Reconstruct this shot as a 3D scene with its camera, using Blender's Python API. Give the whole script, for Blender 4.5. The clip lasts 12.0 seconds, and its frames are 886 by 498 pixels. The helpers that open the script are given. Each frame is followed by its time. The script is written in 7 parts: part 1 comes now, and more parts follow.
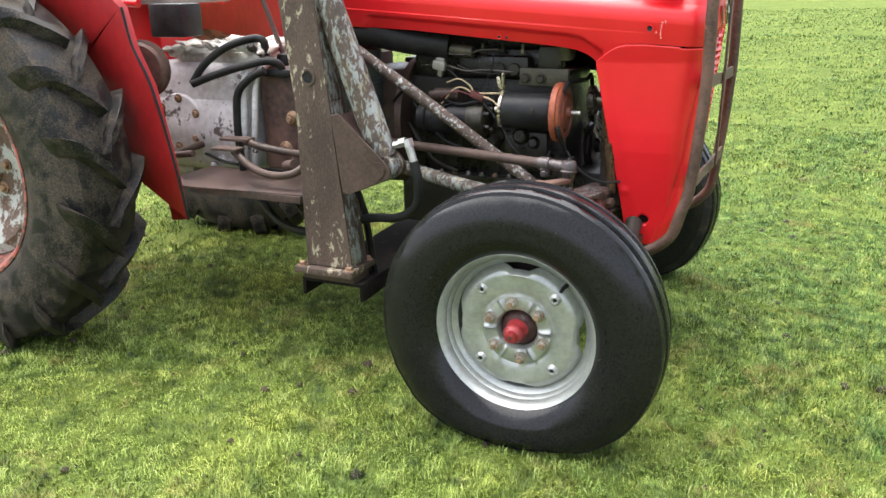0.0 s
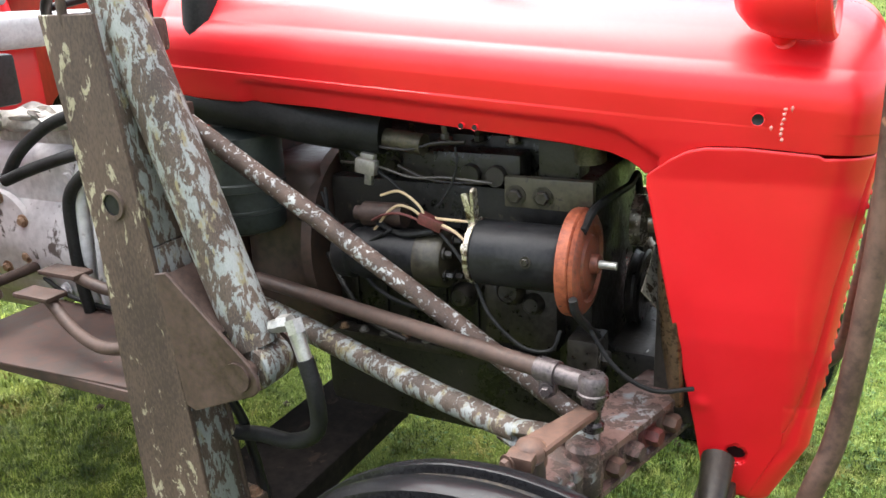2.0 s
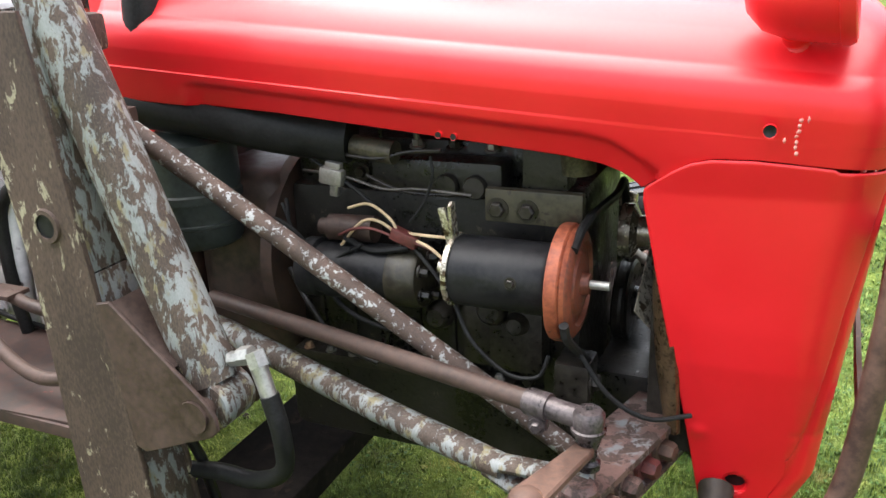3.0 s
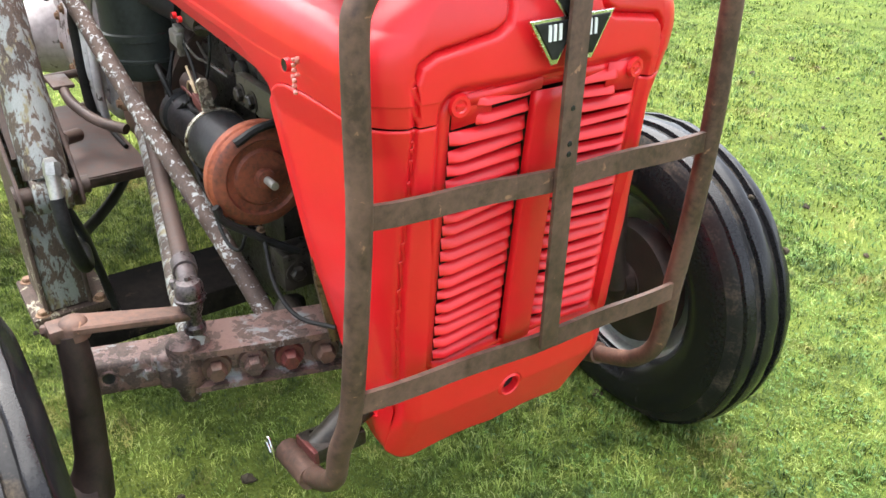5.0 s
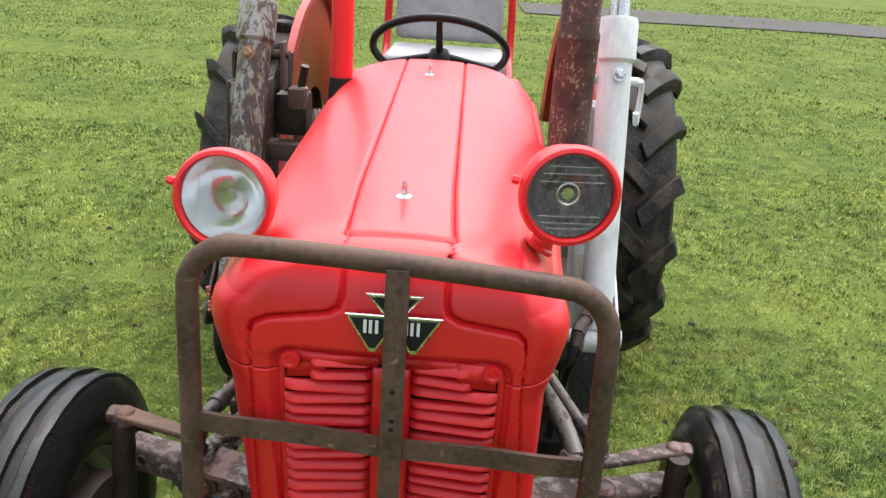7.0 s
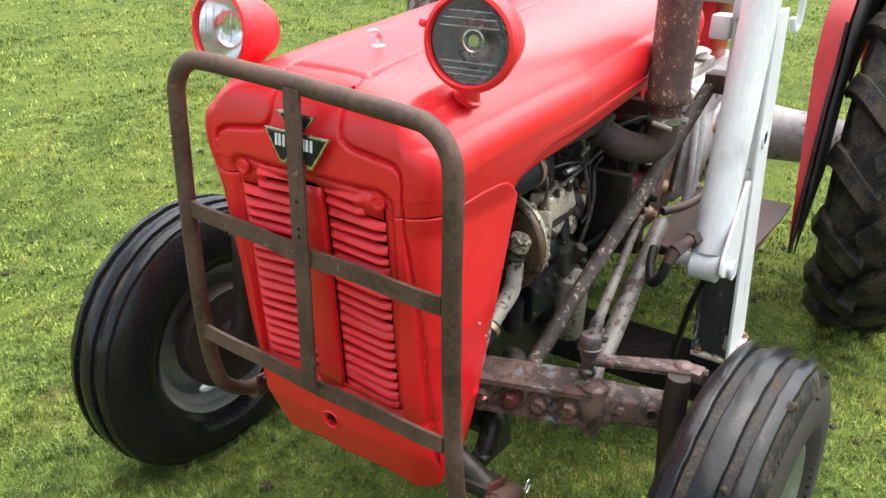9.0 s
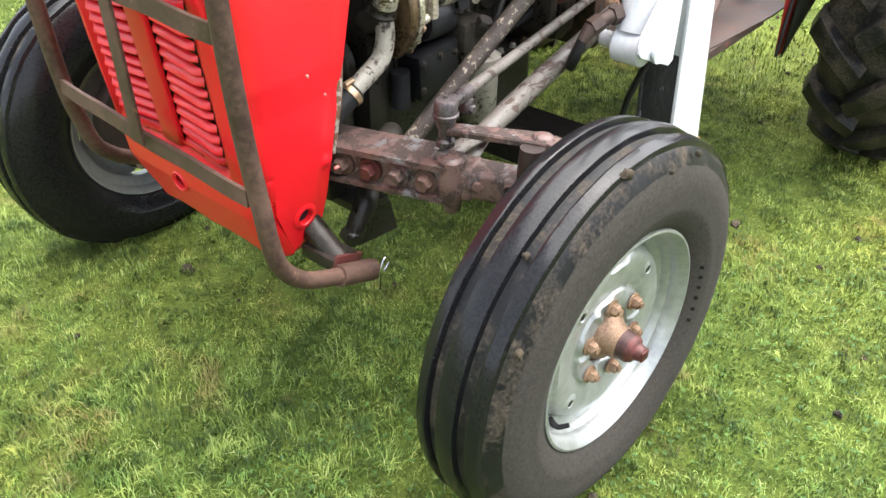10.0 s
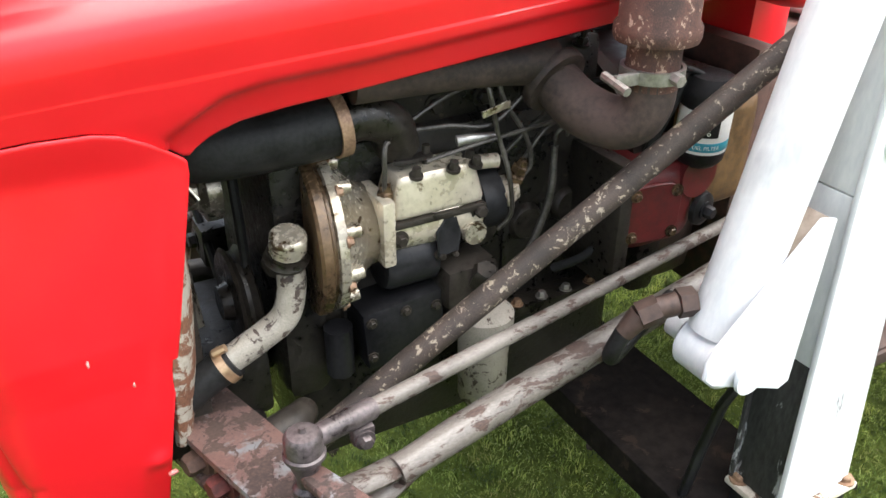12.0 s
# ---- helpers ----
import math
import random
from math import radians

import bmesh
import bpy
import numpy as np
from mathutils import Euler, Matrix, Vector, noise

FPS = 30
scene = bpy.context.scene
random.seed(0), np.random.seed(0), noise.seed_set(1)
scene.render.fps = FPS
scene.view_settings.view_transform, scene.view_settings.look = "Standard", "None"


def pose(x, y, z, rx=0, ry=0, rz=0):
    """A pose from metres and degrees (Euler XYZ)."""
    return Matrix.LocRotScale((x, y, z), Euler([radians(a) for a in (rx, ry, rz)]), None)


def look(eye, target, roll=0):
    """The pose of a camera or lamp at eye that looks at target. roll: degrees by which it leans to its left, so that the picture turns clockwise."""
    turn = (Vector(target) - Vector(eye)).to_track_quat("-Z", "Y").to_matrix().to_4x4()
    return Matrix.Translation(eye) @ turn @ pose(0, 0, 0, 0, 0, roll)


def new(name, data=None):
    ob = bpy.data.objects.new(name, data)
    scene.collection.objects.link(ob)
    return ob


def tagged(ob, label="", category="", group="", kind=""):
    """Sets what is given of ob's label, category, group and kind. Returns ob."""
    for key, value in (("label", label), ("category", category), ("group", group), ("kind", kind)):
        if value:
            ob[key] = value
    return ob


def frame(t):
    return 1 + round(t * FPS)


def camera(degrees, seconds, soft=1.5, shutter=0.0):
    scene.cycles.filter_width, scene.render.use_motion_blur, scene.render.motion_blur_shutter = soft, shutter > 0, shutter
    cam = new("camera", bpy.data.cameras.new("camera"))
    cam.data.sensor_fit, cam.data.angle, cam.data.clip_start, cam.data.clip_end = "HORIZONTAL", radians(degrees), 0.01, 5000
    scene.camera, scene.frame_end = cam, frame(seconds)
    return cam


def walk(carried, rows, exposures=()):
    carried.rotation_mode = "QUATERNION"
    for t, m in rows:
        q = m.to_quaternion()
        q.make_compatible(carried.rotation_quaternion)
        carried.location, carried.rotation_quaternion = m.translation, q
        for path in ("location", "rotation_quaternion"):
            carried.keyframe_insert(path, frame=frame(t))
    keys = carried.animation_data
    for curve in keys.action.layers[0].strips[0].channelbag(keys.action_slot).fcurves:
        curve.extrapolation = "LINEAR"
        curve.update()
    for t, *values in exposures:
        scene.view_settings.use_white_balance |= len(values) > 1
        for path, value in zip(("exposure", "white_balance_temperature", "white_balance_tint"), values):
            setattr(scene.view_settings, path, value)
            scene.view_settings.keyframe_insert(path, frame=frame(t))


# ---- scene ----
cam = camera(57.1, 12.0)
PATH = [
    (0, (0.638, -2.731, 1.241), (-0.132, -0.993, 0.622), -1.0),
    (0.5, (0.633, -2.355, 1.215), (-0.148, -0.655, 0.508), -0.7),
    (1, (0.646, -2.008, 1.201), (-0.211, -0.349, 0.486), -0.7),
    (1.5, (0.545, -1.722, 1.251), (-0.401, -0.089, 0.589), -1.6),
    (2, (0.34, -1.492, 1.314), (-0.537, 0.191, 0.683), -2.6),
    (2.5, (0.238, -1.406, 1.331), (-0.545, 0.318, 0.686), -2.6),
    (3, (0.251, -1.383, 1.333), (-0.523, 0.332, 0.655), -2.4),
    (3.5, (0.443, -1.326, 1.308), (-0.369, 0.363, 0.61), -1.2),
    (3.7, (0.577, -1.277, 1.31), (-0.298, 0.374, 0.597), -0.5),
    (5.3, (1.246, -0.576, 1.42), (-0.328, 0.229, 0.484), -0.3),
    (5.5, (1.318, -0.491, 1.434), (-0.351, 0.177, 0.555), -0.7),
    (6, (1.473, -0.299, 1.553), (-0.329, 0.08, 0.772), 0.7),
    (6.5, (1.46, -0.111, 1.641), (-0.383, 0.069, 0.886), 2.9),
    (6.7, (1.451, -0.034, 1.677), (-0.407, 0.069, 0.945), 3.5),
    (8.3, (1.493, 0.646, 1.65), (-0.233, -0.032, 0.901), 2.1),
    (8.5, (1.45, 0.725, 1.627), (-0.226, -0.045, 0.855), 2.1),
    (9, (1.367, 0.912, 1.556), (-0.174, -0.058, 0.729), 1.5),
    (9.5, (1.251, 1.151, 1.468), (-0.143, 0.069, 0.527), 0.6),
    (9.8, (1.136, 1.257, 1.405), (-0.161, 0.16, 0.35), -0.0),
    (10, (1.061, 1.285, 1.355), (-0.2, 0.233, 0.213), 0.4),
    (10.5, (0.801, 1.327, 1.303), (-0.304, 0.27, 0.014), 0.7),
    (10.8, (0.669, 1.309, 1.32), (-0.34, 0.15, 0.04), 1.0),
    (11, (0.572, 1.302, 1.322), (-0.367, 0.036, 0.091), 0.6),
    (11.5, (0.376, 1.24, 1.342), (-0.45, -0.214, 0.245), 0.4),
    (12, (0.211, 1.084, 1.371), (-0.637, -0.423, 0.367), 0.5),
]
walk(cam, [(t, look(eye, target, roll)) for t, eye, target, roll in PATH],
     exposures=[(0, 2.05), (0.5, 2.1), (1, 2.25), (1.5, 2.45), (2, 2.25), (3.0, 2.1), (3.7, 2.2), (5.5, 2.4), (6.0, 1.9), (6.5, 1.4), (8.5, 1.28), (9, 1.62), (9.5, 1.95), (10.5, 2.35), (11, 2.3), (12, 2.15)])

# ---- light ----
world = bpy.data.worlds.new("sky")
scene.world = world
world.use_nodes = True
_wn = world.node_tree
_sky = _wn.nodes.new("ShaderNodeTexSky")
_sky.sky_type, _sky.sun_disc = "NISHITA", False
_sky.sun_elevation, _sky.sun_rotation = radians(72), radians(-72)
_sky.air_density, _sky.dust_density = 1.0, 3.0
_pale = _wn.nodes.new("ShaderNodeHueSaturation")
_pale.inputs["Saturation"].default_value = 0.45
_wn.links.new(_sky.outputs[0], _pale.inputs["Color"])
_wn.links.new(_pale.outputs[0], _wn.nodes["Background"].inputs[0])
_wn.nodes["Background"].inputs[1].default_value = 0.125
_sun = bpy.data.lights.new("sun", "SUN")
_sun.energy, _sun.angle, _sun.color = 2.1, radians(95), (1.0, 0.98, 0.95)
_sun_ob = new("sun", _sun)
_sun_ob.matrix_world = look((-1.9, 0.6, 6.0), (0, 0, 0))


# ---- materials ----
def nodes_of(name):
    m = bpy.data.materials.new(name)
    m.use_nodes = True
    nt = m.node_tree
    return m, nt, nt.nodes["Principled BSDF"]


def coords(nt, scale=(1, 1, 1)):
    tc = nt.nodes.new("ShaderNodeTexCoord")
    mp = nt.nodes.new("ShaderNodeMapping")
    mp.inputs["Scale"].default_value = scale
    nt.links.new(tc.outputs["Object"], mp.inputs[0])
    return mp.outputs[0]


def grain(nt, vec, scale, detail=6, rough=0.6, dist=0.0):
    n = nt.nodes.new("ShaderNodeTexNoise")
    n.inputs["Scale"].default_value, n.inputs["Detail"].default_value = scale, detail
    n.inputs["Roughness"].default_value, n.inputs["Distortion"].default_value = rough, dist
    nt.links.new(vec, n.inputs["Vector"])
    return n.outputs["Fac"]


def ramp(nt, fac, *stops):
    r = nt.nodes.new("ShaderNodeValToRGB")
    while len(r.color_ramp.elements) < len(stops):
        r.color_ramp.elements.new(0.5)
    for e, (p, c) in zip(r.color_ramp.elements, stops):
        e.position = p
        e.color = (*c, 1) if isinstance(c, tuple) else (c, c, c, 1)
    nt.links.new(fac, r.inputs[0])
    return r.outputs[0]


def blend(nt, fac, a, b, kind="MIX"):
    m = nt.nodes.new("ShaderNodeMix")
    m.data_type, m.blend_type = "RGBA", kind
    for s, v in ((m.inputs[0], fac), (m.inputs[6], a), (m.inputs[7], b)):
        if isinstance(v, (int, float)):
            s.default_value = v
        elif isinstance(v, tuple):
            s.default_value = (*v, 1)
        else:
            nt.links.new(v, s)
    return m.outputs[2]


def relief(nt, bsdf, fac, strength=0.3, dist=0.002):
    b = nt.nodes.new("ShaderNodeBump")
    b.inputs["Strength"].default_value, b.inputs["Distance"].default_value = strength, dist
    nt.links.new(fac, b.inputs["Height"])
    nt.links.new(b.outputs[0], bsdf.inputs["Normal"])


def surface(name, dark, light, scale=25, rough=(0.4, 0.7), metal=0.0, bump=0.25, stretch=(1, 1, 1), spots=None, spot_at=0.62, coat=0.0):
    """A plain surface with broad stains, fine grain and, where given, spots of another colour."""
    m, nt, b = nodes_of(name)
    v = coords(nt, stretch)
    broad, fine = grain(nt, v, scale * 0.25, 4), grain(nt, v, scale * 3, 8)
    both = blend(nt, 0.45, broad, fine)
    col = ramp(nt, both, (0.4, dark), (0.6, light))
    if spots:
        sp = grain(nt, v, scale, 8, 0.65, 0.4)
        col = blend(nt, ramp(nt, sp, (spot_at - 0.02, 0.0), (spot_at + 0.02, 1.0)), col, spots)
    nt.links.new(col, b.inputs["Base Color"])
    nt.links.new(ramp(nt, both, (0.4, rough[0]), (0.6, rough[1])), b.inputs["Roughness"])
    b.inputs["Metallic"].default_value = metal
    b.inputs["Coat Weight"].default_value = coat
    b.inputs["Coat Roughness"].default_value = 0.12
    relief(nt, b, fine, bump, 0.0015)
    return m


def chipped(name, paints, rusts, scale=18, at=0.5, stretch=(1, 1, 0.35), paint_rough=0.45, yellow=None):
    """Paint that has flaked off to rusty metal, with a raised edge."""
    m, nt, b = nodes_of(name)
    v = coords(nt, stretch)
    flake = grain(nt, v, scale, 10, 0.68, 0.4)
    wide = grain(nt, v, scale * 0.2, 3)
    mask = ramp(nt, blend(nt, 0.22, flake, wide), (at - 0.015, 0.0), (at + 0.015, 1.0))
    fine = grain(nt, v, scale * 7, 8)
    paint = ramp(nt, blend(nt, 0.4, wide, fine), (0.4, paints[0]), (0.6, paints[1]))
    if yellow:
        paint = blend(nt, ramp(nt, grain(nt, v, scale * 0.6, 5), (0.54, 0.0), (0.62, 1.0)), paint, yellow)
    rust = ramp(nt, blend(nt, 0.5, fine, wide), (0.4, rusts[0]), (0.6, rusts[1]))
    nt.links.new(blend(nt, mask, rust, paint), b.inputs["Base Color"])
    nt.links.new(ramp(nt, mask, (0.0, 0.72), (1.0, paint_rough)), b.inputs["Roughness"])
    relief(nt, b, blend(nt, 0.3, mask, fine), 0.45, 0.0015)
    return m


def red_paint():
    m, nt, b = nodes_of("red_paint")
    v = coords(nt)
    broad, fine = grain(nt, v, 5, 4), grain(nt, v, 140, 6)
    col = ramp(nt, broad, (0.3, (0.66, 0.004, 0.010)), (0.7, (0.76, 0.009, 0.017)))
    chips = ramp(nt, grain(nt, v, 55, 9, 0.7, 0.5), (0.755, 0.0), (0.77, 1.0))
    col = blend(nt, chips, col, (0.6, 0.42, 0.36))
    nt.links.new(col, b.inputs["Base Color"])
    nt.links.new(ramp(nt, blend(nt, 0.4, broad, fine), (0.3, 0.46), (0.75, 0.56)), b.inputs["Roughness"])
    b.inputs["Coat Weight"].default_value, b.inputs["Coat Roughness"].default_value = 0.42, 0.22
    relief(nt, b, broad, 0.1, 0.01)
    return m


def rubber(name, dirt, gloss=0.34, spec=0.26, soil_dark=(0.03, 0.024, 0.018), soil_light=(0.085, 0.068, 0.05)):
    m, nt, b = nodes_of(name)
    v = coords(nt)
    fine, broad = grain(nt, v, 160, 8), grain(nt, v, 14, 8, 0.65, 0.4)
    col = ramp(nt, fine, (0.3, (0.005, 0.005, 0.006)), (0.7, (0.013, 0.013, 0.014)))
    mask = ramp(nt, blend(nt, 0.3, broad, fine), (dirt - 0.08, 0.0), (dirt + 0.05, 1.0))
    soil = ramp(nt, fine, (0.3, soil_dark), (0.7, soil_light))
    nt.links.new(blend(nt, mask, col, soil), b.inputs["Base Color"])
    nt.links.new(ramp(nt, mask, (0.0, gloss), (1.0, 0.9)), b.inputs["Roughness"])
    b.inputs["Specular IOR Level"].default_value = spec
    relief(nt, b, blend(nt, 0.5, mask, fine), 0.16, 0.0015)
    return m


RED = red_paint()
RUST = surface("rusty_steel", (0.05, 0.028, 0.021), (0.145, 0.083, 0.06), 30, (0.5, 0.8), 0.25, 0.4, spots=(0.26, 0.14, 0.085), spot_at=0.66)
RUST_GREY = chipped("grey_paint_on_rust", ((0.18, 0.195, 0.19), (0.29, 0.305, 0.295)), ((0.045, 0.032, 0.025), (0.12, 0.085, 0.064)), 66, 0.505, (1, 1, 0.4), yellow=(0.2, 0.17, 0.09))
POST_RUST = chipped("post_paint_on_rust", ((0.24, 0.21, 0.14), (0.38, 0.34, 0.24)), ((0.04, 0.025, 0.019), (0.095, 0.062, 0.046)), 34, 0.575, (1, 1, 0.45))
WHITE = chipped("white_paint", ((0.6, 0.62, 0.64), (0.76, 0.77, 0.77)), ((0.16, 0.16, 0.17), (0.36, 0.36, 0.37)), 14, 0.34, (1, 1, 0.3), 0.4)
_wb = WHITE.node_tree
_wv = coords(_wb, (1, 1, 0.45))
_soot = ramp(_wb, grain(_wb, _wv, 4.5, 5, 0.55), (0.56, 0.0), (0.72, 0.75))  # smudged with soot and oil
_base = _wb.nodes["Principled BSDF"].inputs["Base Color"]
_wb.links.new(blend(_wb, _soot, _base.links[0].from_socket, (0.1, 0.1, 0.11)), _base)
AXLE = chipped("axle_paint", ((0.085, 0.048, 0.041), (0.15, 0.088, 0.074)), ((0.03, 0.02, 0.017), (0.08, 0.05, 0.04)), 34, 0.5, (1, 1, 1), yellow=(0.17, 0.18, 0.185))
RODGREY = chipped("rod_paint", ((0.095, 0.084, 0.074), (0.19, 0.172, 0.152)), ((0.04, 0.025, 0.02), (0.09, 0.057, 0.045)), 50, 0.46, (0.4, 1, 1), 0.4)
BROWN = surface("brown_steel", (0.036, 0.022, 0.017), (0.092, 0.058, 0.046), 30, (0.45, 0.75), 0.2, 0.3)
RUBBER = rubber("tyre_rubber", 0.72, 0.24, 0.3)
RUBBER_MUD = rubber("tyre_groove", 0.56, 0.45)
RUBBER_REAR = rubber("rear_tyre_rubber", 0.53, 0.42)
RUBBER_SIDE = rubber("dusty_sidewall", 0.36, 0.42, 0.26, (0.026, 0.023, 0.02), (0.056, 0.049, 0.041))
HOSE = surface("hose_rubber", (0.006, 0.006, 0.006), (0.02, 0.02, 0.02), 60, (0.45, 0.65))
SILVER = surface("silver_rim", (0.31, 0.32, 0.31), (0.44, 0.45, 0.43), 20, (0.28, 0.42), 0.55, 0.15, spots=(0.2, 0.19, 0.15), spot_at=0.72)
ENGINE = surface("greasy_iron", (0.004, 0.004, 0.004), (0.026, 0.022, 0.018), 34, (0.22, 0.6), 0.0, 0.8, spots=(0.075, 0.058, 0.042), spot_at=0.67)
ENGINE_GREY = surface("grey_iron", (0.007, 0.006, 0.005), (0.042, 0.035, 0.028), 28, (0.25, 0.6), 0.15, 0.7, spots=(0.02, 0.016, 0.012), spot_at=0.6)
ALU = surface("oily_aluminium", (0.26, 0.22, 0.16), (0.58, 0.54, 0.45), 34, (0.18, 0.38), 0.65, 0.4, spots=(0.06, 0.038, 0.02), spot_at=0.58)
OLIVE = surface("drab_olive_iron", (0.018, 0.0155, 0.010), (0.058, 0.05, 0.032), 30, (0.35, 0.6), 0.1, 0.4, spots=(0.02, 0.016, 0.012), spot_at=0.63)
OILY_BROWN = surface("oily_brown_iron", (0.035, 0.022, 0.012), (0.15, 0.095, 0.05), 40, (0.2, 0.45), 0.3, 0.5, spots=(0.26, 0.2, 0.13), spot_at=0.66)
ALU_PALE = surface("pale_alloy", (0.36, 0.31, 0.22), (0.62, 0.56, 0.45), 26, (0.2, 0.36), 0.4, 0.2, spots=(0.14, 0.1, 0.06), spot_at=0.68)
COPPER = surface("orange_pulley", (0.16, 0.036, 0.018), (0.36, 0.1, 0.045), 40, (0.45, 0.7), 0.25, 0.4, spots=(0.03, 0.018, 0.013), spot_at=0.6)
CHROME = surface("bright_metal", (0.55, 0.55, 0.54), (0.75, 0.75, 0.73), 60, (0.12, 0.3), 1.0, 0.05)
BLACK = surface("black_paint", (0.006, 0.006, 0.007), (0.02, 0.02, 0.021), 40, (0.3, 0.55))
GEARBOX = surface("grey_gearbox_paint", (0.34, 0.32, 0.33), (0.58, 0.56, 0.57), 12, (0.4, 0.65), 0.05, 0.35, spots=(0.1, 0.08, 0.075), spot_at=0.61)
WIRE_PALE = surface("pale_wire", (0.4, 0.3, 0.18), (0.6, 0.45, 0.28), 60)
SEAT = surface("grey_vinyl", (0.28, 0.28, 0.29), (0.4, 0.4, 0.41), 40, (0.35, 0.55), 0, 0.2)
NUT = surface("rusty_nut", (0.16, 0.09, 0.055), (0.38, 0.25, 0.16), 80, (0.4, 0.7), 0.4, 0.4)
PLATED = surface("dull_plating", (0.2, 0.19, 0.17), (0.36, 0.34, 0.31), 60, (0.35, 0.6), 0.7, 0.15)
PLATED_RUST = surface("rust_flecked_plating", (0.2, 0.17, 0.13), (0.42, 0.39, 0.34), 90, (0.35, 0.6), 0.4, 0.3, spots=(0.2, 0.09, 0.05), spot_at=0.6)
STEER_RED = surface("old_red_casing", (0.05, 0.006, 0.007), (0.13, 0.014, 0.015), 18, (0.3, 0.55), 0.0, 0.25, spots=(0.05, 0.03, 0.02), spot_at=0.66)
for _m, _k in ((ENGINE, 0.4), (ENGINE_GREY, 0.4), (BLACK, 0.25), (HOSE, 0.22)):
    _m.node_tree.nodes["Principled BSDF"].inputs["Specular IOR Level"].default_value = _k
ZINC = surface("zinc_plating", (0.3, 0.3, 0.28), (0.48, 0.47, 0.44), 60, (0.3, 0.5), 0.7, 0.1)
SHROUD_CREAM = chipped("cream_shroud_paint", ((0.28, 0.25, 0.2), (0.42, 0.38, 0.32)), ((0.1, 0.04, 0.022), (0.22, 0.1, 0.055)), 26, 0.5, (1, 1, 1))
PIPE_CREAM = chipped("cream_pipe_paint", ((0.22, 0.2, 0.165), (0.36, 0.33, 0.28)), ((0.03, 0.022, 0.018), (0.09, 0.06, 0.045)), 60, 0.44, (1, 1, 1), 0.45)
TAN = surface("stained_tan_paint", (0.2, 0.155, 0.12), (0.36, 0.3, 0.25), 20, (0.5, 0.75), 0, 0.25, spots=(0.1, 0.065, 0.045), spot_at=0.66)
HUB_BRIGHT = surface("red_hub_paint", (0.20, 0.018, 0.02), (0.38, 0.04, 0.045), 50, (0.3, 0.5), 0.05, 0.25)
HUB_DARK = surface("dark_hub", (0.03, 0.014, 0.012), (0.09, 0.035, 0.03), 40, (0.35, 0.6), 0.1, 0.35)
HUBRED = surface("red_hub", (0.05, 0.016, 0.014), (0.14, 0.036, 0.031), 50, (0.35, 0.6), 0.1, 0.3)


# ---- mesh helpers ----
def part(name, bm, mat, parent=None, label="", sharp=38):
    me = bpy.data.meshes.new(name)
    bmesh.ops.recalc_face_normals(bm, faces=bm.faces)
    bm.to_mesh(me)
    bm.free()
    for m in mat if isinstance(mat, (list, tuple)) else [mat]:
        me.materials.append(m)
    me.shade_smooth()
    me.set_sharp_from_angle(angle=radians(sharp))
    ob = new(name, me)
    if parent is not None:
        ob.parent = parent
    if label:
        ob["label"] = label
    return ob


def thing(name, at, label, category, group=""):
    ob = new(name)
    ob.empty_display_size = 0.1
    ob.location = at
    return tagged(ob, label, category, group)


def aim(p, d, up=(0, 0, 1)):
    """A pose at p whose z axis points along d."""
    z = Vector(d).normalized()
    x = Vector(up).cross(z)
    if x.length < 1e-4:
        x = Vector((1, 0, 0)).cross(z)
    x.normalize()
    y = z.cross(x)
    m = Matrix((x, y, z)).transposed().to_4x4()
    return Matrix.Translation(p) @ m


def box(bm, c, s, m=None, bevel=0.004, seg=2):
    mm = (m or Matrix()) @ Matrix.Translation(c) @ Matrix.Diagonal((*s, 1))
    vs = bmesh.ops.create_cube(bm, size=1, matrix=mm)["verts"]
    if bevel:
        es = list({e for v in vs for e in v.link_edges})
        bmesh.ops.bevel(bm, geom=es, offset=min(bevel, 0.45 * min(s)), segments=seg, profile=0.6, affect="EDGES")
    return bm


def smooth_path(pts, k=6):
    """A Catmull-Rom curve through the points."""
    p = [Vector(v) for v in pts]
    if len(p) < 3 or k < 2:
        return p
    q = [2 * p[0] - p[1], *p, 2 * p[-1] - p[-2]]
    out = []
    for i in range(1, len(q) - 2):
        a, b, c, d = q[i - 1 : i + 3]
        for j in range(k):
            t = j / k
            out.append(0.5 * (2 * b + (c - a) * t + (2 * a - 5 * b + 4 * c - d) * t * t + (3 * b - a - 3 * c + d) * t**3))
    return out + [p[-1]]


def tube(bm, pts, r, n=12, k=6, flat=None, ring=False):
    """A round bar along a curve through the points; flat squashes it."""
    p = smooth_path(pts, k)
    rr = r if isinstance(r, (list, tuple)) else [r]
    side = None
    rings = []
    for i, c in enumerate(p):
        t = (p[min(i + 1, len(p) - 1)] - p[max(i - 1, 0)]).normalized()
        if side is None:
            side = t.cross(Vector((0, 0, 1)))
            if side.length < 0.1:
                side = t.cross(Vector((0, 1, 0)))
        side = (side - t * side.dot(t)).normalized()
        up = t.cross(side)
        f = i / max(1, len(p) - 1) * (len(rr) - 1)
        lo = min(int(f), len(rr) - 1)
        rad = rr[lo] + (rr[min(lo + 1, len(rr) - 1)] - rr[lo]) * (f - lo)
        fl = flat or 1
        rings.append([bm.verts.new(c + rad * (math.cos(a) * side + fl * math.sin(a) * up)) for a in (2 * math.pi * j / n for j in range(n))])
    for a, b in zip(rings, rings[1:]):
        for j in range(n):
            bm.faces.new((a[j], a[(j + 1) % n], b[(j + 1) % n], b[j]))
    bm.faces.new(rings[0][::-1])
    bm.faces.new(rings[-1])
    return bm


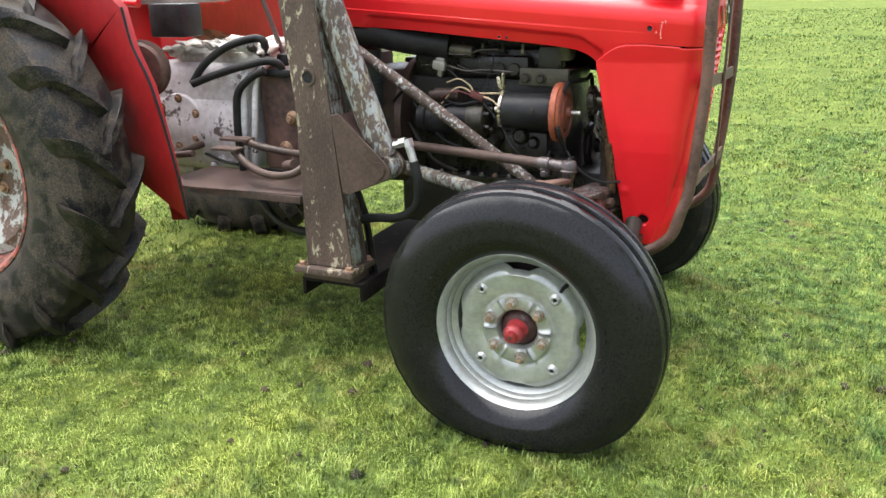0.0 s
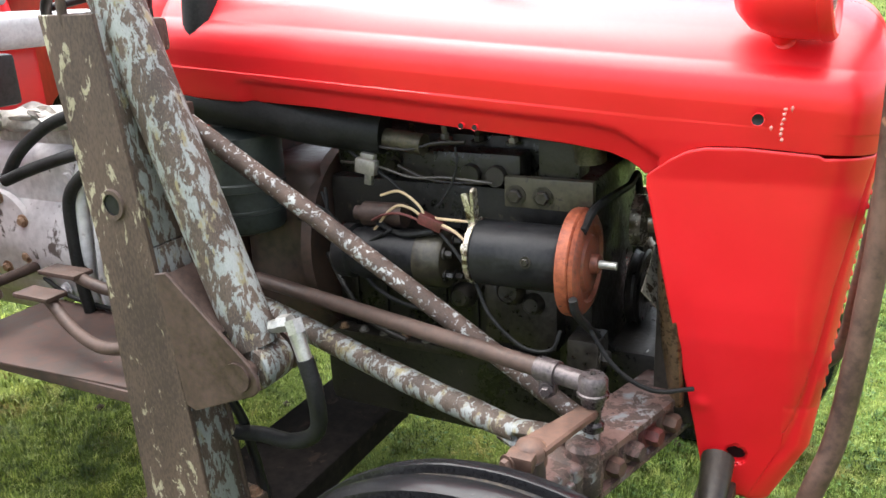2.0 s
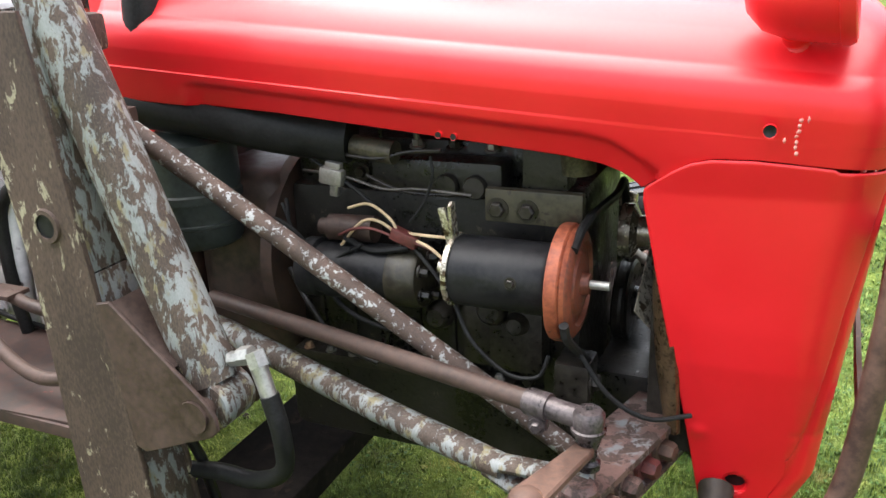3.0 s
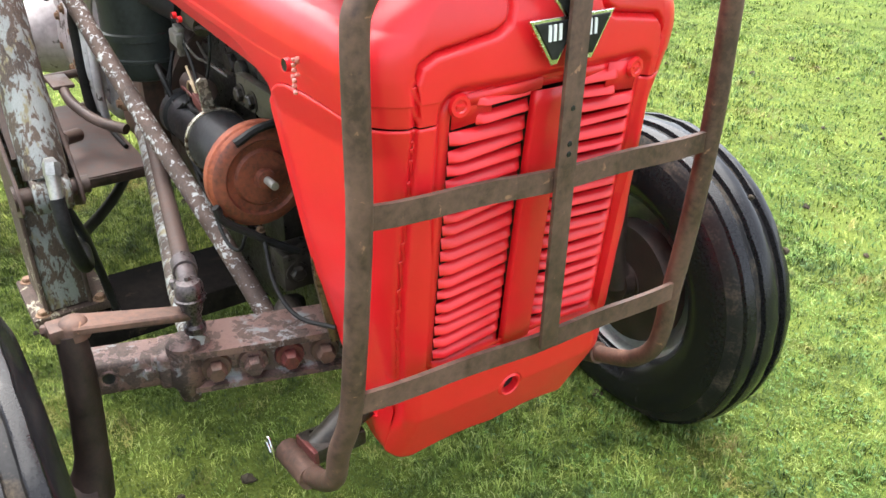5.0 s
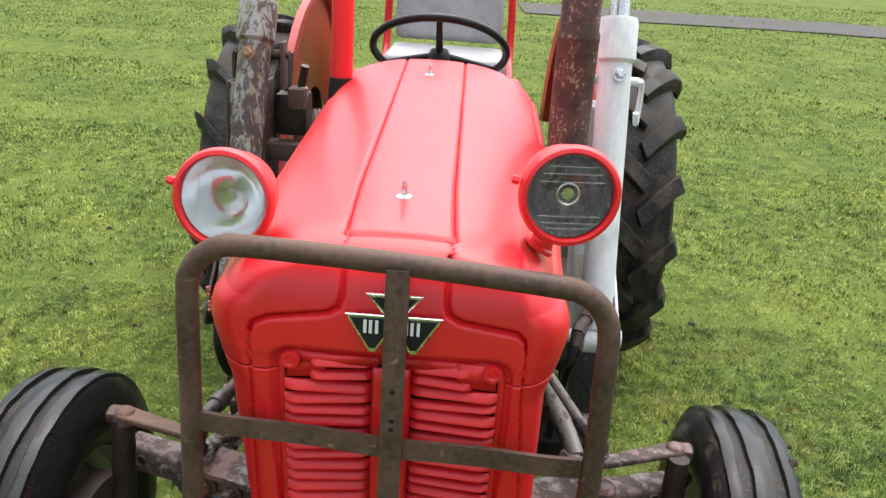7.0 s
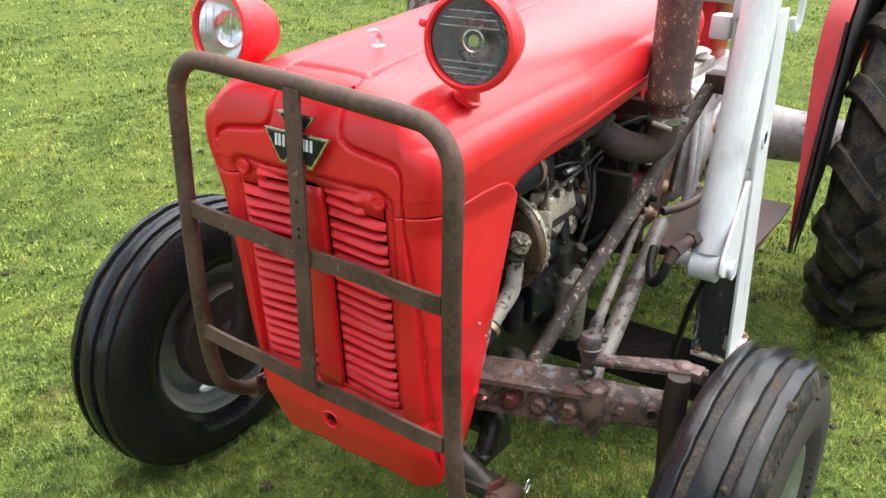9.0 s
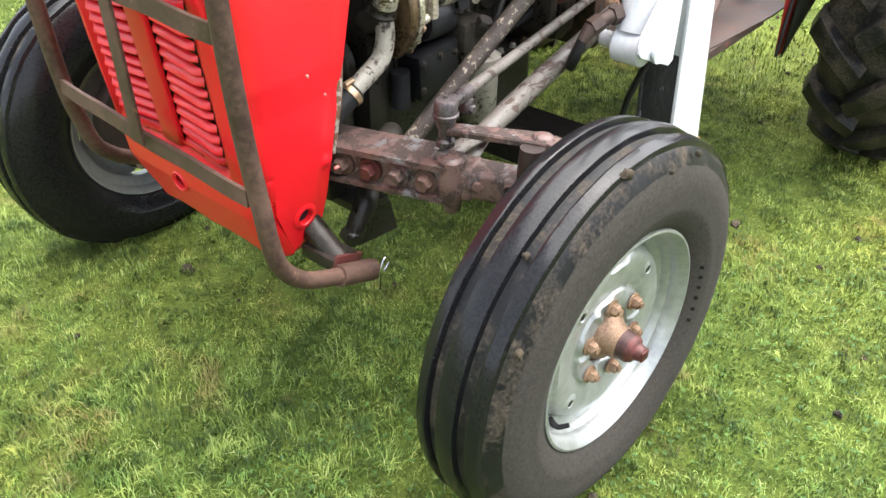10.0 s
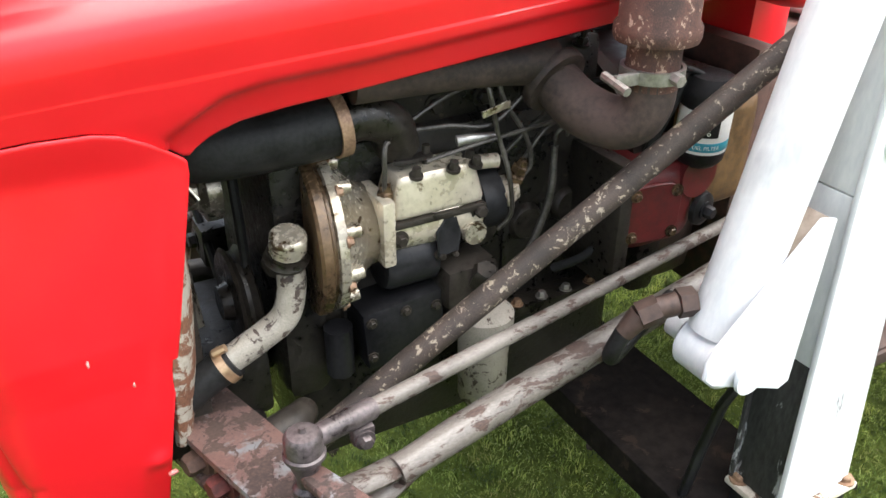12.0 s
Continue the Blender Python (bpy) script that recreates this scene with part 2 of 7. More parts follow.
def lathe(bm, prof, m, n=40, mats=None, closed=False, arc=1.0):
    """Turns a profile of (radius, height) about the z axis of m."""
    rings = []
    for r, h in prof:
        if r < 1e-5:
            rings.append([bm.verts.new(m @ Vector((0, 0, h)))])
        else:
            rings.append([bm.verts.new(m @ Vector((r * math.cos(a), r * math.sin(a), h))) for a in (2 * math.pi * arc * j / n for j in range(n))])
    pairs = list(zip(rings, rings[1:])) + ([(rings[-1], rings[0])] if closed else [])
    for i, (a, b) in enumerate(pairs):
        for j in range(n if arc == 1 else n - 1):
            k = (j + 1) % n
            vs = [a[0]] if len(a) == 1 else [a[j], a[k]]
            vs += [b[0]] if len(b) == 1 else [b[k], b[j]]
            if len(vs) > 2:
                f = bm.faces.new(vs)
                if mats:
                    f.material_index = mats[i]
    return bm


def plate(bm, poly, thick, m, bevel=0.002):
    """A flat plate: an outline in the xy plane of m, extruded along its z."""
    a = [bm.verts.new(m @ Vector((x, y, 0))) for x, y in poly]
    b = [bm.verts.new(m @ Vector((x, y, thick))) for x, y in poly]
    n = len(poly)
    fs = [bm.faces.new(a[::-1]), bm.faces.new(b)]
    fs += [bm.faces.new((a[i], a[(i + 1) % n], b[(i + 1) % n], b[i])) for i in range(n)]
    if bevel:
        bmesh.ops.bevel(bm, geom=list({e for f in fs[:2] for e in f.edges}), offset=bevel, segments=1, affect="EDGES")
    return bm


def bolt(bm, p, d, r=0.01, h=0.009, washer=True):
    m = aim(p, d)
    if washer:
        lathe(bm, [(0, -0.002), (r * 1.45, -0.002), (r * 1.45, 0.002), (0, 0.002)], m, 14)
    lathe(bm, [(0, 0.001), (r, 0.001), (r, h * 0.8), (r * 0.8, h), (0, h)], m, 6)
    return bm


def rounded(w, h, r, n=5):
    """The outline of a rounded rectangle about the origin."""
    out = []
    for cx, cy, a0 in ((w / 2 - r, h / 2 - r, 0), (-w / 2 + r, h / 2 - r, 90), (-w / 2 + r, -h / 2 + r, 180), (w / 2 - r, -h / 2 + r, 270)):
        out += [(cx + r * math.cos(radians(a0 + 90 * i / n)), cy + r * math.sin(radians(a0 + 90 * i / n))) for i in range(n + 1)]
    return out


BM = bmesh.new
XZ = Matrix(((1, 0, 0, 0), (0, 0, -1, 0), (0, 1, 0, 0), (0, 0, 0, 1)))  # local x, y -> world x, z; local z -> -y

# ---- ground ----
def meadow_height(x, y):
    return 0.012 * noise.noise((x * 0.6, y * 0.6, 1.0)) + 0.02 * noise.noise((x * 0.15, y * 0.15, 4.0))


def ground_material():
    m, nt, b = nodes_of("turf")
    v = coords(nt)
    broad, mid, fine = grain(nt, v, 0.9, 5), grain(nt, v, 6, 7), grain(nt, v, 70, 8, 0.7)
    col = ramp(nt, blend(nt, 0.5, mid, fine), (0.33, (0.018, 0.028, 0.007)), (0.5, (0.075, 0.11, 0.021)), (0.67, (0.18, 0.225, 0.048)))
    col = blend(nt, ramp(nt, broad, (0.42, 0.0), (0.62, 0.45)), col, (0.17, 0.2, 0.042))
    col = blend(nt, ramp(nt, mid, (0.68, 0.0), (0.75, 0.7)), col, (0.06, 0.045, 0.025))
    nt.links.new(col, b.inputs["Base Color"])
    b.inputs["Roughness"].default_value = 0.95
    b.inputs["Specular IOR Level"].default_value = 0.1
    relief(nt, b, blend(nt, 0.6, mid, fine), 0.8, 0.03)
    return m


def lushness(nt, v):
    """0 where the lawn is yellow and mossy, 1 where it is lush; it changes across the lawn in ragged patches."""
    xyz = nt.nodes.new("ShaderNodeSeparateXYZ")
    nt.links.new(v, xyz.inputs[0])
    add = nt.nodes.new("ShaderNodeMath")
    add.operation = "MULTIPLY_ADD"
    nt.links.new(xyz.outputs["X"], add.inputs[0])
    add.inputs[1].default_value, add.inputs[2].default_value = 0.14, 0.30
    more = nt.nodes.new("ShaderNodeMath")
    more.operation = "MULTIPLY_ADD"
    nt.links.new(xyz.outputs["Y"], more.inputs[0])
    more.inputs[1].default_value = 0.13
    nt.links.new(add.outputs[0], more.inputs[2])
    mix = nt.nodes.new("ShaderNodeMath")
    mix.operation = "ADD"
    nt.links.new(more.outputs[0], mix.inputs[0])
    nt.links.new(grain(nt, v, 1.3, 7, 0.65), mix.inputs[1])
    return ramp(nt, mix.outputs[0], (0.62, 0.0), (1.05, 1.0))


def grass_material():
    m, nt, b = nodes_of("grass_blade")
    v = coords(nt)
    geo = nt.nodes.new("ShaderNodeNewGeometry")
    tint = geo.outputs["Random Per Island"]
    pale = ramp(nt, tint, (0.0, (0.06, 0.08, 0.016)), (0.4, (0.185, 0.245, 0.046)), (0.85, (0.295, 0.365, 0.088)), (1.0, (0.43, 0.45, 0.2)))
    lush = ramp(nt, tint, (0.0, (0.022, 0.05, 0.011)), (0.4, (0.078, 0.15, 0.032)), (0.85, (0.145, 0.24, 0.058)), (1.0, (0.28, 0.33, 0.15)))
    col = blend(nt, lushness(nt, v), pale, lush)
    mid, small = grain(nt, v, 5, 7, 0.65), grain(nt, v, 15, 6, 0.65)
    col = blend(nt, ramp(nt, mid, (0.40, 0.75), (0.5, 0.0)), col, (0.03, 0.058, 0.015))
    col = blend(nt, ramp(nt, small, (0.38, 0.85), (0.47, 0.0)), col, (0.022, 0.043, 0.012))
    col = blend(nt, ramp(nt, small, (0.53, 0.0), (0.63, 0.65)), col, (0.34, 0.39, 0.11))
    col = blend(nt, ramp(nt, grain(nt, v, 4.5, 6, 0.7, 0.5), (0.55, 0.0), (0.66, 0.65)), col, (0.25, 0.185, 0.075))
    wide = grain(nt, v, 1.7, 5, 0.6)
    col = blend(nt, 1.0, col, ramp(nt, wide, (0.36, (0.8, 0.9, 0.8)), (0.5, (1.05, 1.08, 0.95)), (0.64, (1.32, 1.22, 0.95))), "MULTIPLY")
    nt.links.new(col, b.inputs["Base Color"])
    b.inputs["Roughness"].default_value = 0.65
    b.inputs["Specular IOR Level"].default_value = 0.22
    return m


def build_ground():
    bm = BM()
    edges = [-400, -150, -60, -30, -18, -12, *np.linspace(-8, 8, 41), 12, 18, 30, 60, 150, 400]
    vs = [[bm.verts.new((x, y, meadow_height(x, y) if max(abs(x), abs(y)) < 20 else 0)) for y in edges] for x in edges]
    for i in range(len(edges) - 1):
        for j in range(len(edges) - 1):
            bm.faces.new((vs[i][j], vs[i + 1][j], vs[i + 1][j + 1], vs[i][j + 1]))
    return tagged(part("ground", bm, ground_material()), "mossy green lawn turf with small worm casts", "lawn", kind="structure")


def blades(name, zones, mat, label):
    """Bent grass blades, thousands in one mesh: zones of (x0, x1, y0, y1, per square metre, height, width)."""
    rng = np.random.default_rng(7)
    allv, count = [], 0
    for x0, x1, y0, y1, dens, h, w, hole in zones:
        n = int((x1 - x0) * (y1 - y0) * dens)
        x, y = rng.uniform(x0, x1, n), rng.uniform(y0, y1, n)
        # tufts: blades of one tuft share a height and a lean, and are drawn towards its middle
        size = 17 * w
        ox, oy = x + size * 0.7 * np.sin(y / size * 0.61 + 2 * np.sin(x / size * 0.23)), y + size * 0.7 * np.sin(x / size * 0.53 + 2 * np.sin(y / size * 0.19))
        cell = (np.floor(ox / size).astype(np.int64) * 73856093) ^ (np.floor(oy / size).astype(np.int64) * 19349663)
        tuft = rng.uniform(0, 1, (4096, 3))[np.abs(cell) % 4096]
        pull = 0.22 * (tuft[:, 2] - 0.2)
        x, y = x - pull * (ox % size - size / 2), y - pull * (oy % size - size / 2)
        if hole:
            fade = 0.12 * abs(hole[0]) * rng.normal(0, 1, n)
            keep = ~((x > hole[0] + fade) & (x < hole[1] - fade) & (y > hole[2] + fade) & (y < hole[3] - fade))
            x, y, tuft = x[keep], y[keep], tuft[keep]
        n = len(x)
        z = np.array([meadow_height(a, b) for a, b in zip(x, y)]) - 0.003
        patch = 0.75 + 0.35 * np.sin(x * 2.3 + 1.7 * np.sin(y * 1.9)) * np.sin(y * 2.1 + 1.3)
        hh = h * rng.uniform(0.45, 1.3, n) * np.clip(patch, 0.6, 1.2) * (0.6 + 0.75 * tuft[:, 0] ** 1.5)
        ww = w * rng.uniform(0.6, 1.3, n)
        a, lean = 2 * np.pi * tuft[:, 1] + rng.normal(0, 1.1, n), rng.uniform(0.15, 1.15, n)
        cx, cy = np.cos(a), np.sin(a)
        sx, sy = -cy * ww / 2, cx * ww / 2
        mx, my = cx * hh * lean * 0.35, cy * hh * lean * 0.35
        tx, ty = cx * hh * lean, cy * hh * lean
        base = np.stack([x - sx, y - sy, z, x + sx, y + sy, z, x + mx + sx * 0.8, y + my + sy * 0.8, z + hh * 0.62,
                         x + mx - sx * 0.8, y + my - sy * 0.8, z + hh * 0.62, x + tx, y + ty, z + hh * (1.05 - 0.45 * lean)], 1)
        allv.append(base.reshape(-1, 3))
        count += n
    co = np.concatenate(allv)
    o = np.arange(count)[:, None] * 5
    loops = np.concatenate([o + [0, 1, 2, 3], o + [3, 2, 4]], 1).ravel()
    starts = (np.arange(count)[:, None] * 7 + [0, 4]).ravel()
    me = bpy.data.meshes.new(name)
    me.vertices.add(len(co))
    me.vertices.foreach_set("co", co.ravel())
    me.loops.add(len(loops))
    me.loops.foreach_set("vertex_index", loops.astype(np.int32))
    me.polygons.add(count * 2)
    me.polygons.foreach_set("loop_start", starts.astype(np.int32))
    me.polygons.foreach_set("loop_total", np.tile([4, 3], count).astype(np.int32))
    me.update(calc_edges=True)
    me.materials.append(mat)
    return tagged(new(name, me), label, "grass", kind="stuff")


def build_gravel():
    """A strip of dark gravel at the lawn's far edge."""
    bm = BM()
    rng = random.Random(8)
    a, b = [], []
    for i in range(25):
        y = 1.5 + i * 1.0
        a.append(bm.verts.new((-21.0 + rng.uniform(-0.3, 0.3) + 0.02 * y, y, 0.03)))
        b.append(bm.verts.new((-25.5 + rng.uniform(-0.3, 0.3), y, 0.03)))
    for i in range(24):
        bm.faces.new((a[i], a[i + 1], b[i + 1], b[i]))
    mat = surface("dark_gravel", (0.015, 0.013, 0.011), (0.07, 0.062, 0.054), 30, (0.8, 0.95), 0, 0.8)
    tagged(part("gravel_path", bm, mat), "strip of dark gravel at the edge of the lawn", "gravel", kind="structure")


build_ground()
build_gravel()
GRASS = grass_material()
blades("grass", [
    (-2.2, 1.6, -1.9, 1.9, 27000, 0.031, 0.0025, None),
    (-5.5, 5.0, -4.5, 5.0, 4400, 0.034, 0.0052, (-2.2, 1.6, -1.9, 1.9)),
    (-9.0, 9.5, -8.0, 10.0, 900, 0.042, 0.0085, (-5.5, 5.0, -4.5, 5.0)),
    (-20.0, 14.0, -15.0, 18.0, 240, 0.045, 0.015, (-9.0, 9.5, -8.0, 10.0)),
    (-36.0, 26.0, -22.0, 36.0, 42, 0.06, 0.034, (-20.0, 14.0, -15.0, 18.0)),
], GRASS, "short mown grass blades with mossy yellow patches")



def scatter(name, count, build, mat, label, category, seed, area):
    """Many small flat pieces on the lawn, joined as one."""
    rng = random.Random(seed)
    verts, faces = [], []
    for _ in range(count):
        x, y = rng.uniform(area[0], area[1]), rng.uniform(area[2], area[3])
        v, f = build(rng)
        a, o = rng.uniform(0, 6.28), len(verts)
        z = meadow_height(x, y)
        verts += [(x + p[0] * math.cos(a) - p[1] * math.sin(a), y + p[0] * math.sin(a) + p[1] * math.cos(a), z + p[2]) for p in v]
        faces += [[o + i for i in q] for q in f]
    me = bpy.data.meshes.new(name)
    me.from_pydata(verts, [], faces)
    me.materials.append(mat)
    return tagged(new(name, me), label, category, kind="stuff")


def cast_lump(rng):
    k, n = rng.choice((0.006, 0.008, 0.011, 0.015)) * rng.uniform(0.7, 1.2), 7
    v = [(0, 0, 0.012 + k * 0.5)]
    for ring, (r, h) in enumerate(((0.55, 0.55), (1.0, 0.1), (1.15, -0.6))):
        for i in range(n):
            a = 2 * math.pi * i / n
            q = k * r * rng.uniform(0.7, 1.3)
            v.append((q * math.cos(a), q * math.sin(a), 0.009 + k * h * rng.uniform(0.5, 1.2)))
    f = [(0, 1 + i, 1 + (i + 1) % n) for i in range(n)]
    for r in range(2):
        f += [(1 + r * n + i, 1 + (r + 1) * n + i, 1 + (r + 1) * n + (i + 1) % n, 1 + r * n + (i + 1) % n) for i in range(n)]
    return v, f


def clover_leaf(rng):
    v, f = [], []
    z = rng.uniform(0.012, 0.024)
    for k in range(3):
        a, r = 2.1 * k, rng.uniform(0.0022, 0.004)
        c, o = (math.cos(a) * r, math.sin(a) * r), len(v)
        v += [(c[0] + r * 0.95 * math.cos(t), c[1] + r * 0.95 * math.sin(t), z + rng.uniform(-0.002, 0.002)) for t in (0, 1.05, 2.1, 3.14, 4.2, 5.24)]
        f.append(list(range(o, o + 6)))
    return v, f


scatter("worm_casts", 420, cast_lump, surface("dark_soil", (0.018, 0.013, 0.007), (0.06, 0.044, 0.024), 60, (0.8, 0.95), 0, 0.5), "small dark worm casts of soil on the lawn", "soil", 3, (-4.5, 2.5, -4.0, 4.0))
scatter("clover", 3600, clover_leaf, surface("clover_leaf", (0.03, 0.08, 0.014), (0.09, 0.18, 0.03), 40, (0.6, 0.8), 0, 0.1), "small round clover leaves between the grass", "clover", 5, (-1.2, 1.8, 0.2, 2.4))

# ---- tractor ----
TRACTOR = thing("tractor", (0, 0, 0), "old red farm tractor with worn paint on wet grass", "tractor")

# Shape of the bonnet: widths, front face and edges
def skin_width(z):
    return float(np.interp(z, [0.40, 0.45, 0.52, 0.60, 0.80, 1.01, 1.06, 1.12, 1.18], [0.196, 0.204, 0.213, 0.222, 0.246, 0.270, 0.284, 0.298, 0.303]))


def skin_front(y, z):
    return 0.384 - 0.16 * y * y - max(0.0, 1.1 - z) * 0.1 - max(0.0, 0.55 - z) * 0.35


def hood_edge(x):
    return float(np.interp(x, [-0.90, -0.786, -0.55, -0.342, -0.156, -0.06, -0.005, 0.025, 0.043, 0.054, 0.075, 0.10, 0.125, 0.15, 0.204, 0.291, 0.40],
                           [1.118, 1.111, 1.099, 1.080, 1.063, 1.053, 1.044, 1.032, 1.020, 1.009, 1.026, 1.045, 1.059, 1.065, 1.066, 1.060, 1.054]))


def hood_crease(x):
    return float(np.interp(x, [-0.69, -0.401, -0.127, -0.03, 0.015, 0.05, 0.08], [1.146, 1.122, 1.098, 1.090, 1.080, 1.057, 1.035]))


def outline_point(col, w, z, set_back=0.0):
    """col: ('side', x), ('corner', 0..1) or ('front', 0..1)."""
    kind, f = col
    r = 0.042 + 0.034 * max(0.0, min(1.0, (z - 0.55) / 0.3))  # the nose is rounder higher up
    r = min(r, 0.6 * w + 1e-4)
    cy = w - r
    cx = skin_front(cy, z) - r - set_back
    if kind == "side":
        return min(f, cx), w
    if kind == "corner":
        a = f * math.pi / 2
        return cx + r * math.sin(a), cy + r * math.cos(a)
    y = cy * (1 - f)
    return skin_front(y, z) - set_back, y


def dip(d, half=0.0042, depth=0.010):
    return depth * math.exp(-((d / half) ** 2))


def seg_dist(p, pts):
    best = 9.0
    for (ax, ay), (bx, by) in zip(pts, pts[1:]):
        dx, dy = bx - ax, by - ay
        t = max(0.0, min(1.0, ((p[0] - ax) * dx + (p[1] - ay) * dy) / (dx * dx + dy * dy)))
        best = min(best, math.hypot(p[0] - ax - t * dx, p[1] - ay - t * dy))
    return best


NOSE_SEAM = [(0.077, 1.24), (0.077, 1.182), (0.082, 1.166), (0.10, 1.156), (0.190, 1.142), (0.215, 1.131), (0.2245, 1.110), (0.2245, 1.04)]
LOW_SEAM = [(0.2245, 1.06), (0.2200, 0.80), (0.214, 0.42)]
CENTRE = 0.082


def grille_rect(y, z):
    """Distance to the rounded opening of the grille, negative inside."""
    qy, qz = abs(y) - 0.1525, abs(z - 0.862) - 0.202
    return math.hypot(max(qy, 0), max(qz, 0)) + min(max(qy, qz), 0) - 0.03


def lean(x, y, z):
    """The nose is a little crooked: pushed in at the upper left, out at the lower left."""
    out = max(0.0, min(1.0, (abs(y) - 0.182) / 0.05))
    front = max(0.0, min(1.0, (x + 0.15) / 0.4))
    low = max(0.0, min(1.0, (0.74 - z) / 0.2)) * 0.018
    top = max(0.0, min(1.0, (z - 0.8) / 0.22)) * (0.028 if y > 0 else -0.008) * front
    return out * (low - top) + 0.006 * max(0.0, min(1.0, (x - 0.1) / 0.2))


def build_bonnet():
    side = [("side", x) for x in (*np.linspace(-0.885, -0.74, 12), *np.linspace(-0.73, -0.66, 10), *np.linspace(-0.64, -0.12, 40), *np.linspace(-0.11, 0.26, 56), *np.linspace(0.263, 0.325, 24))]
    corner = [("corner", f) for f in np.linspace(0.06, 0.96, 17)]
    front = [("front", f) for f in np.linspace(0, 1, 150)]
    cols = side + corner + front
    n = 2.5
    # upper rows by the angle of the shoulder, with rows set close at the centre panel's edge
    ks = [CENTRE / 0.303 + d / 0.303 for d in (-0.009, -0.0045, 0.0, 0.0045, 0.009)]
    even = [math.asin(v ** (n / 2)) for v in np.linspace(0, 0.9, 90)] + [math.acos(v ** (n / 2)) for v in np.linspace(0, 0.6, 40)]
    thetas = sorted({*(round(v, 5) for v in even), *(round(math.acos(k ** (n / 2)), 5) for k in ks)})
    low = list(np.linspace(0, 1, 29))[:-1]
    rows = [("low", v) for v in low] + [("up", th) for th in thetas]
    bms = {"bonnet": BM(), "bonnet_panel": BM(), "nose_panel": BM()}
    for sgn in (1, -1):
        grid = []
        for kind, v in rows:
            line = []
            for col in cols:
                k = s = 0.0
                if kind == "low":
                    x, y = outline_point(col, 0.29, 1.08)
                    z0 = 1.09 + (0.3 - x) * 0.075
                    z = hood_edge(x) + (z0 - hood_edge(x)) * v
                    x, y = outline_point(col, skin_width(z - (0.3 - min(x, 0.3)) * 0.06), z)
                else:
                    k, s = max(0.0, math.cos(v)) ** (2 / n), math.sin(v) ** (2 / n)
                    x, y = outline_point(col, 0.2955 * k, 1.09, 0.115 * (1 - k) ** 1.2)
                    if k > 0.93:
                        x2, y2 = outline_point(col, skin_width(1.09 + 0.17 * s), 1.09, 0.115 * (1 - k) ** 1.2)
                        f = (k - 0.93) / 0.07
                        x, y = x + (x2 - x) * f, y + (y2 - y) * f
                    z0 = 1.09 + (0.3 - x) * 0.075
                    zt = 1.263 + (0.304 - x) * 0.083
                    z = z0 + (zt - z0) * s
                # seams and pressings, pushed in
                d = 0.0
                if x > 0.27 and y < 0.243 and (col[0] != "side" or k < 0.4):
                    d += dip(seg_dist((y, z), NOSE_SEAM))
                if kind == "up" and x < 0.306:
                    d += dip(y - CENTRE, 0.004, 0.006)
                if kind == "up" and y < CENTRE + 0.003:
                    d += dip(x - 0.304, 0.006, 0.006)
                if col[0] == "side" and x < 0.075 and y > 0.2:
                    f = 1 / (1 + math.exp(-(hood_crease(x) - z) / 0.0024))
                    f *= 1 / (1 + math.exp(-(x + 0.695 + 0.3 * (1.15 - z)) / 0.006))
                    d += (0.014 + 0.12 * max(0.0, hood_crease(x) - z)) * f
                if col[0] == "front" and z < 1.12:
                    d += 0.013 / (1 + math.exp(grille_rect(y, z) / 0.0025))
                if kind == "up" and k < 0.5:
                    line.append((x, y, z - d))
                elif col[0] == "side":
                    line.append((x, y - d, z))
                elif col[0] == "front":
                    line.append((x - d, y, z))
                else:
                    line.append((x - 0.7 * d, y - 0.7 * d, z))
            grid.append(line)
        made = {}
        for i in range(len(rows) - 1):
            for j in range(len(cols) - 1):
                q = [(i, j), (i, j + 1), (i + 1, j + 1), (i + 1, j)]
                c = np.mean([grid[a][b] for a, b in q], axis=0)
                if cols[j][0] == "front" and grille_rect(c[1], c[2]) < -0.011:
                    continue
                which = "bonnet"
                if c[1] < CENTRE and c[0] < 0.304 and rows[i][0] == "up" and c[2] > 1.2:
                    which = "bonnet_panel"
                elif c[0] > 0.27 and c[1] < 0.2245:
                    edge = np.interp(c[1], [0, 0.077, 0.082, 0.10, 0.190, 0.215, 0.2245], [1.4, 1.4, 1.166, 1.156, 1.142, 1.131, 1.110])
                    if c[2] < edge:
                        which = "nose_panel"
                bm = bms[which]
                vs = []
                for key in q:
                    kk = (which, key)
                    if kk not in made:
                        x, y, z = grid[key[0]][key[1]]
                        made[kk] = bm.verts.new((x, y * sgn + lean(x, y * sgn, z), z))
                    if made[kk] not in vs:
                        vs.append(made[kk])
                if len(vs) > 2:
                    bm.faces.new(vs)
    labels = {"bonnet": "faded red bonnet sides with pressed crease", "bonnet_panel": "flat red centre panel of bonnet", "nose_panel": "red pressed nose panel above grille"}
    for name, bm in bms.items():
        bmesh.ops.remove_doubles(bm, verts=bm.verts, dist=0.0006)
        thicken(part(name, bm, RED, TRACTOR, labels[name], 50))


def thicken(ob, t=0.0025):
    md = ob.modifiers.new("sheet", "SOLIDIFY")
    md.thickness, md.offset = t, -1
    return ob


HOLES = [(0.333, 0.0, 0.549, 0.019)]
SIDE_HOLES = [(0.212, 0.517, 0.019)]


def low_left(y, z):
    """The left lower corner hangs a little deeper than the right one."""
    return 0.011 * max(0.0, min(1.0, (0.85 - z) / 0.33)) * max(0.0, min(1.0, y / 0.2))


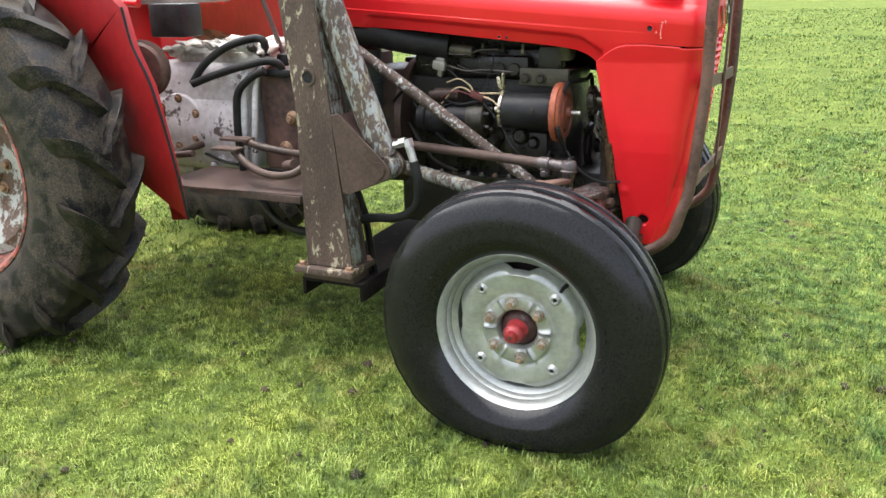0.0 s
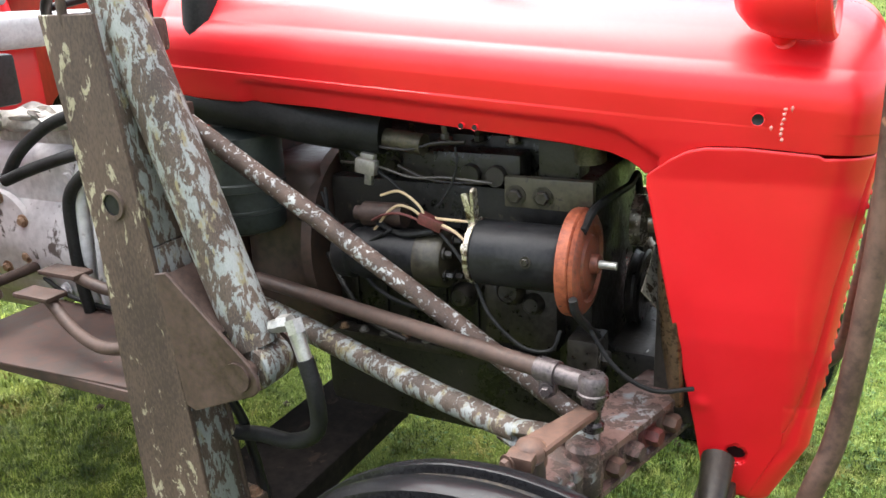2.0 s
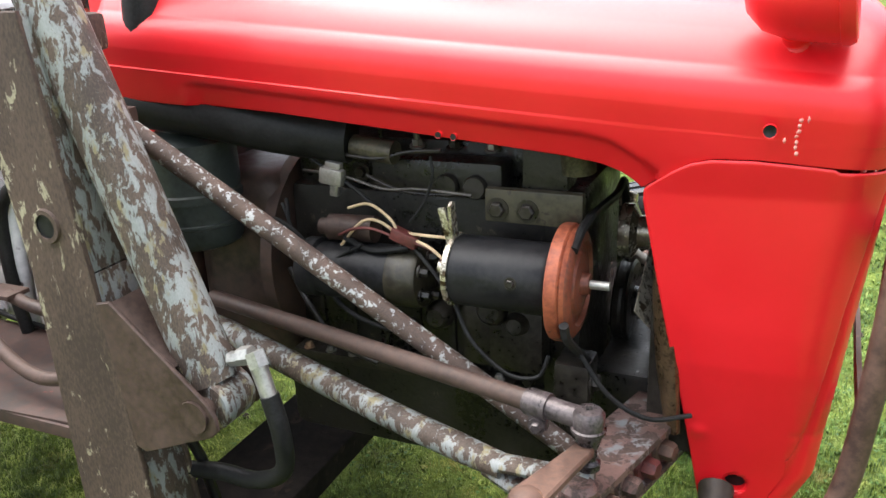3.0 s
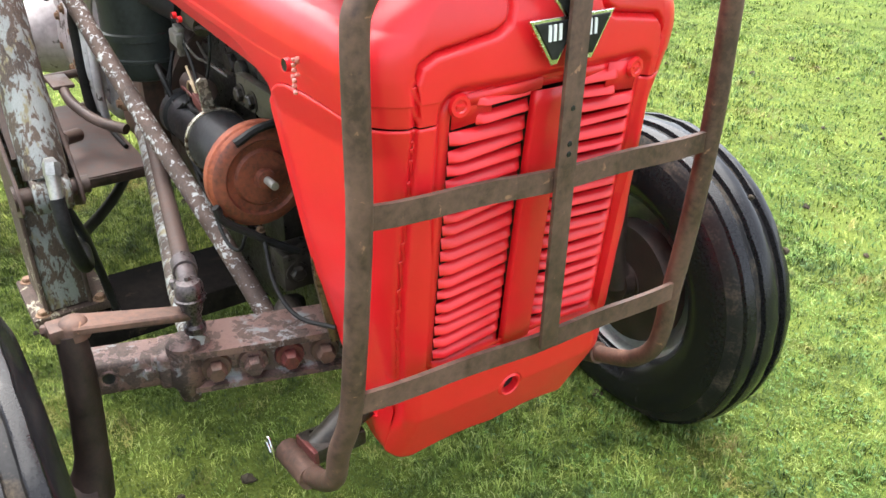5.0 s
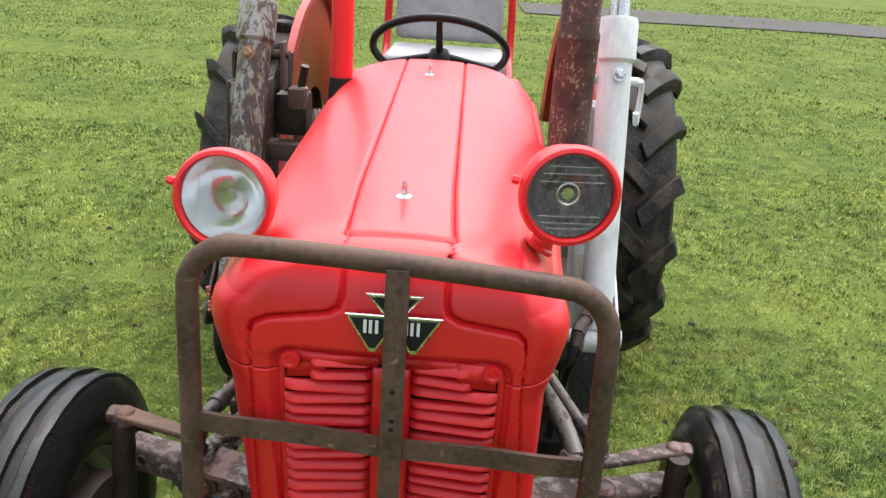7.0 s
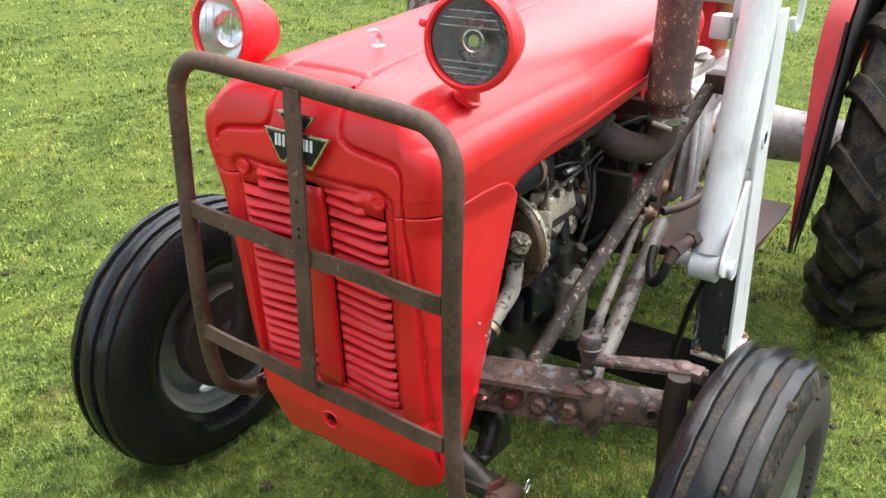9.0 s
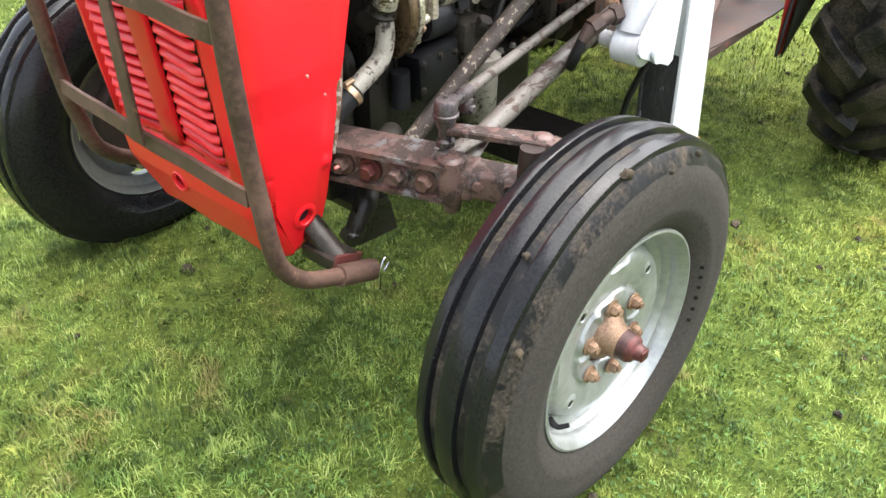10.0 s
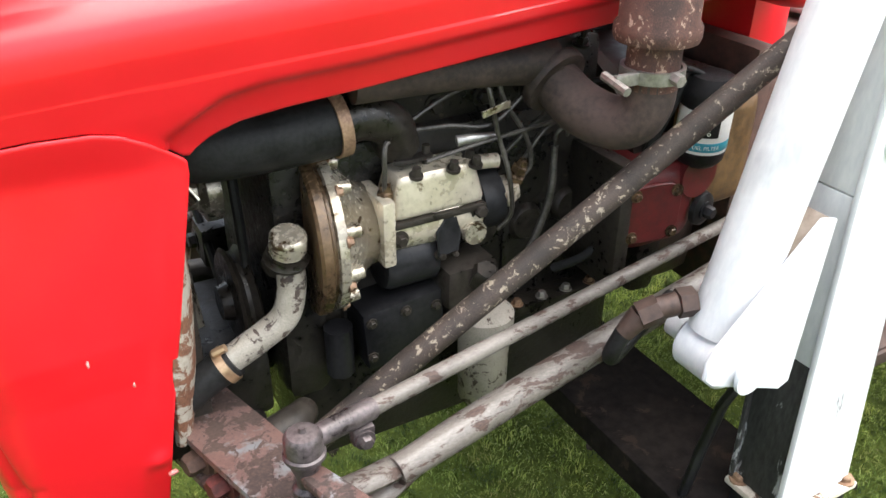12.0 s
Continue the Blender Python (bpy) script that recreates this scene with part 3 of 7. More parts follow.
def build_cowl():
    """Side panels and the grille surround below the bonnet's seam."""
    side_f = np.linspace(0, 1, 46)
    cols = [("side", f) for f in side_f] + [("corner", f) for f in np.linspace(0.06, 0.96, 30)] + [("front", f) for f in np.linspace(0, 1, 66)]
    rows = np.linspace(0, 1, 120)
    bms = {"side_panel": {1: BM(), -1: BM()}, "grille_surround": BM()}
    for sgn in (1, -1):
        grid = []
        for v in rows:
            line = []
            for kind, f in cols:
                if kind == "side":
                    xa = 0.06 + f * 0.24
                    top = hood_edge(max(xa, 0.058)) - 0.002
                else:
                    top = 1.053
                bot = 0.432 if kind != "front" else 0.432 + 0.012 * math.sin(f * math.pi)
                z = bot + (top - bot) * v
                w = skin_width(z)
                if kind == "side":
                    rear = float(np.interp(z, [0.432, 0.436, 0.445, 0.46, 0.48, 0.515, 0.657, 0.878, 0.995, 1.011, 1.1], [0.215, 0.20, 0.184, 0.168, 0.157, 0.15, 0.124, 0.080, 0.058, 0.056, 0.056]))
                    ex, _ = outline_point(("side", 9), w, z)
                    x, y = rear + (ex - rear) * f, w
                    if z > 1.0:
                        x = max(x, 0.058)
                else:
                    x, y = outline_point((kind, f), w, z)
                d = 0.0
                if kind != "side" and y < 0.245:
                    d += dip(seg_dist((y, z), LOW_SEAM), 0.004, 0.008)
                    if y > 0.17:
                        d += dip(z - 0.628, 0.003, 0.004)
                # the recess of the grille
                rect = grille_rect(y, z)
                if kind == "front":
                    d += 0.013 / (1 + math.exp(rect / 0.0025))
                if kind == "side":
                    d -= 0.006 * math.exp(-(((x - 0.150) / 0.014) ** 2) - (((z - 0.610) / 0.012) ** 2))
                    d += 0.004 / (1 + math.exp((x - rear - 0.03) / 0.005))
                    line.append((x, y - d, z, rect))
                elif kind == "front":
                    line.append((x - d, y, z, rect))
                else:
                    line.append((x - 0.7 * d, y - 0.7 * d, z, rect))
            grid.append(line)
        made = {}
        for i in range(len(rows) - 1):
            for j in range(len(cols) - 1):
                q = [(i, j), (i, j + 1), (i + 1, j + 1), (i + 1, j)]
                c = np.mean([grid[a][b] for a, b in q], axis=0)
                front = cols[j][0] == "front"
                if front and c[3] < -0.011:
                    continue
                if front and any(math.hypot(c[1] - h[1], c[2] - h[2]) < h[3] for h in HOLES):
                    continue
                if cols[j][0] == "side" and any(math.hypot(c[0] - h[0], c[2] - h[1]) < h[2] for h in SIDE_HOLES):
                    continue
                mid = cols[j][0] != "side" and c[1] < np.interp(c[2], [0.42, 0.8, 1.06], [0.214, 0.2200, 0.2245]) - 0.001
                bm = bms["grille_surround"] if mid else bms["side_panel"][sgn]
                vs = []
                for key in q:
                    kk = (mid, key)
                    if kk not in made:
                        x, y, z, _ = grid[key[0]][key[1]]
                        drop = low_left(y * sgn, z)
                        made[kk] = bm.verts.new((x, y * sgn + lean(x, y * sgn, z), z - drop))
                    vs.append(made[kk])
                bm.faces.new(vs)
    surround = bms["grille_surround"]
    bmesh.ops.remove_doubles(surround, verts=surround.verts, dist=0.0005)
    thicken(part("grille_surround", surround, RED, TRACTOR, "red pressed surround of the grille", 50))
    for sgn in (1, -1):
        panel = thicken(part("side_panel", bms["side_panel"][sgn], RED, TRACTOR, "smooth red side panel beside the radiator", 50))
        bm = BM()
        m = aim((0.212, sgn * skin_width(0.517) + 0.018, 0.517 - low_left(sgn * 0.2, 0.517)), (0.02, sgn, -0.12))
        lathe(bm, [(0.0165, -0.012), (0.0165, 0.0), (0.0180, 0.0018), (0.022, 0.0018), (0.028, -0.001)], m, 28)
        lathe(bm, [(0.0, -0.012), (0.0166, -0.012)], m, 28, mats=[1])
        part("drain_hole", bm, [RED, BLACK], panel, "pressed round hole lip")
    bm = BM()
    lathe(bm, [(0.017, -0.012), (0.017, 0.001), (0.0195, 0.003), (0.024, -0.001)], aim((skin_front(0, 0.549) , 0.0, 0.549), (1, 0, -0.1)), 28)
    lathe(bm, [(0.0, -0.012), (0.0172, -0.012)], aim((skin_front(0, 0.549), 0.0, 0.549), (1, 0, -0.1)), 28, mats=[1])
    part("crank_hole", bm, [RED, BLACK], TRACTOR, "round starting handle hole lip")
    # the radiator behind
    bm = BM()
    box(bm, (0.205, 0, 0.80), (0.10, 0.36, 0.56))
    box(bm, (0.20, 0, 1.10), (0.11, 0.34, 0.07))
    part("radiator", bm, BLACK, TRACTOR, "black radiator core behind the grille")
    bm = BM()
    for sgn in (1, -1):
        box(bm, (0.115, sgn * 0.175, 0.80), (0.10, 0.02, 0.5))
    box(bm, (0.115, 0, 0.56), (0.10, 0.34, 0.02))
    box(bm, (0.105, 0, 1.0), (0.10, 0.34, 0.02))
    part("fan_shroud", bm, ENGINE_GREY, TRACTOR, "chipped grey fan shroud")


def build_grille():
    bm = BM()
    m = lambda y, z: Vector((skin_front(y, z) - 0.0125, y + 0.006, z))  # noqa: E731
    # rim of the insert
    outer, inner = rounded(0.356, 0.456, 0.034, 6), rounded(0.326, 0.424, 0.02, 6)
    a = [bm.verts.new(m(y, z + 0.862)) for y, z in outer]
    b = [bm.verts.new(m(y, z + 0.862) + Vector((0.004, 0, 0))) for y, z in inner]
    n = len(a)
    for i in range(n):
        bm.faces.new((a[i], a[(i + 1) % n], b[(i + 1) % n], b[i]))
    # middle bar
    zs = np.linspace(0.64, 1.07, 20)
    lines = []
    for y, dx in ((-0.031, -0.004), (-0.026, 0.005), (-0.012, 0.007), (0.012, 0.007), (0.026, 0.005), (0.031, -0.004)):
        lines.append([bm.verts.new(m(y, z) + Vector((dx, 0, 0))) for z in zs])
    for p, q in zip(lines, lines[1:]):
        for i in range(len(zs) - 1):
            bm.faces.new((p[i], q[i], q[i + 1], p[i + 1]))
    for sy in (1, -1):
        vs = [bm.verts.new(m(sy * y, z) + Vector((0.004, 0, 0))) for y, z in ((0.100, 1.046), (0.16, 1.040), (0.16, 1.083), (0.100, 1.088))]
        bm.faces.new(vs)
        vs = [bm.verts.new(m(sy * y, z) + Vector((0.003, 0, 0))) for y, z in ((0.02, 1.072), (0.16, 1.068), (0.16, 1.083), (0.02, 1.088))]
        bm.faces.new(vs)
    grille = thicken(part("grille", bm, RED, TRACTOR, "red louvred grille insert with bent slats", 50), 0.002)
    # one louvre, shared by all
    bm = BM()
    ys = np.linspace(-0.068, 0.068, 17)
    prof = [(-0.003, 0.0105), (0.001, 0.0088), (0.0045, 0.0035), (0.007, -0.003), (0.007, -0.006), (0.003, -0.0072)]
    strip = []
    for y in ys:
        e = min(1.0, (0.068 - abs(y)) / 0.012)
        e = e * e * (3 - 2 * e)
        strip.append([bm.verts.new((px * e - 0.003 * (1 - e), y, pz)) for px, pz in prof])
    for p, q in zip(strip, strip[1:]):
        for i in range(len(prof) - 1):
            bm.faces.new((p[i], q[i], q[i + 1], p[i + 1]))
    first = part("louvre", bm, RED, grille, sharp=60)
    rng = random.Random(4)
    count = 20
    for i in range(count):
        for sgn in (1, -1):
            z = 0.652 + i * (1.070 - 0.652) / (count - 1)
            y = sgn * 0.096
            ob = first if (i == 0 and sgn == 1) else new("louvre", first.data)
            ob.parent = grille
            bend = rng.gauss(0, 1.7) if sgn > 0 else rng.gauss(0, 1.1)
            short = 0.70 if i >= count - 2 else 1.0
            ob.matrix_basis = Matrix.Translation((skin_front(y, z) - 0.0120, 0.006 + y - (sgn * 0.02 if short < 1 else 0), z + rng.gauss(0, 0.0007))) @ pose(0, 0, 0, bend, -5.8, -sgn * 6) @ Matrix.Diagonal((1, short, rng.choice((1.0, 0.95, 0.86, 0.72)), 1))
    for sgn in (1, -1):
        bm = BM()
        p = (skin_front(0.153, 1.075) - 0.0065, sgn * 0.153 + 0.006, 1.073)
        lathe(bm, [(0, 0.004), (0.007, 0.004), (0.009, 0.006), (0.0135, 0.006), (0.0155, 0.0)], aim(p, (1, sgn * 0.1, 0)), 24)
        box(bm, (0, 0, 0.005), (0.013, 0.003, 0.003), aim(p, (1, sgn * 0.1, 0)), 0)
        part("grille_screw", bm, RED, grille, "red slotted quarter-turn fastener")


def build_badge():
    """Three chromed triangles on a dark ground."""
    bm, bk = BM(), BM()
    base = aim((0.394, 0.0085, 1.1405), (1, 0, 0.06))

    def tri(cx, cy, w, h, into, t, grow):
        poly = [(cx - w / 2 - grow, cy + h / 2 + grow * 0.6), (cx + w / 2 + grow, cy + h / 2 + grow * 0.6), (cx + w * 0.06, cy - h / 2 - grow), (cx - w * 0.06, cy - h / 2 - grow)]
        plate(into, poly, t, base, 0.001)

    for cx, cy, w, h in ((0, 0.04, 0.075, 0.036), (-0.03, 0.0, 0.075, 0.052), (0.03, 0.0, 0.075, 0.052)):
        tri(cx, cy, w, h, bm, 0.006, 0.004)
        tri(cx, cy, w, h, bk, 0.0078, -0.003)
    badge = part("badge", bm, CHROME, TRACTOR, "chromed triangular nose badge")
    part("badge_field", bk, BLACK, badge, "dark enamel field")
    # pale letter-like bars
    for cx in (-0.03, 0.03):
        for dx in (-0.011, -0.003, 0.006):
            bm = BM()
            box(bm, (cx + dx, 0.011, 0.0085), (0.0045, 0.02, 0.002), base, 0)
            part("badge_bar", bm, WHITE, badge, "white raised bar")


def build_lamps():
    rib_pale = surface("pale_lens_rib", (0.5, 0.5, 0.49), (0.66, 0.66, 0.65), 60, (0.15, 0.3), 0.0, 0.05)
    glass, nt, b = nodes_of("lamp_glass")
    b.inputs["Base Color"].default_value = (0.95, 0.97, 0.96, 1)
    b.inputs["Transmission Weight"].default_value, b.inputs["Roughness"].default_value, b.inputs["IOR"].default_value = 1.0, 0.03, 1.3
    for p, d, bowl_mat, ribs in (((0.285, -0.266, 1.290), (1, -0.06, 0.1), surface("silvered_bowl", (0.85, 0.86, 0.85), (0.93, 0.93, 0.92), 30, (0.12, 0.22), 0.9, 0.1), False), ((0.262, 0.257, 1.327), (1, 0.12, 0.02), surface("dull_reflector", (0.22, 0.22, 0.22), (0.4, 0.4, 0.4), 30, (0.2, 0.35), 0.7), True)):
        m = aim(p, d)
        sgn = 1 if p[1] > 0 else -1
        bm = BM()
        lathe(bm, [(0, -0.115), (0.03, -0.112), (0.052, -0.095), (0.066, -0.065), (0.073, -0.03), (0.0755, -0.012), (0.0755, -0.006), (0.079, -0.005), (0.0795, 0.004), (0.076, 0.011), (0.070, 0.013), (0.067, 0.009), (0.067, 0.002), (0.070, -0.01), (0.062, -0.05), (0.04, -0.08), (0, -0.09)], m, 56)
        lamp = part("headlamp", bm, RED, TRACTOR, "round red headlamp with dark ribbed glass" if ribs else "round red headlamp with bright silver reflector", 45)
        bm = BM()
        lathe(bm, [(0.0665, -0.004), (0.055, -0.036), (0.035, -0.058), (0.012, -0.066), (0.0, -0.066)], m, 44)
        part("reflector", bm, bowl_mat, lamp, "curved lamp reflector", 60)
        bm = BM()
        lathe(bm, [(0.0665, 0.004), (0.05, 0.0085), (0.025, 0.0115), (0, 0.0125)], m, 44)
        pane = part("lens", bm, glass, lamp, "fluted clear glass", 40)
        pane.visible_shadow = False
        for h in (0.047, 0.036, 0.024, -0.030, -0.041, -0.05) if ribs else (-0.035, -0.012, 0.012, 0.035):
            bm = BM()
            if ribs:
                box(bm, (0, h, 0.0105 - 0.0016 * (h / 0.03) ** 2), (1.7 * math.sqrt(0.064**2 - h * h), 0.0010, 0.0012), m, 0.0004)
            else:
                box(bm, (h, 0.01, 0.0095), (0.0018, 0.06, 0.003), m, 0.0006)
            part("lens_rib", bm, rib_pale if ribs else glass, lamp).visible_shadow = False
        bm = BM()
        lathe(bm, [(0, -0.02), (0.009, -0.02), (0.011, -0.035), (0.007, -0.05), (0, -0.05)], m, 18)
        if ribs:
            tube(bm, [m @ Vector((0.0165 * math.cos(a), 0.0165 * math.sin(a), -0.018)) for a in np.linspace(0, 2 * math.pi, 33)], 0.0022, 8, 1)
        part("bulb", bm, CHROME, lamp)
        bm = BM()
        foot = Vector((p[0] - 0.05, sgn * 0.226, 1.236 if sgn > 0 else 1.205))
        tube(bm, [foot + Vector((0, 0, -0.012)), foot + Vector((0.0, sgn * 0.006, 0.010)), Vector(p) + Vector((-0.055, -sgn * 0.012, -0.062))], [0.021, 0.017, 0.014], 16)
        lathe(bm, [(0.026, -0.006), (0.026, 0.001), (0.02, 0.004), (0, 0.004)], aim(foot - Vector((0, 0, 0.008)), (0, sgn * 0.6, 1)), 20)
        part("lamp_bracket", bm, RED, lamp)
        bm = BM()
        q = m @ Vector((-0.0785 * sgn * (1 if sgn > 0 else -1), 0.02, -0.003))
        bolt(bm, q, q - Vector(p), 0.007, 0.012, False)
        part("lamp_screw", bm, RED, lamp)


def build_bonnet_fittings():
    for p in ((0.155, -0.002, 1.272), (-0.71, -0.01, 1.343)):
        bm = BM()
        lathe(bm, [(0, 0.0), (0.014, 0.0), (0.013, 0.004), (0.006, 0.006), (0.0, 0.006)], aim(p, (0.08, 0, 1)), 20)
        tube(bm, [Vector(p) + Vector((0, 0, 0.004)), Vector(p) + Vector((-0.004, 0, 0.018)), Vector(p) + Vector((0.006, 0.0, 0.03)), Vector(p) + Vector((0.03, 0, 0.034))], [0.0055, 0.005, 0.004, 0.003], 10)
        latch = part("bonnet_latch", bm, CHROME, TRACTOR, "small bright bonnet catch")
        for dy in (-0.032, 0.032):
            bm = BM()
            lathe(bm, [(0, 0.003), (0.005, 0.002), (0.0065, 0.0)], aim(Vector(p) + Vector((0, dy, -0.001)), (0.08, dy, 1)), 12)
            part("rivet", bm, RED, latch)
    for x, y, z in ((0.217, -0.3085, 1.111), (-0.24, -0.3, 1.083), (-0.216, -0.2995, 1.081)):
        r = 0.008 if x > 0 else 0.0048
        bm = BM()
        lathe(bm, [(0, 0.0006), (r, 0.0006), (r * 1.08, 0.001), (r * 1.15, -0.006)], aim((x, y + 0.004, z), (0, -1, 0.03)), 16, mats=[1, 0, 0])
        part("bonnet_hole", bm, [RED, BLACK], TRACTOR)


def build_chips():
    """Scratches and chips in the red paint."""
    bare = surface("bare_primer", (0.55, 0.16, 0.14), (0.66, 0.3, 0.26), 90, (0.5, 0.7), 0, 0.1)
    rng = random.Random(9)
    spots = [(0.25, -0.3045, 1.085 + 0.007 * i, 0.003, 0.0028, -1) for i in range(7)] + [(0.236, -0.3045, 1.10, 0.002, 0.004, -1), (0.262, -0.3035, 1.128, 0.0016, 0.006, -1), (0.137, 0.2455, 0.589, 0.006, 0.004, 1), (0.16, 0.259, 0.75, 0.002, 0.003, 1), (0.2, 0.266, 0.80, 0.0018, 0.004, 1)]
    for x, y, z, a, b, s in spots:
        bm = BM()
        m = aim((x + rng.uniform(-0.003, 0.003), y, z), (0, s, 0.08), (0, 0, 1))
        n = 7
        ring = [bm.verts.new(m @ Vector((a * rng.uniform(0.5, 1.3) * math.cos(6.283 * i / n), b * rng.uniform(0.5, 1.3) * math.sin(6.283 * i / n), 0.0))) for i in range(n)]
        bm.faces.new(ring)
        thicken(part("paint_chip", bm, bare, TRACTOR), 0.005)


build_bonnet()
build_cowl()
build_chips()
build_grille()
build_badge()
build_lamps()
build_bonnet_fittings()


# ---- wheels ----
def wheel_pose(p, out, turn):
    """z points out of the wheel; turn: degrees to the tractor's left."""
    a = radians(turn)
    d = Vector((-math.sin(a), math.cos(a), 0)) * out
    return aim(p, d)


def front_wheel(p, out, turn, valve_at, nut_at, boss_at, label, reach=0.0, side=0):
    m = wheel_pose(p, out, turn) @ Matrix.Diagonal((1.022, 1.022, 1, 1))
    bm = BM()
    half = [(0.2145, 0.050), (0.216, 0.060), (0.222, 0.071), (0.238, 0.085), (0.262, 0.0955), (0.270, 0.0975), (0.276, 0.0968), (0.296, 0.0985), (0.322, 0.096), (0.345, 0.088), (0.363, 0.078),
            (0.3715, 0.0725), (0.3735, 0.0705), (0.3825, 0.068), (0.3855, 0.060), (0.3880, 0.048), (0.3870, 0.045), (0.3765, 0.0415), (0.3770, 0.0235), (0.3785, 0.0215), (0.3890, 0.019), (0.3915, 0.009)]
    prof = half + [(0.392, 0.0)] + [(r, -h) for r, h in reversed(half)] + [(0.2145, 0.0)]
    mats = [0] * len(prof)
    for i, ((r0, h0), (r1, h1)) in enumerate(zip(prof, prof[1:])):
        if 0.37 < min(r0, r1) and max(r0, r1) < 0.379 and abs(h0) < 0.05:
            mats[i] = 1
        if side and 0.34 < min(r0, r1) and max(r0, r1) < 0.374 and abs(h0) > 0.07:
            mats[i] = 1
        elif max(r0, r1) < 0.346 and h0 > 0:
            mats[i] = side
    lathe(bm, prof, m, 140, mats, True)
    for v in bm.verts:
        q = m.inverted() @ v.co
        rad = math.hypot(q.x, q.y)
        a = math.atan2(q.y, q.x)
        if rad > 0.36:
            wob = 0.0016 * noise.noise((math.cos(a) * 9, math.sin(a) * 9, q.z * 60))
            v.co += m.to_3x3() @ Vector((q.x / rad * wob, q.y / rad * wob, wob * 1.5))
        # the tyre stands a little flat under its load
        sink = max(0.0, 0.10 - v.co.z)
        if sink > 0:
            v.co += m.to_3x3() @ Vector((0, 0, math.copysign(0.12 * sink, q.z)))
            v.co.z = 0.10 - sink * (0.75 if sink < 0.1 else 0.65)
    m = m @ Matrix.Translation((0, 0, 0.011 if side else 0.0))
    wheel_bm = BM()
    rim = [(0.2245, 0.062), (0.2235, 0.067), (0.219, 0.068), (0.215, 0.063), (0.2095, 0.056), (0.2045, 0.046), (0.2035, 0.036), (0.1985, 0.030), (0.1955, 0.020), (0.188, 0.014), (0.181, 0.008), (0.1795, -0.02), (0.188, -0.03), (0.2035, -0.04), (0.2095, -0.056), (0.2165, -0.066), (0.2235, -0.067), (0.2245, -0.062)]
    lathe(wheel_bm, rim, m, 72)
    ob = part("front_wheel", wheel_bm, SILVER, TRACTOR, label, 30)
    tag = part("tyre", bm, [RUBBER, RUBBER_MUD, RUBBER_SIDE], ob, "black ribbed front tyre with mud in its grooves", 28)
    # raised lettering bands on the sidewall, unreadable bars
    bm = BM()
    for i in range(6):
        a = radians(-18 + i * 6.0)
        mm = m @ Matrix.Rotation(a, 4, "Z") @ Matrix.Translation((0.246, 0, 0.0893 - (0.011 if side else 0.0))) @ pose(0, 0, 0, 0, -66, 0)
        box(bm, (0, 0, 0), (0.012, 0.007, 0.0022), mm, 0.0008)
    part("sidewall_mark", bm, RUBBER, tag)
    # the disc, with notches where it meets the rim
    bm = BM()
    n = 168
    prof = [(0.1815, 0.004), (0.177, 0.014), (0.170, 0.026), (0.160, 0.0335), (0.148, 0.0355), (0.125, 0.0345), (0.110, 0.0325), (0.102, 0.0275), (0.097, 0.0285), (0.093, 0.034), (0.084, 0.036), (0.068, 0.036), (0.0585, 0.034), (0.054, 0.028), (0.052, 0.010)]
    rings = []
    for r, h in prof:
        ring = []
        for j in range(n):
            a = 2 * math.pi * j / n
            notch = min(1.0, 1.6 * max(0.0, math.cos(4 * (a - radians(boss_at + 45)))) ** 3)
            rr, hh = r, h
            if r > 0.145:
                rr = r - 0.017 * notch * (r - 0.145) / 0.035
                hh = h + 0.010 * notch * (r - 0.145) / 0.035
            if 0.055 < r < 0.105:
                pad = max(0.0, math.cos(6 * (a - radians(nut_at)))) ** 2
                lug = max(0.0, math.cos(6 * (a - radians(nut_at + 22)))) ** 10
                hh = h + (0.006 * pad + 0.007 * lug) * (1 if 0.06 < r < 0.096 else 0.3)
            ring.append(bm.verts.new(m @ Vector((rr * math.cos(a), rr * math.sin(a), hh))))
        rings.append(ring)
    for a, b in zip(rings, rings[1:]):
        for j in range(n):
            bm.faces.new((a[j], a[(j + 1) % n], b[(j + 1) % n], b[j]))
    part("wheel_disc", bm, SILVER, ob, "dull silver pressed wheel disc", 35)
    for i in range(4):
        a = radians(90 * i + boss_at)
        bm = BM()
        mm = m @ Matrix.Translation((0.142 * math.cos(a), 0.142 * math.sin(a), 0.0355))
        lathe(bm, [(0.0, 0.0012), (0.0055, 0.0012), (0.006, 0.006), (0.009, 0.007), (0.017, -0.001)] if not side else [(0.0, 0.001), (0.0075, 0.001), (0.0085, 0.002), (0.010, 0.003), (0.019, -0.001)], mm, 20, mats=[1, 0, 0, 0])
        part("disc_boss", bm, [SILVER, BLACK], ob)
    for i in range(6):
        a = radians(60 * i + nut_at)
        bm = BM()
        q = m @ Vector((0.078 * math.cos(a), 0.078 * math.sin(a), 0.0425))
        bolt(bm, q, m.to_3x3() @ Vector((0, 0, 1)), 0.0122, 0.015)
        nut = part("wheel_nut", bm, NUT if side else PLATED_RUST, ob, "rusty wheel nut")
        bm = BM()
        tube(bm, [q, q + m.to_3x3() @ Vector((0, 0, 0.02))], 0.0068, 10)
        part("stud", bm, NUT, nut)
    bm = BM()
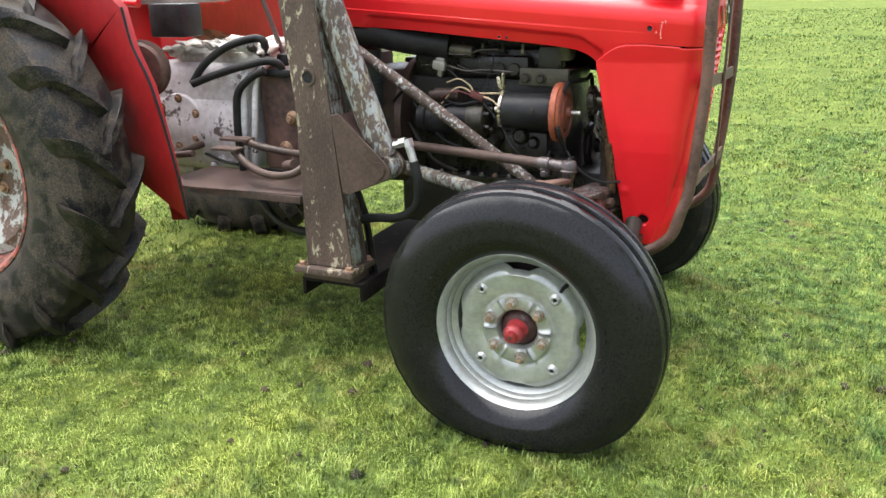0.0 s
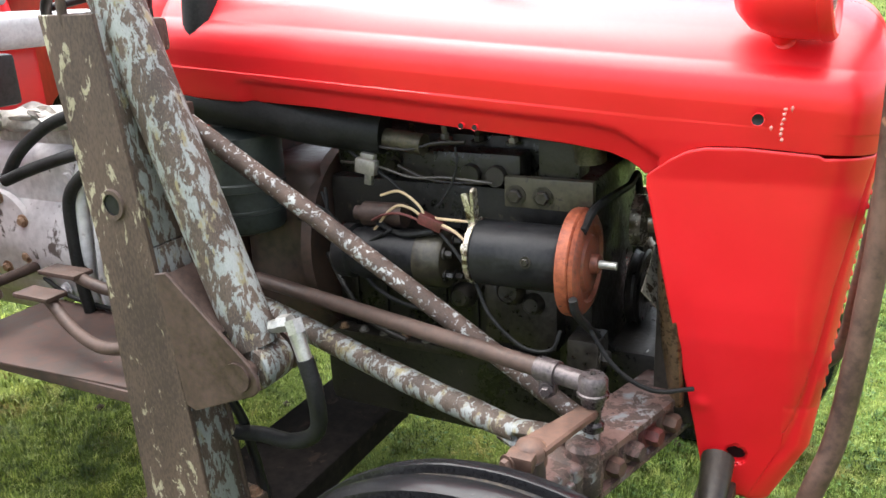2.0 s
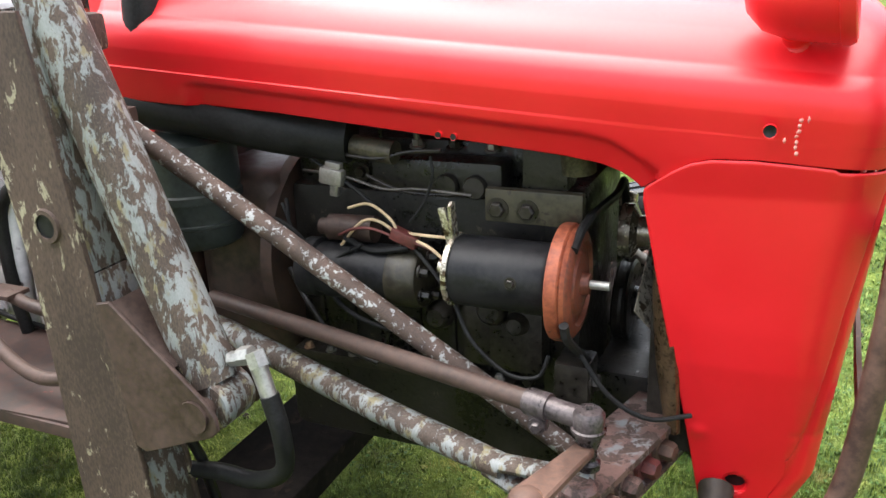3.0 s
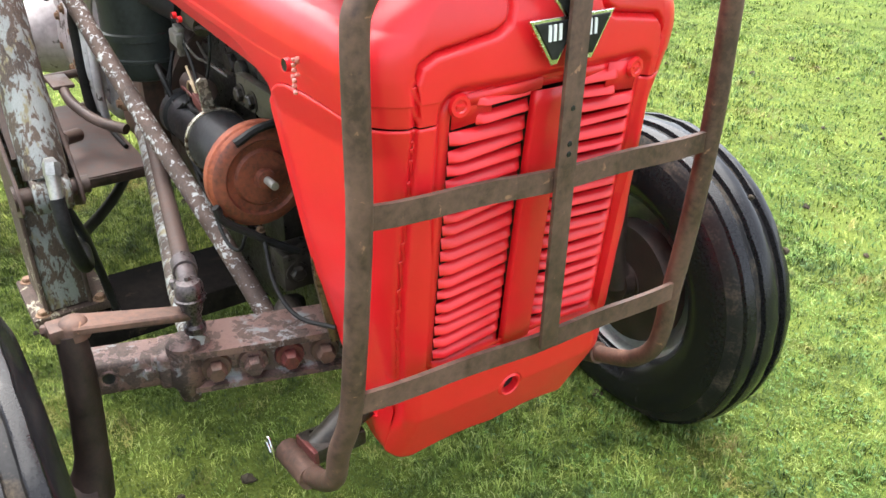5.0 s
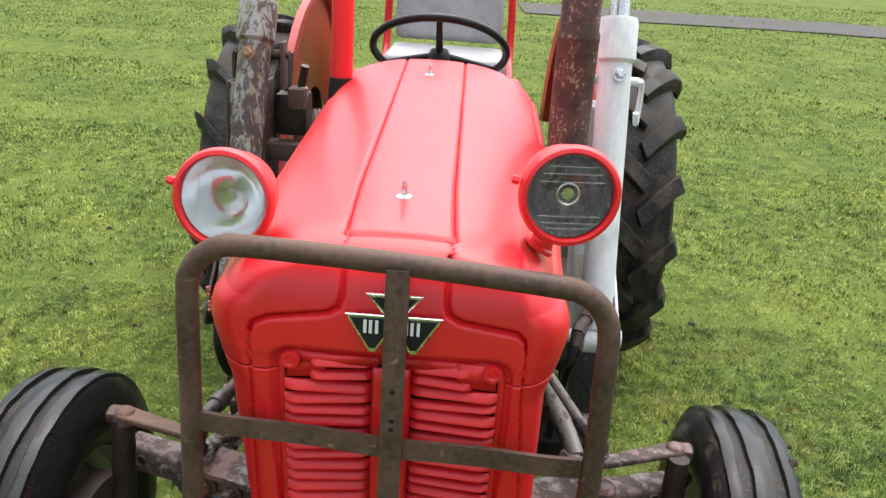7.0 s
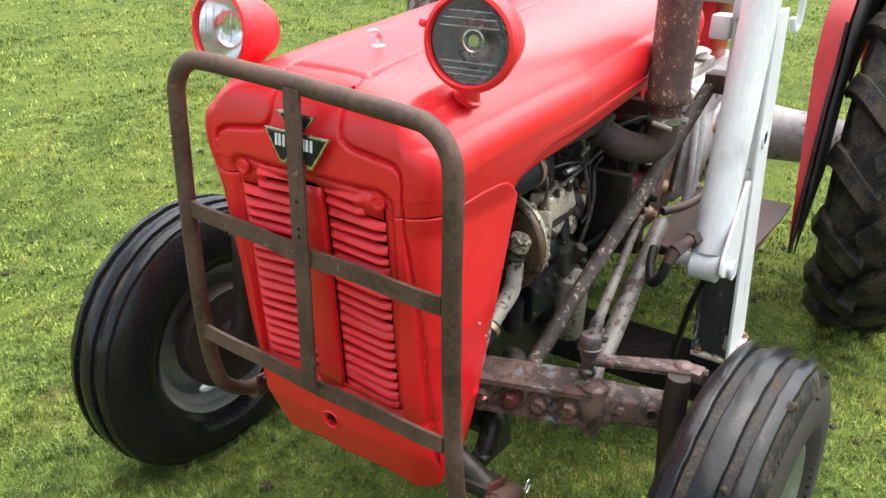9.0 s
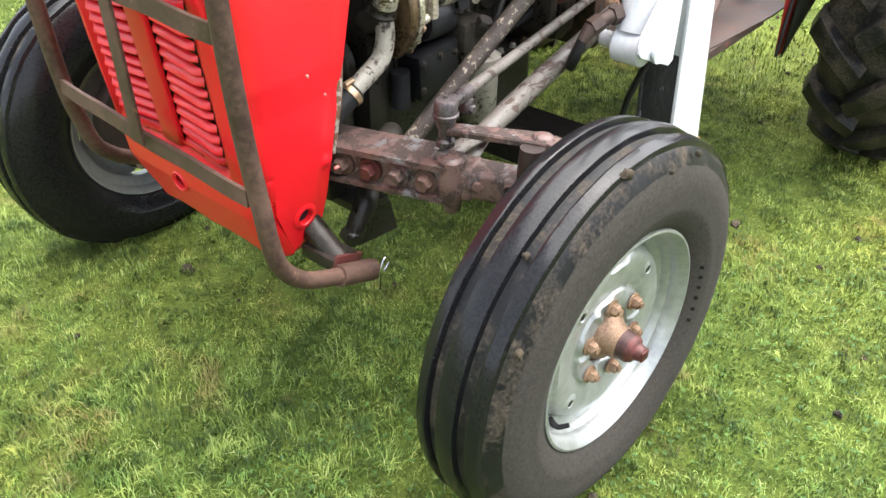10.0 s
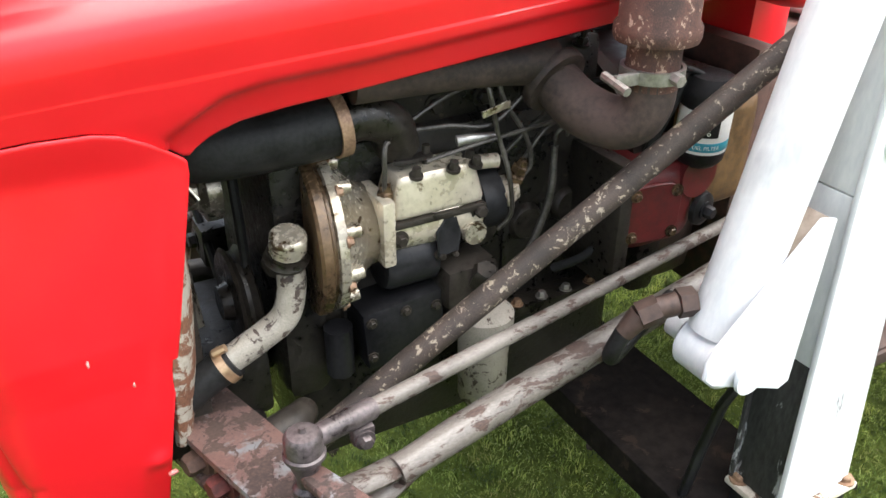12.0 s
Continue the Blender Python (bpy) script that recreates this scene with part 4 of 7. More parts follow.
    lathe(bm, [(0.051, -0.02), (0.051, 0.012), (0.046, 0.020), (0.036, 0.026), (0.030, 0.034), (0.0275, 0.046 + reach * 0.5), (0.0255, 0.062 + reach), (0.0265, 0.064 + reach), (0.0265, 0.070 + reach), (0.022, 0.078 + reach), (0.0155, 0.082 + reach), (0.0145, 0.094 + reach), (0.0, 0.095 + reach)] if not side else
          [(0.051, -0.02), (0.051, 0.030), (0.044, 0.040), (0.034, 0.050), (0.031, 0.066), (0.0305, 0.068), (0.0285, 0.072), (0.0275, 0.086), (0.024, 0.094), (0.017, 0.098), (0.0135, 0.112), (0.0, 0.113)], m, 36, mats=([2] * 4 + [0] * 8) if not side else ([1] * 5 + [2] * 2 + [0] * 4))
    box(bm, (0, 0, 0.090 + reach if not side else 0.109), (0.021, 0.021, 0.014), m, 0.002)
    lathe(bm, [(0, 0.0005), (0.006, 0.0005)], m @ Matrix.Translation((0, 0, 0.0972 + reach if not side else 0.1162)), 14, mats=[2])
    part("hub_cap", bm, [HUBRED if side else HUB_BRIGHT, bpy.data.materials["rusty_nut"], HUB_DARK], ob, "red-brown greasy hub cap", 40)
    bm = BM()
    a = radians(valve_at)
    q = Vector((0.187 * math.cos(a), 0.187 * math.sin(a), 0.012))
    tube(bm, [m @ q, m @ (q + Vector((-0.004, -0.002, 0.022))), m @ (q + Vector((-0.01 * math.cos(a), -0.01 * math.sin(a), 0.04)))], [0.0065, 0.0055, 0.0045], 10)
    part("tyre_valve", bm, HOSE, ob, "black rubber valve stem")
    if side:
        rng = random.Random(21)
        for a, r, h, k in ((100, 0.381, 0.06, 0.013), (70, 0.366, 0.078, 0.008), (20, 0.345, 0.09, 0.011), (10, 0.381, 0.052, 0.007), (130, 0.385, 0.02, 0.008), (45, 0.388, 0.03, 0.006), (85, 0.352, 0.086, 0.006), (150, 0.37, 0.075, 0.009)):
            bm = BM()
            bmesh.ops.create_icosphere(bm, subdivisions=2, radius=k * 0.75)
            for v in bm.verts:
                v.co *= 1 + 0.9 * noise.noise(v.co * 150 + Vector((a, r, h)))
            w = radians(a)
            bm.transform(m @ Matrix.Translation((r * math.cos(w), r * math.sin(w), h)))
            part("mud_clod", bm, bpy.data.materials["dark_soil"], ob, "dried brown clod of mud", 80)
    return ob


def tread_bar(m, out, s):
    """One bar of the chevron tread, from the centre line round the shoulder."""
    bm = BM()
    path = [(-0.010, 0.01, 0.040), (0.03, -0.05, 0.041), (0.075, -0.115, 0.043), (0.112, -0.17, 0.045), (0.134, -0.20, 0.043), (0.146, -0.215, 0.03)]
    base = [0.655, 0.654, 0.648, 0.634, 0.612, 0.575]
    secs = []
    for (h, da, t), rb in zip(path, base):
        a, w = da * out, 0.05
        ring = []
        for dr, dw in ((-0.012, 1.3), (t * 0.94, 1.0), (t, 0.9), (t, -0.9), (t * 0.94, -1.0), (-0.012, -1.3)):
            aa, r = a + dw * w * 0.5 / rb * 1.15, rb + dr
            hh = h + dw * w * 0.22 + (0.012 if dr > 0 and h > 0.12 else 0.0)
            ring.append(bm.verts.new(Vector((r * math.cos(aa), r * math.sin(aa), s * hh))))
        secs.append(ring)
    for p, q in zip(secs, secs[1:]):
        for k in range(5):
            bm.faces.new((p[k], p[k + 1], q[k + 1], q[k]))
    bm.faces.new(secs[0])
    bm.faces.new(secs[-1])
    return bm


def rear_wheel(y, out, label):
    m = wheel_pose((-2.075, y, 0.650), out, 0)
    bm = BM()
    half = [(0.388, 0.115), (0.408, 0.128), (0.445, 0.142), (0.507, 0.147), (0.569, 0.142), (0.615, 0.130), (0.636, 0.115), (0.646, 0.08), (0.653, 0.04)]
    prof = half + [(0.655, 0)] + [(r, -h) for r, h in reversed(half)] + [(0.36, 0)]
    lathe(bm, prof, m, 96, None, True)
    rim_bm = BM()
    lathe(rim_bm, [(0.398, 0.118), (0.397, 0.126), (0.389, 0.127), (0.379, 0.116), (0.37, 0.09), (0.355, 0.07), (0.342, 0.045), (0.339, -0.05), (0.36, -0.09), (0.382, -0.12), (0.397, -0.126)], m, 72)
    ob = part("rear_wheel", rim_bm, rear_rim, TRACTOR, label, 32)
    part("tyre", bm, RUBBER_REAR, ob, "worn black tractor tyre with deep chevron bars", 35)
    bars = 17
    for s in (1, -1):
        first = part("tread_bar", tread_bar(m, out, s), RUBBER_REAR, ob)
        for i in range(bars):
            bar = first if i == 0 else new("tread_bar", first.data)
            bar.parent = ob
            bar.matrix_basis = m @ Matrix.Rotation(2 * math.pi * (i + (0.5 if s < 0 else 0)) / bars, 4, "Z")
    bm = BM()
    lathe(bm, [(0.34, 0.0), (0.332, 0.018), (0.297, 0.03), (0.235, 0.0), (0.205, -0.03), (0.15, -0.04), (0.1, -0.035), (0.09, -0.01), (0.075, 0.0), (0, 0.002)], m, 64)
    part("wheel_disc", bm, chipped_disc, ob, "flaking silver rear wheel disc", 35)
    for i in range(8):
        a = 2 * math.pi * i / 8
        bm = BM()
        bolt(bm, m @ Vector((0.12 * math.cos(a), 0.12 * math.sin(a), -0.036)), m.to_3x3() @ Vector((0, 0, 1)), 0.015, 0.016)
        part("wheel_nut", bm, NUT, ob)
    return ob


rear_rim = chipped("rusty_red_rim", ((0.3, 0.06, 0.05), (0.42, 0.14, 0.11)), ((0.07, 0.035, 0.026), (0.2, 0.1, 0.07)), 14, 0.52, (1, 1, 1))
chipped_disc = chipped("rear_disc_paint", ((0.32, 0.32, 0.3), (0.45, 0.45, 0.42)), ((0.08, 0.05, 0.035), (0.18, 0.1, 0.07)), 9, 0.47, (1, 1, 1))
STEER = -6.0
front_wheel((-0.006, -0.755, 0.344), -1, 0.0, 47, 40, 44, "silver front wheel beside the rusty loader post")
front_wheel((-0.031, 0.735, 0.354), 1, -4.0, 227, 41, 44, "silver front wheel with muddy ribbed tyre", 0.012, 2)
rear_wheel(-0.765, -1, "large rear wheel with rusty red rim behind the rusty post")
rear_wheel(0.765, 1, "large rear wheel with rusty red rim behind the white post")


# ---- front axle and steering ----
def build_axle():
    bm = BM()
    box(bm, (0.095, 0, 0.575), (0.085, 0.24, 0.075), None, 0.01)
    part("axle_beam", bm, AXLE, TRACTOR, "rusty brown front axle beam")
    for s in (1, -1):
        # local x: forward of the beam, y: along it outwards, z: up
        n, u = Vector((0.96, s * 0.28, 0.0)), Vector((-0.28, s * 0.96, 0.02))
        o = Vector((0.076, s * 0.276, 0.573))
        m = Matrix(((n.x, u.x, 0, o.x), (n.y, u.y, 0, o.y), (n.z, u.z, 1, o.z), (0, 0, 0, 1)))
        bm = BM()
        sec = [(0.017, 0.041), (0.017, 0.029), (0.001, 0.026), (0.001, -0.026), (0.017, -0.028), (0.017, -0.038), (-0.077, -0.038), (-0.077, -0.028), (-0.072, -0.026), (-0.072, 0.026), (-0.077, 0.029), (-0.077, 0.041)]
        plate(bm, sec, 0.345, m @ Matrix(((1, 0, 0, 0), (0, 0, 1, -0.182), (0, 1, 0, 0), (0, 0, 0, 1))), 0.002)
        beam = part("axle_beam", bm, AXLE, TRACTOR, "rusty brown axle beam with a row of bolts")
        bm = BM()
        box(bm, (-0.034, 0.235, 0.004), (0.066, 0.22, 0.058), m, 0.010, 3)
        box(bm, (-0.032, 0.17, 0.002), (0.074, 0.09, 0.066), m, 0.012, 3)
        lathe(bm, [(0, 0.052), (0.02, 0.052), (0.028, 0.044), (0.031, 0.0), (0.031, -0.03), (0.024, -0.04), (0.02, -0.05), (0.016, -0.068), (0.008, -0.075), (0, -0.075)], m @ Matrix.Translation((-0.012, 0.170, 0.005)), 22)
        arm = part("axle_arm", bm, AXLE, TRACTOR, "flaking red and grey telescopic axle arm")
        bm = BM()
        bolt(bm, m @ Vector((-0.002, 0.228, 0.008)), n, 0.011, 0.01, False)
        part("axle_bolt", bm, AXLE, arm)
        bm = BM()
        lathe(bm, [(0, 0.0006), (0.01, 0.0006), (0.013, 0.002), (0.017, -0.002)], aim(m @ Vector((-0.0005, 0.289, 0.008)), n), 16, mats=[1, 0, 0])
        part("axle_hole", bm, [AXLE, BLACK], arm)
        for k in range(4):
            d = -0.058 + k * 0.0605
            bm = BM()
            lathe(bm, [(0.012, 0.008), (0.0235, 0.008), (0.026, 0.0)], aim(m @ Vector((0.0, d, 0)), n), 20)
            bolt(bm, m @ Vector((0.004, d, 0)), n, 0.0165, 0.026)
            part("axle_bolt", bm, bpy.data.materials["red_hub"] if k == 1 else (AXLE if k == 2 else RUST), beam)
        # king pin, stub axle
        bm = BM()
        king = Vector((-0.012, s * 0.592, 0.0))
        tube(bm, [king + Vector((0, 0, 0.69)), king + Vector((0.0, 0, 0.61)), king + Vector((0.0, s * 0.012, 0.45)), king + Vector((0.0, s * 0.03, 0.37))], [0.022, 0.025, 0.027, 0.04], 18)
        tube(bm, [king + Vector((0, s * 0.02, 0.37)), Vector((-0.012, s * 0.77, 0.356))], [0.046, 0.036], 18)
        lathe(bm, [(0.0, 0.02), (0.045, 0.02), (0.055, 0.0), (0.055, -0.03), (0, -0.03)], wheel_pose((-0.012, s * 0.68, 0.356), s, STEER), 24)
        lathe(bm, [(0.0, 0.0), (0.15, 0.0), (0.155, 0.01), (0.155, 0.05), (0, 0.05)], wheel_pose((-0.012, s * 0.655, 0.356), s, STEER), 40)
        part("king_pin", bm, surface("dark_rust", (0.012, 0.008, 0.007), (0.045, 0.028, 0.024), 40, (0.5, 0.75), 0.2, 0.4) if s > 0 else bpy.data.materials["dark_rust"], TRACTOR, "dark rusty king pin and stub axle")
        # steering arm
        bm = BM()
        a = Vector((-0.012, -0.584, 0.699)) if s < 0 else Vector((-0.045, 0.590, 0.690))
        b = Vector((0.024 if s < 0 else 0.012, s * 0.414, 0.678))
        side = (b - a).cross(Vector((0, 0, 1))).normalized()
        rings = []
        for k, wide in ((0.0, 0.024), (0.5, 0.019), (0.9, 0.016), (1.0, 0.011)):
            p = a + (b - a) * k
            rings.append([bm.verts.new(p + side * (wide * u) + Vector((0, 0, v))) for u, v in ((1, 0.004), (0.85, 0.007), (-0.85, 0.007), (-1, 0.004), (-1, -0.004), (-0.85, -0.007), (0.85, -0.007), (1, -0.004))])
        for p, q in zip(rings, rings[1:]):
            for k in range(8):
                bm.faces.new((p[k], p[(k + 1) % 8], q[(k + 1) % 8], q[k]))
        bm.faces.new(rings[0][::-1])
        bm.faces.new(rings[-1])
        lathe(bm, [(0.0, 0.014), (0.012, 0.010), (0.019, 0.007), (0.023, 0.0), (0.023, -0.022), (0, -0.022)], aim(a + Vector((0, 0, 0.002)), (0, 0, 1)), 24)
        bolt(bm, a + Vector((-0.02, s * 0.034, -0.008)), (-0.4, s, 0), 0.009, 0.01)
        box(bm, a + Vector((-0.005, s * 0.022, -0.006)), (0.04, 0.03, 0.024), None, 0.006)
        arm = part("steering_arm", bm, AXLE if s > 0 else RUST, TRACTOR, "brown forged steering arm")
        bm = BM()
        top = Vector((b.x, b.y, 0.735))
        lathe(bm, [(0, 0.010), (0.004, 0.010), (0.005, 0.004), (0.018, 0.002), (0.0225, -0.004), (0.0225, -0.024), (0.025, -0.026), (0.025, -0.031), (0.02, -0.034), (0.017, -0.05), (0.013, -0.06), (0.013, -0.075), (0.018, -0.08), (0.018, -0.09), (0, -0.09)], aim(top, (0, 0, 1)), 24)
        part("ball_joint", bm, surface("greasy_joint", (0.03, 0.025, 0.025), (0.12, 0.1, 0.1), 60, (0.25, 0.5), 0.4) if s > 0 else bpy.data.materials["greasy_joint"], arm, "greasy ball joint with grease nipple")
        # drag link
        bm = BM()
        f = top + Vector((-0.01, -s * 0.004, -0.016))
        e = Vector((-0.76, s * 0.235, 0.727)) if s < 0 else Vector((-1.05, 0.17, 0.677))
        near = f + (e - f) * (0.075 if s < 0 else 0.055)
        tube(bm, [near, e], 0.0155 if s < 0 else 0.0115, 14)
        link = part("drag_link", bm, BROWN if s < 0 else RODGREY, TRACTOR, "worn brown drag link" if s < 0 else "pale grey drag link with worn paint")
        bm = BM()
        u = (e - f).normalized() * 0.75
        tube(bm, [f, near, f + u * 0.12], [0.016, 0.0165, 0.019] if s < 0 else [0.014, 0.014, 0.0125], 14, 2)
        tube(bm, [f + u * 0.07, f + u * 0.115], 0.0205 if s < 0 else 0.0145, 14)
        c = f + u * 0.09 + Vector((0, s * 0.008, -0.022))
        box(bm, c, (0.028, 0.016, 0.024), None, 0.003)
        bolt(bm, c + Vector((0, s * 0.009, -0.004)), (0, s, 0), 0.009, 0.01)
        part("rod_clamp", bm, bpy.data.materials["greasy_joint"], link, "clamped rod end")
        # radius rod
        bm = BM()
        tube(bm, [(-0.86, 0.268, 0.644), (-0.6, 0.314, 0.633), (-0.36, 0.355, 0.622), (-0.22, 0.380, 0.614), (-0.11, 0.398, 0.604)] if s > 0 else [(-0.86, -0.22, 0.672), (-0.71, -0.25, 0.661), (-0.365, -0.33, 0.617), (-0.2, -0.37, 0.603), (-0.11, -0.392, 0.598)], [0.024, 0.024, 0.0235, 0.023, 0.02], 16)
        tube(bm, [(-0.14, s * 0.38, 0.595), (-0.06, s * 0.405, 0.615), (0.03, s * 0.415, 0.622)], [0.02, 0.019, 0.02], 12, 6, 0.7)
        tube(bm, [(-0.14, s * 0.38, 0.585), (-0.07, s * 0.395, 0.565), (0.03, s * 0.405, 0.565)], [0.02, 0.019, 0.02], 12, 6, 0.7)
        part("radius_rod", bm, RODGREY if s > 0 else RUST_GREY, TRACTOR, "forked radius rod with flaking grey paint")
    # axle support casting under the radiator
    bm = BM()
    box(bm, (0.12, 0, 0.53), (0.26, 0.20, 0.08), None, 0.012)
    box(bm, (0.02, 0, 0.58), (0.12, 0.24, 0.12), None, 0.014)
    tube(bm, [(0.24, 0, 0.56), (-0.1, 0, 0.56)], 0.04, 16)
    box(bm, (0.03, 0.13, 0.49), (0.1, 0.05, 0.09), None, 0.01)
    plate(bm, [(-0.05, 0.347), (0.07, 0.36), (0.08, 0.44), (-0.03, 0.43)], 0.008, XZ @ Matrix.Translation((0, 0, -0.225)), 0.001)
    box(bm, (0.02, 0.18, 0.44), (0.08, 0.1, 0.02), None, 0.004)
    part("axle_support", bm, ENGINE, TRACTOR, "black greasy front axle support")
    for s in (1, -1):
        bm = BM()
        tube(bm, [(-0.06, s * 0.2, 0.575), (-0.03, s * 0.23, 0.585), (0.05, s * 0.25, 0.58)], [0.02, 0.026, 0.026], 16)
        part("pivot_lug", bm, ENGINE_GREY, TRACTOR, "greasy pivot lug")
    bm = BM()
    tube(bm, [(0.0, 0.19, 0.475), (0.04, 0.22, 0.455), (0.085, 0.222, 0.395)], [0.024, 0.026, 0.021], 16)
    lathe(bm, [(0, 0.014), (0.017, 0.014), (0.021, 0.008), (0.021, -0.02), (0, -0.02)], aim((0.088, 0.224, 0.392), (0.2, 1, -0.3)), 18)
    part("support_link", bm, ENGINE_GREY, TRACTOR, "dark greasy link under the axle")


build_axle()


# ---- grille guard ----
def build_guard():
    g = thing("grille_guard", (0.40, 0, 0.43), "rusty welded steel tube guard in front of grille", "guard")
    inv = Matrix.Translation((-0.40, 0, -0.43))

    def gpart(name, bm, mat, parent=g, label=""):
        bm.transform(inv)
        return part(name, bm, mat, parent, label)

    x0 = 0.383
    bm = BM()
    r = 0.0168
    R = 0.075

    def leg(s):
        """From the foot socket up to the top corner."""
        e, z1 = (0.012, 1.233) if s > 0 else (-0.011, 1.256)
        low = [(0.137, 0.384), (0.20, 0.407), (0.265, 0.432), (0.318, 0.462), (0.345, 0.525)] if s > 0 else [(0.150, 0.432), (0.21, 0.44), (0.275, 0.47), (0.322, 0.515), (0.342, 0.58)]
        f = [(x, s * 0.326, z) for x, z in low]
        f += [(0.360, s * (0.318 + e * 0.3), 0.65), (x0 - 0.01, s * (0.314 + e * 0.6), 0.78), (x0, s * (0.310 + e), 0.96), (x0, s * (0.308 + e), 1.10)]
        for a in (0, 22, 45, 68, 90):
            f.append((x0, s * (0.306 + e - R + R * math.cos(radians(a))), z1 - R + R * math.sin(radians(a))))
        return f
    left, right = leg(1), leg(-1)
    pts = left + [(x0, 0.12, 1.242), (x0, 0.0, 1.249), (x0, -0.12, 1.254)] + right[::-1]
    # the tube stands a little further out on its left
    pts = [(x + (0.028 * (y + 0.3) if z > 0.5 else 0.0), y, z) for x, y, z in pts]
    tube(bm, pts, r, 18, 4)
    gpart("guard_tube", bm, RUST, g, "bent brown rusty tube frame")
    for z, name in ((0.952, "cross_bar"), (0.668, "cross_bar")):
        bm = BM()
        half = 0.304 if z > 0.9 else 0.306
        xx = x0 + 0.002 if z > 0.9 else x0 - 0.012
        n = 12
        ring = []
        for i in range(n + 1):
            y = -half + 2 * half * i / n
            sag = -0.006 * math.sin(math.pi * i / n) + 0.002 * math.sin(5 * i) + (0.5 - i / n) * (0.026 if z > 0.9 else 0.02)
            ring.append([bm.verts.new((xx + dx + 0.028 * (y + 0.3), y, z + dz + sag)) for dx, dz in ((0.004, 0.0165), (0.004, -0.0165), (-0.004, -0.0165), (-0.004, 0.0165))])
        for p, q in zip(ring, ring[1:]):
            for k in range(4):
                bm.faces.new((p[k], p[(k + 1) % 4], q[(k + 1) % 4], q[k]))
        bm.faces.new(ring[0])
        bm.faces.new(ring[-1][::-1])
        gpart(name, bm, RUST, g, "flat rusty cross bar")
    bm = BM()
    box(bm, (0, 0.012, 0), (0.007, 0.034, 0.58), pose(0.409 - 0.006, 0, 0.955, 0, 0.8, 0), 0.0015)
    up = gpart("upright_bar", bm, RUST, g, "flat rusty upright bar with small holes")
    for z in (1.05, 1.0, 0.985):
        bm = BM()
        lathe(bm, [(0, 0.0006), (0.0035, 0.0006), (0.0045, -0.0004)], aim((0.4078, 0.012, z), (1, 0, 0)), 10)
        gpart("bar_hole", bm, BLACK, up)
    for s in (1, -1):
        bm = BM()
        fore, aft = (Vector((0.225, 0.326, 0.417)), Vector((0.134, 0.327, 0.383))) if s > 0 else (Vector((0.235, -0.326, 0.444)), Vector((0.142, -0.326, 0.431)))
        tube(bm, [fore, aft], 0.0225, 20)
        sleeve = gpart("foot_sleeve", bm, RUST, g, "red-brown sleeve round the guard's foot")
        bm = BM()
        c = (fore + aft) / 2 + Vector((0.006, -s * 0.014, 0.028))
        box(bm, (0, 0, 0), (0.07, 0.008, 0.024), Matrix.Translation(c) @ pose(0, 0, 0, 0, -20 if s > 0 else -8, 0), 0.002)
        gpart("sleeve_flange", bm, HUBRED, sleeve, "worn red flange plate")
        bm = BM()
        box(bm, (0.19, s * 0.265, c.z - 0.004), (0.06, 0.10, 0.03), None, 0.006)
        tube(bm, [(0.19, s * 0.30, c.z - 0.01), (0.185, s * 0.2, c.z + 0.04)], [0.022, 0.028], 14)
        gpart("foot_socket", bm, ENGINE_GREY, g, "dark brown socket on the axle support")
        bm = BM()
        q = aft + Vector((0.006, s * 0.004, 0.0))
        tube(bm, [q + Vector((0.002, s * 0.022, -0.034)), q + Vector((0, s * 0.023, 0.004)), q + Vector((-0.004, s * 0.024, 0.022)), q + Vector((-0.014, s * 0.024, 0.036)), q + Vector((-0.024, s * 0.024, 0.030)), q + Vector((-0.024, s * 0.024, 0.018)), q + Vector((-0.010, s * 0.024, 0.006))], 0.0026, 8)
        gpart("spring_clip", bm, CHROME, g, "bright wire spring clip")


build_guard()


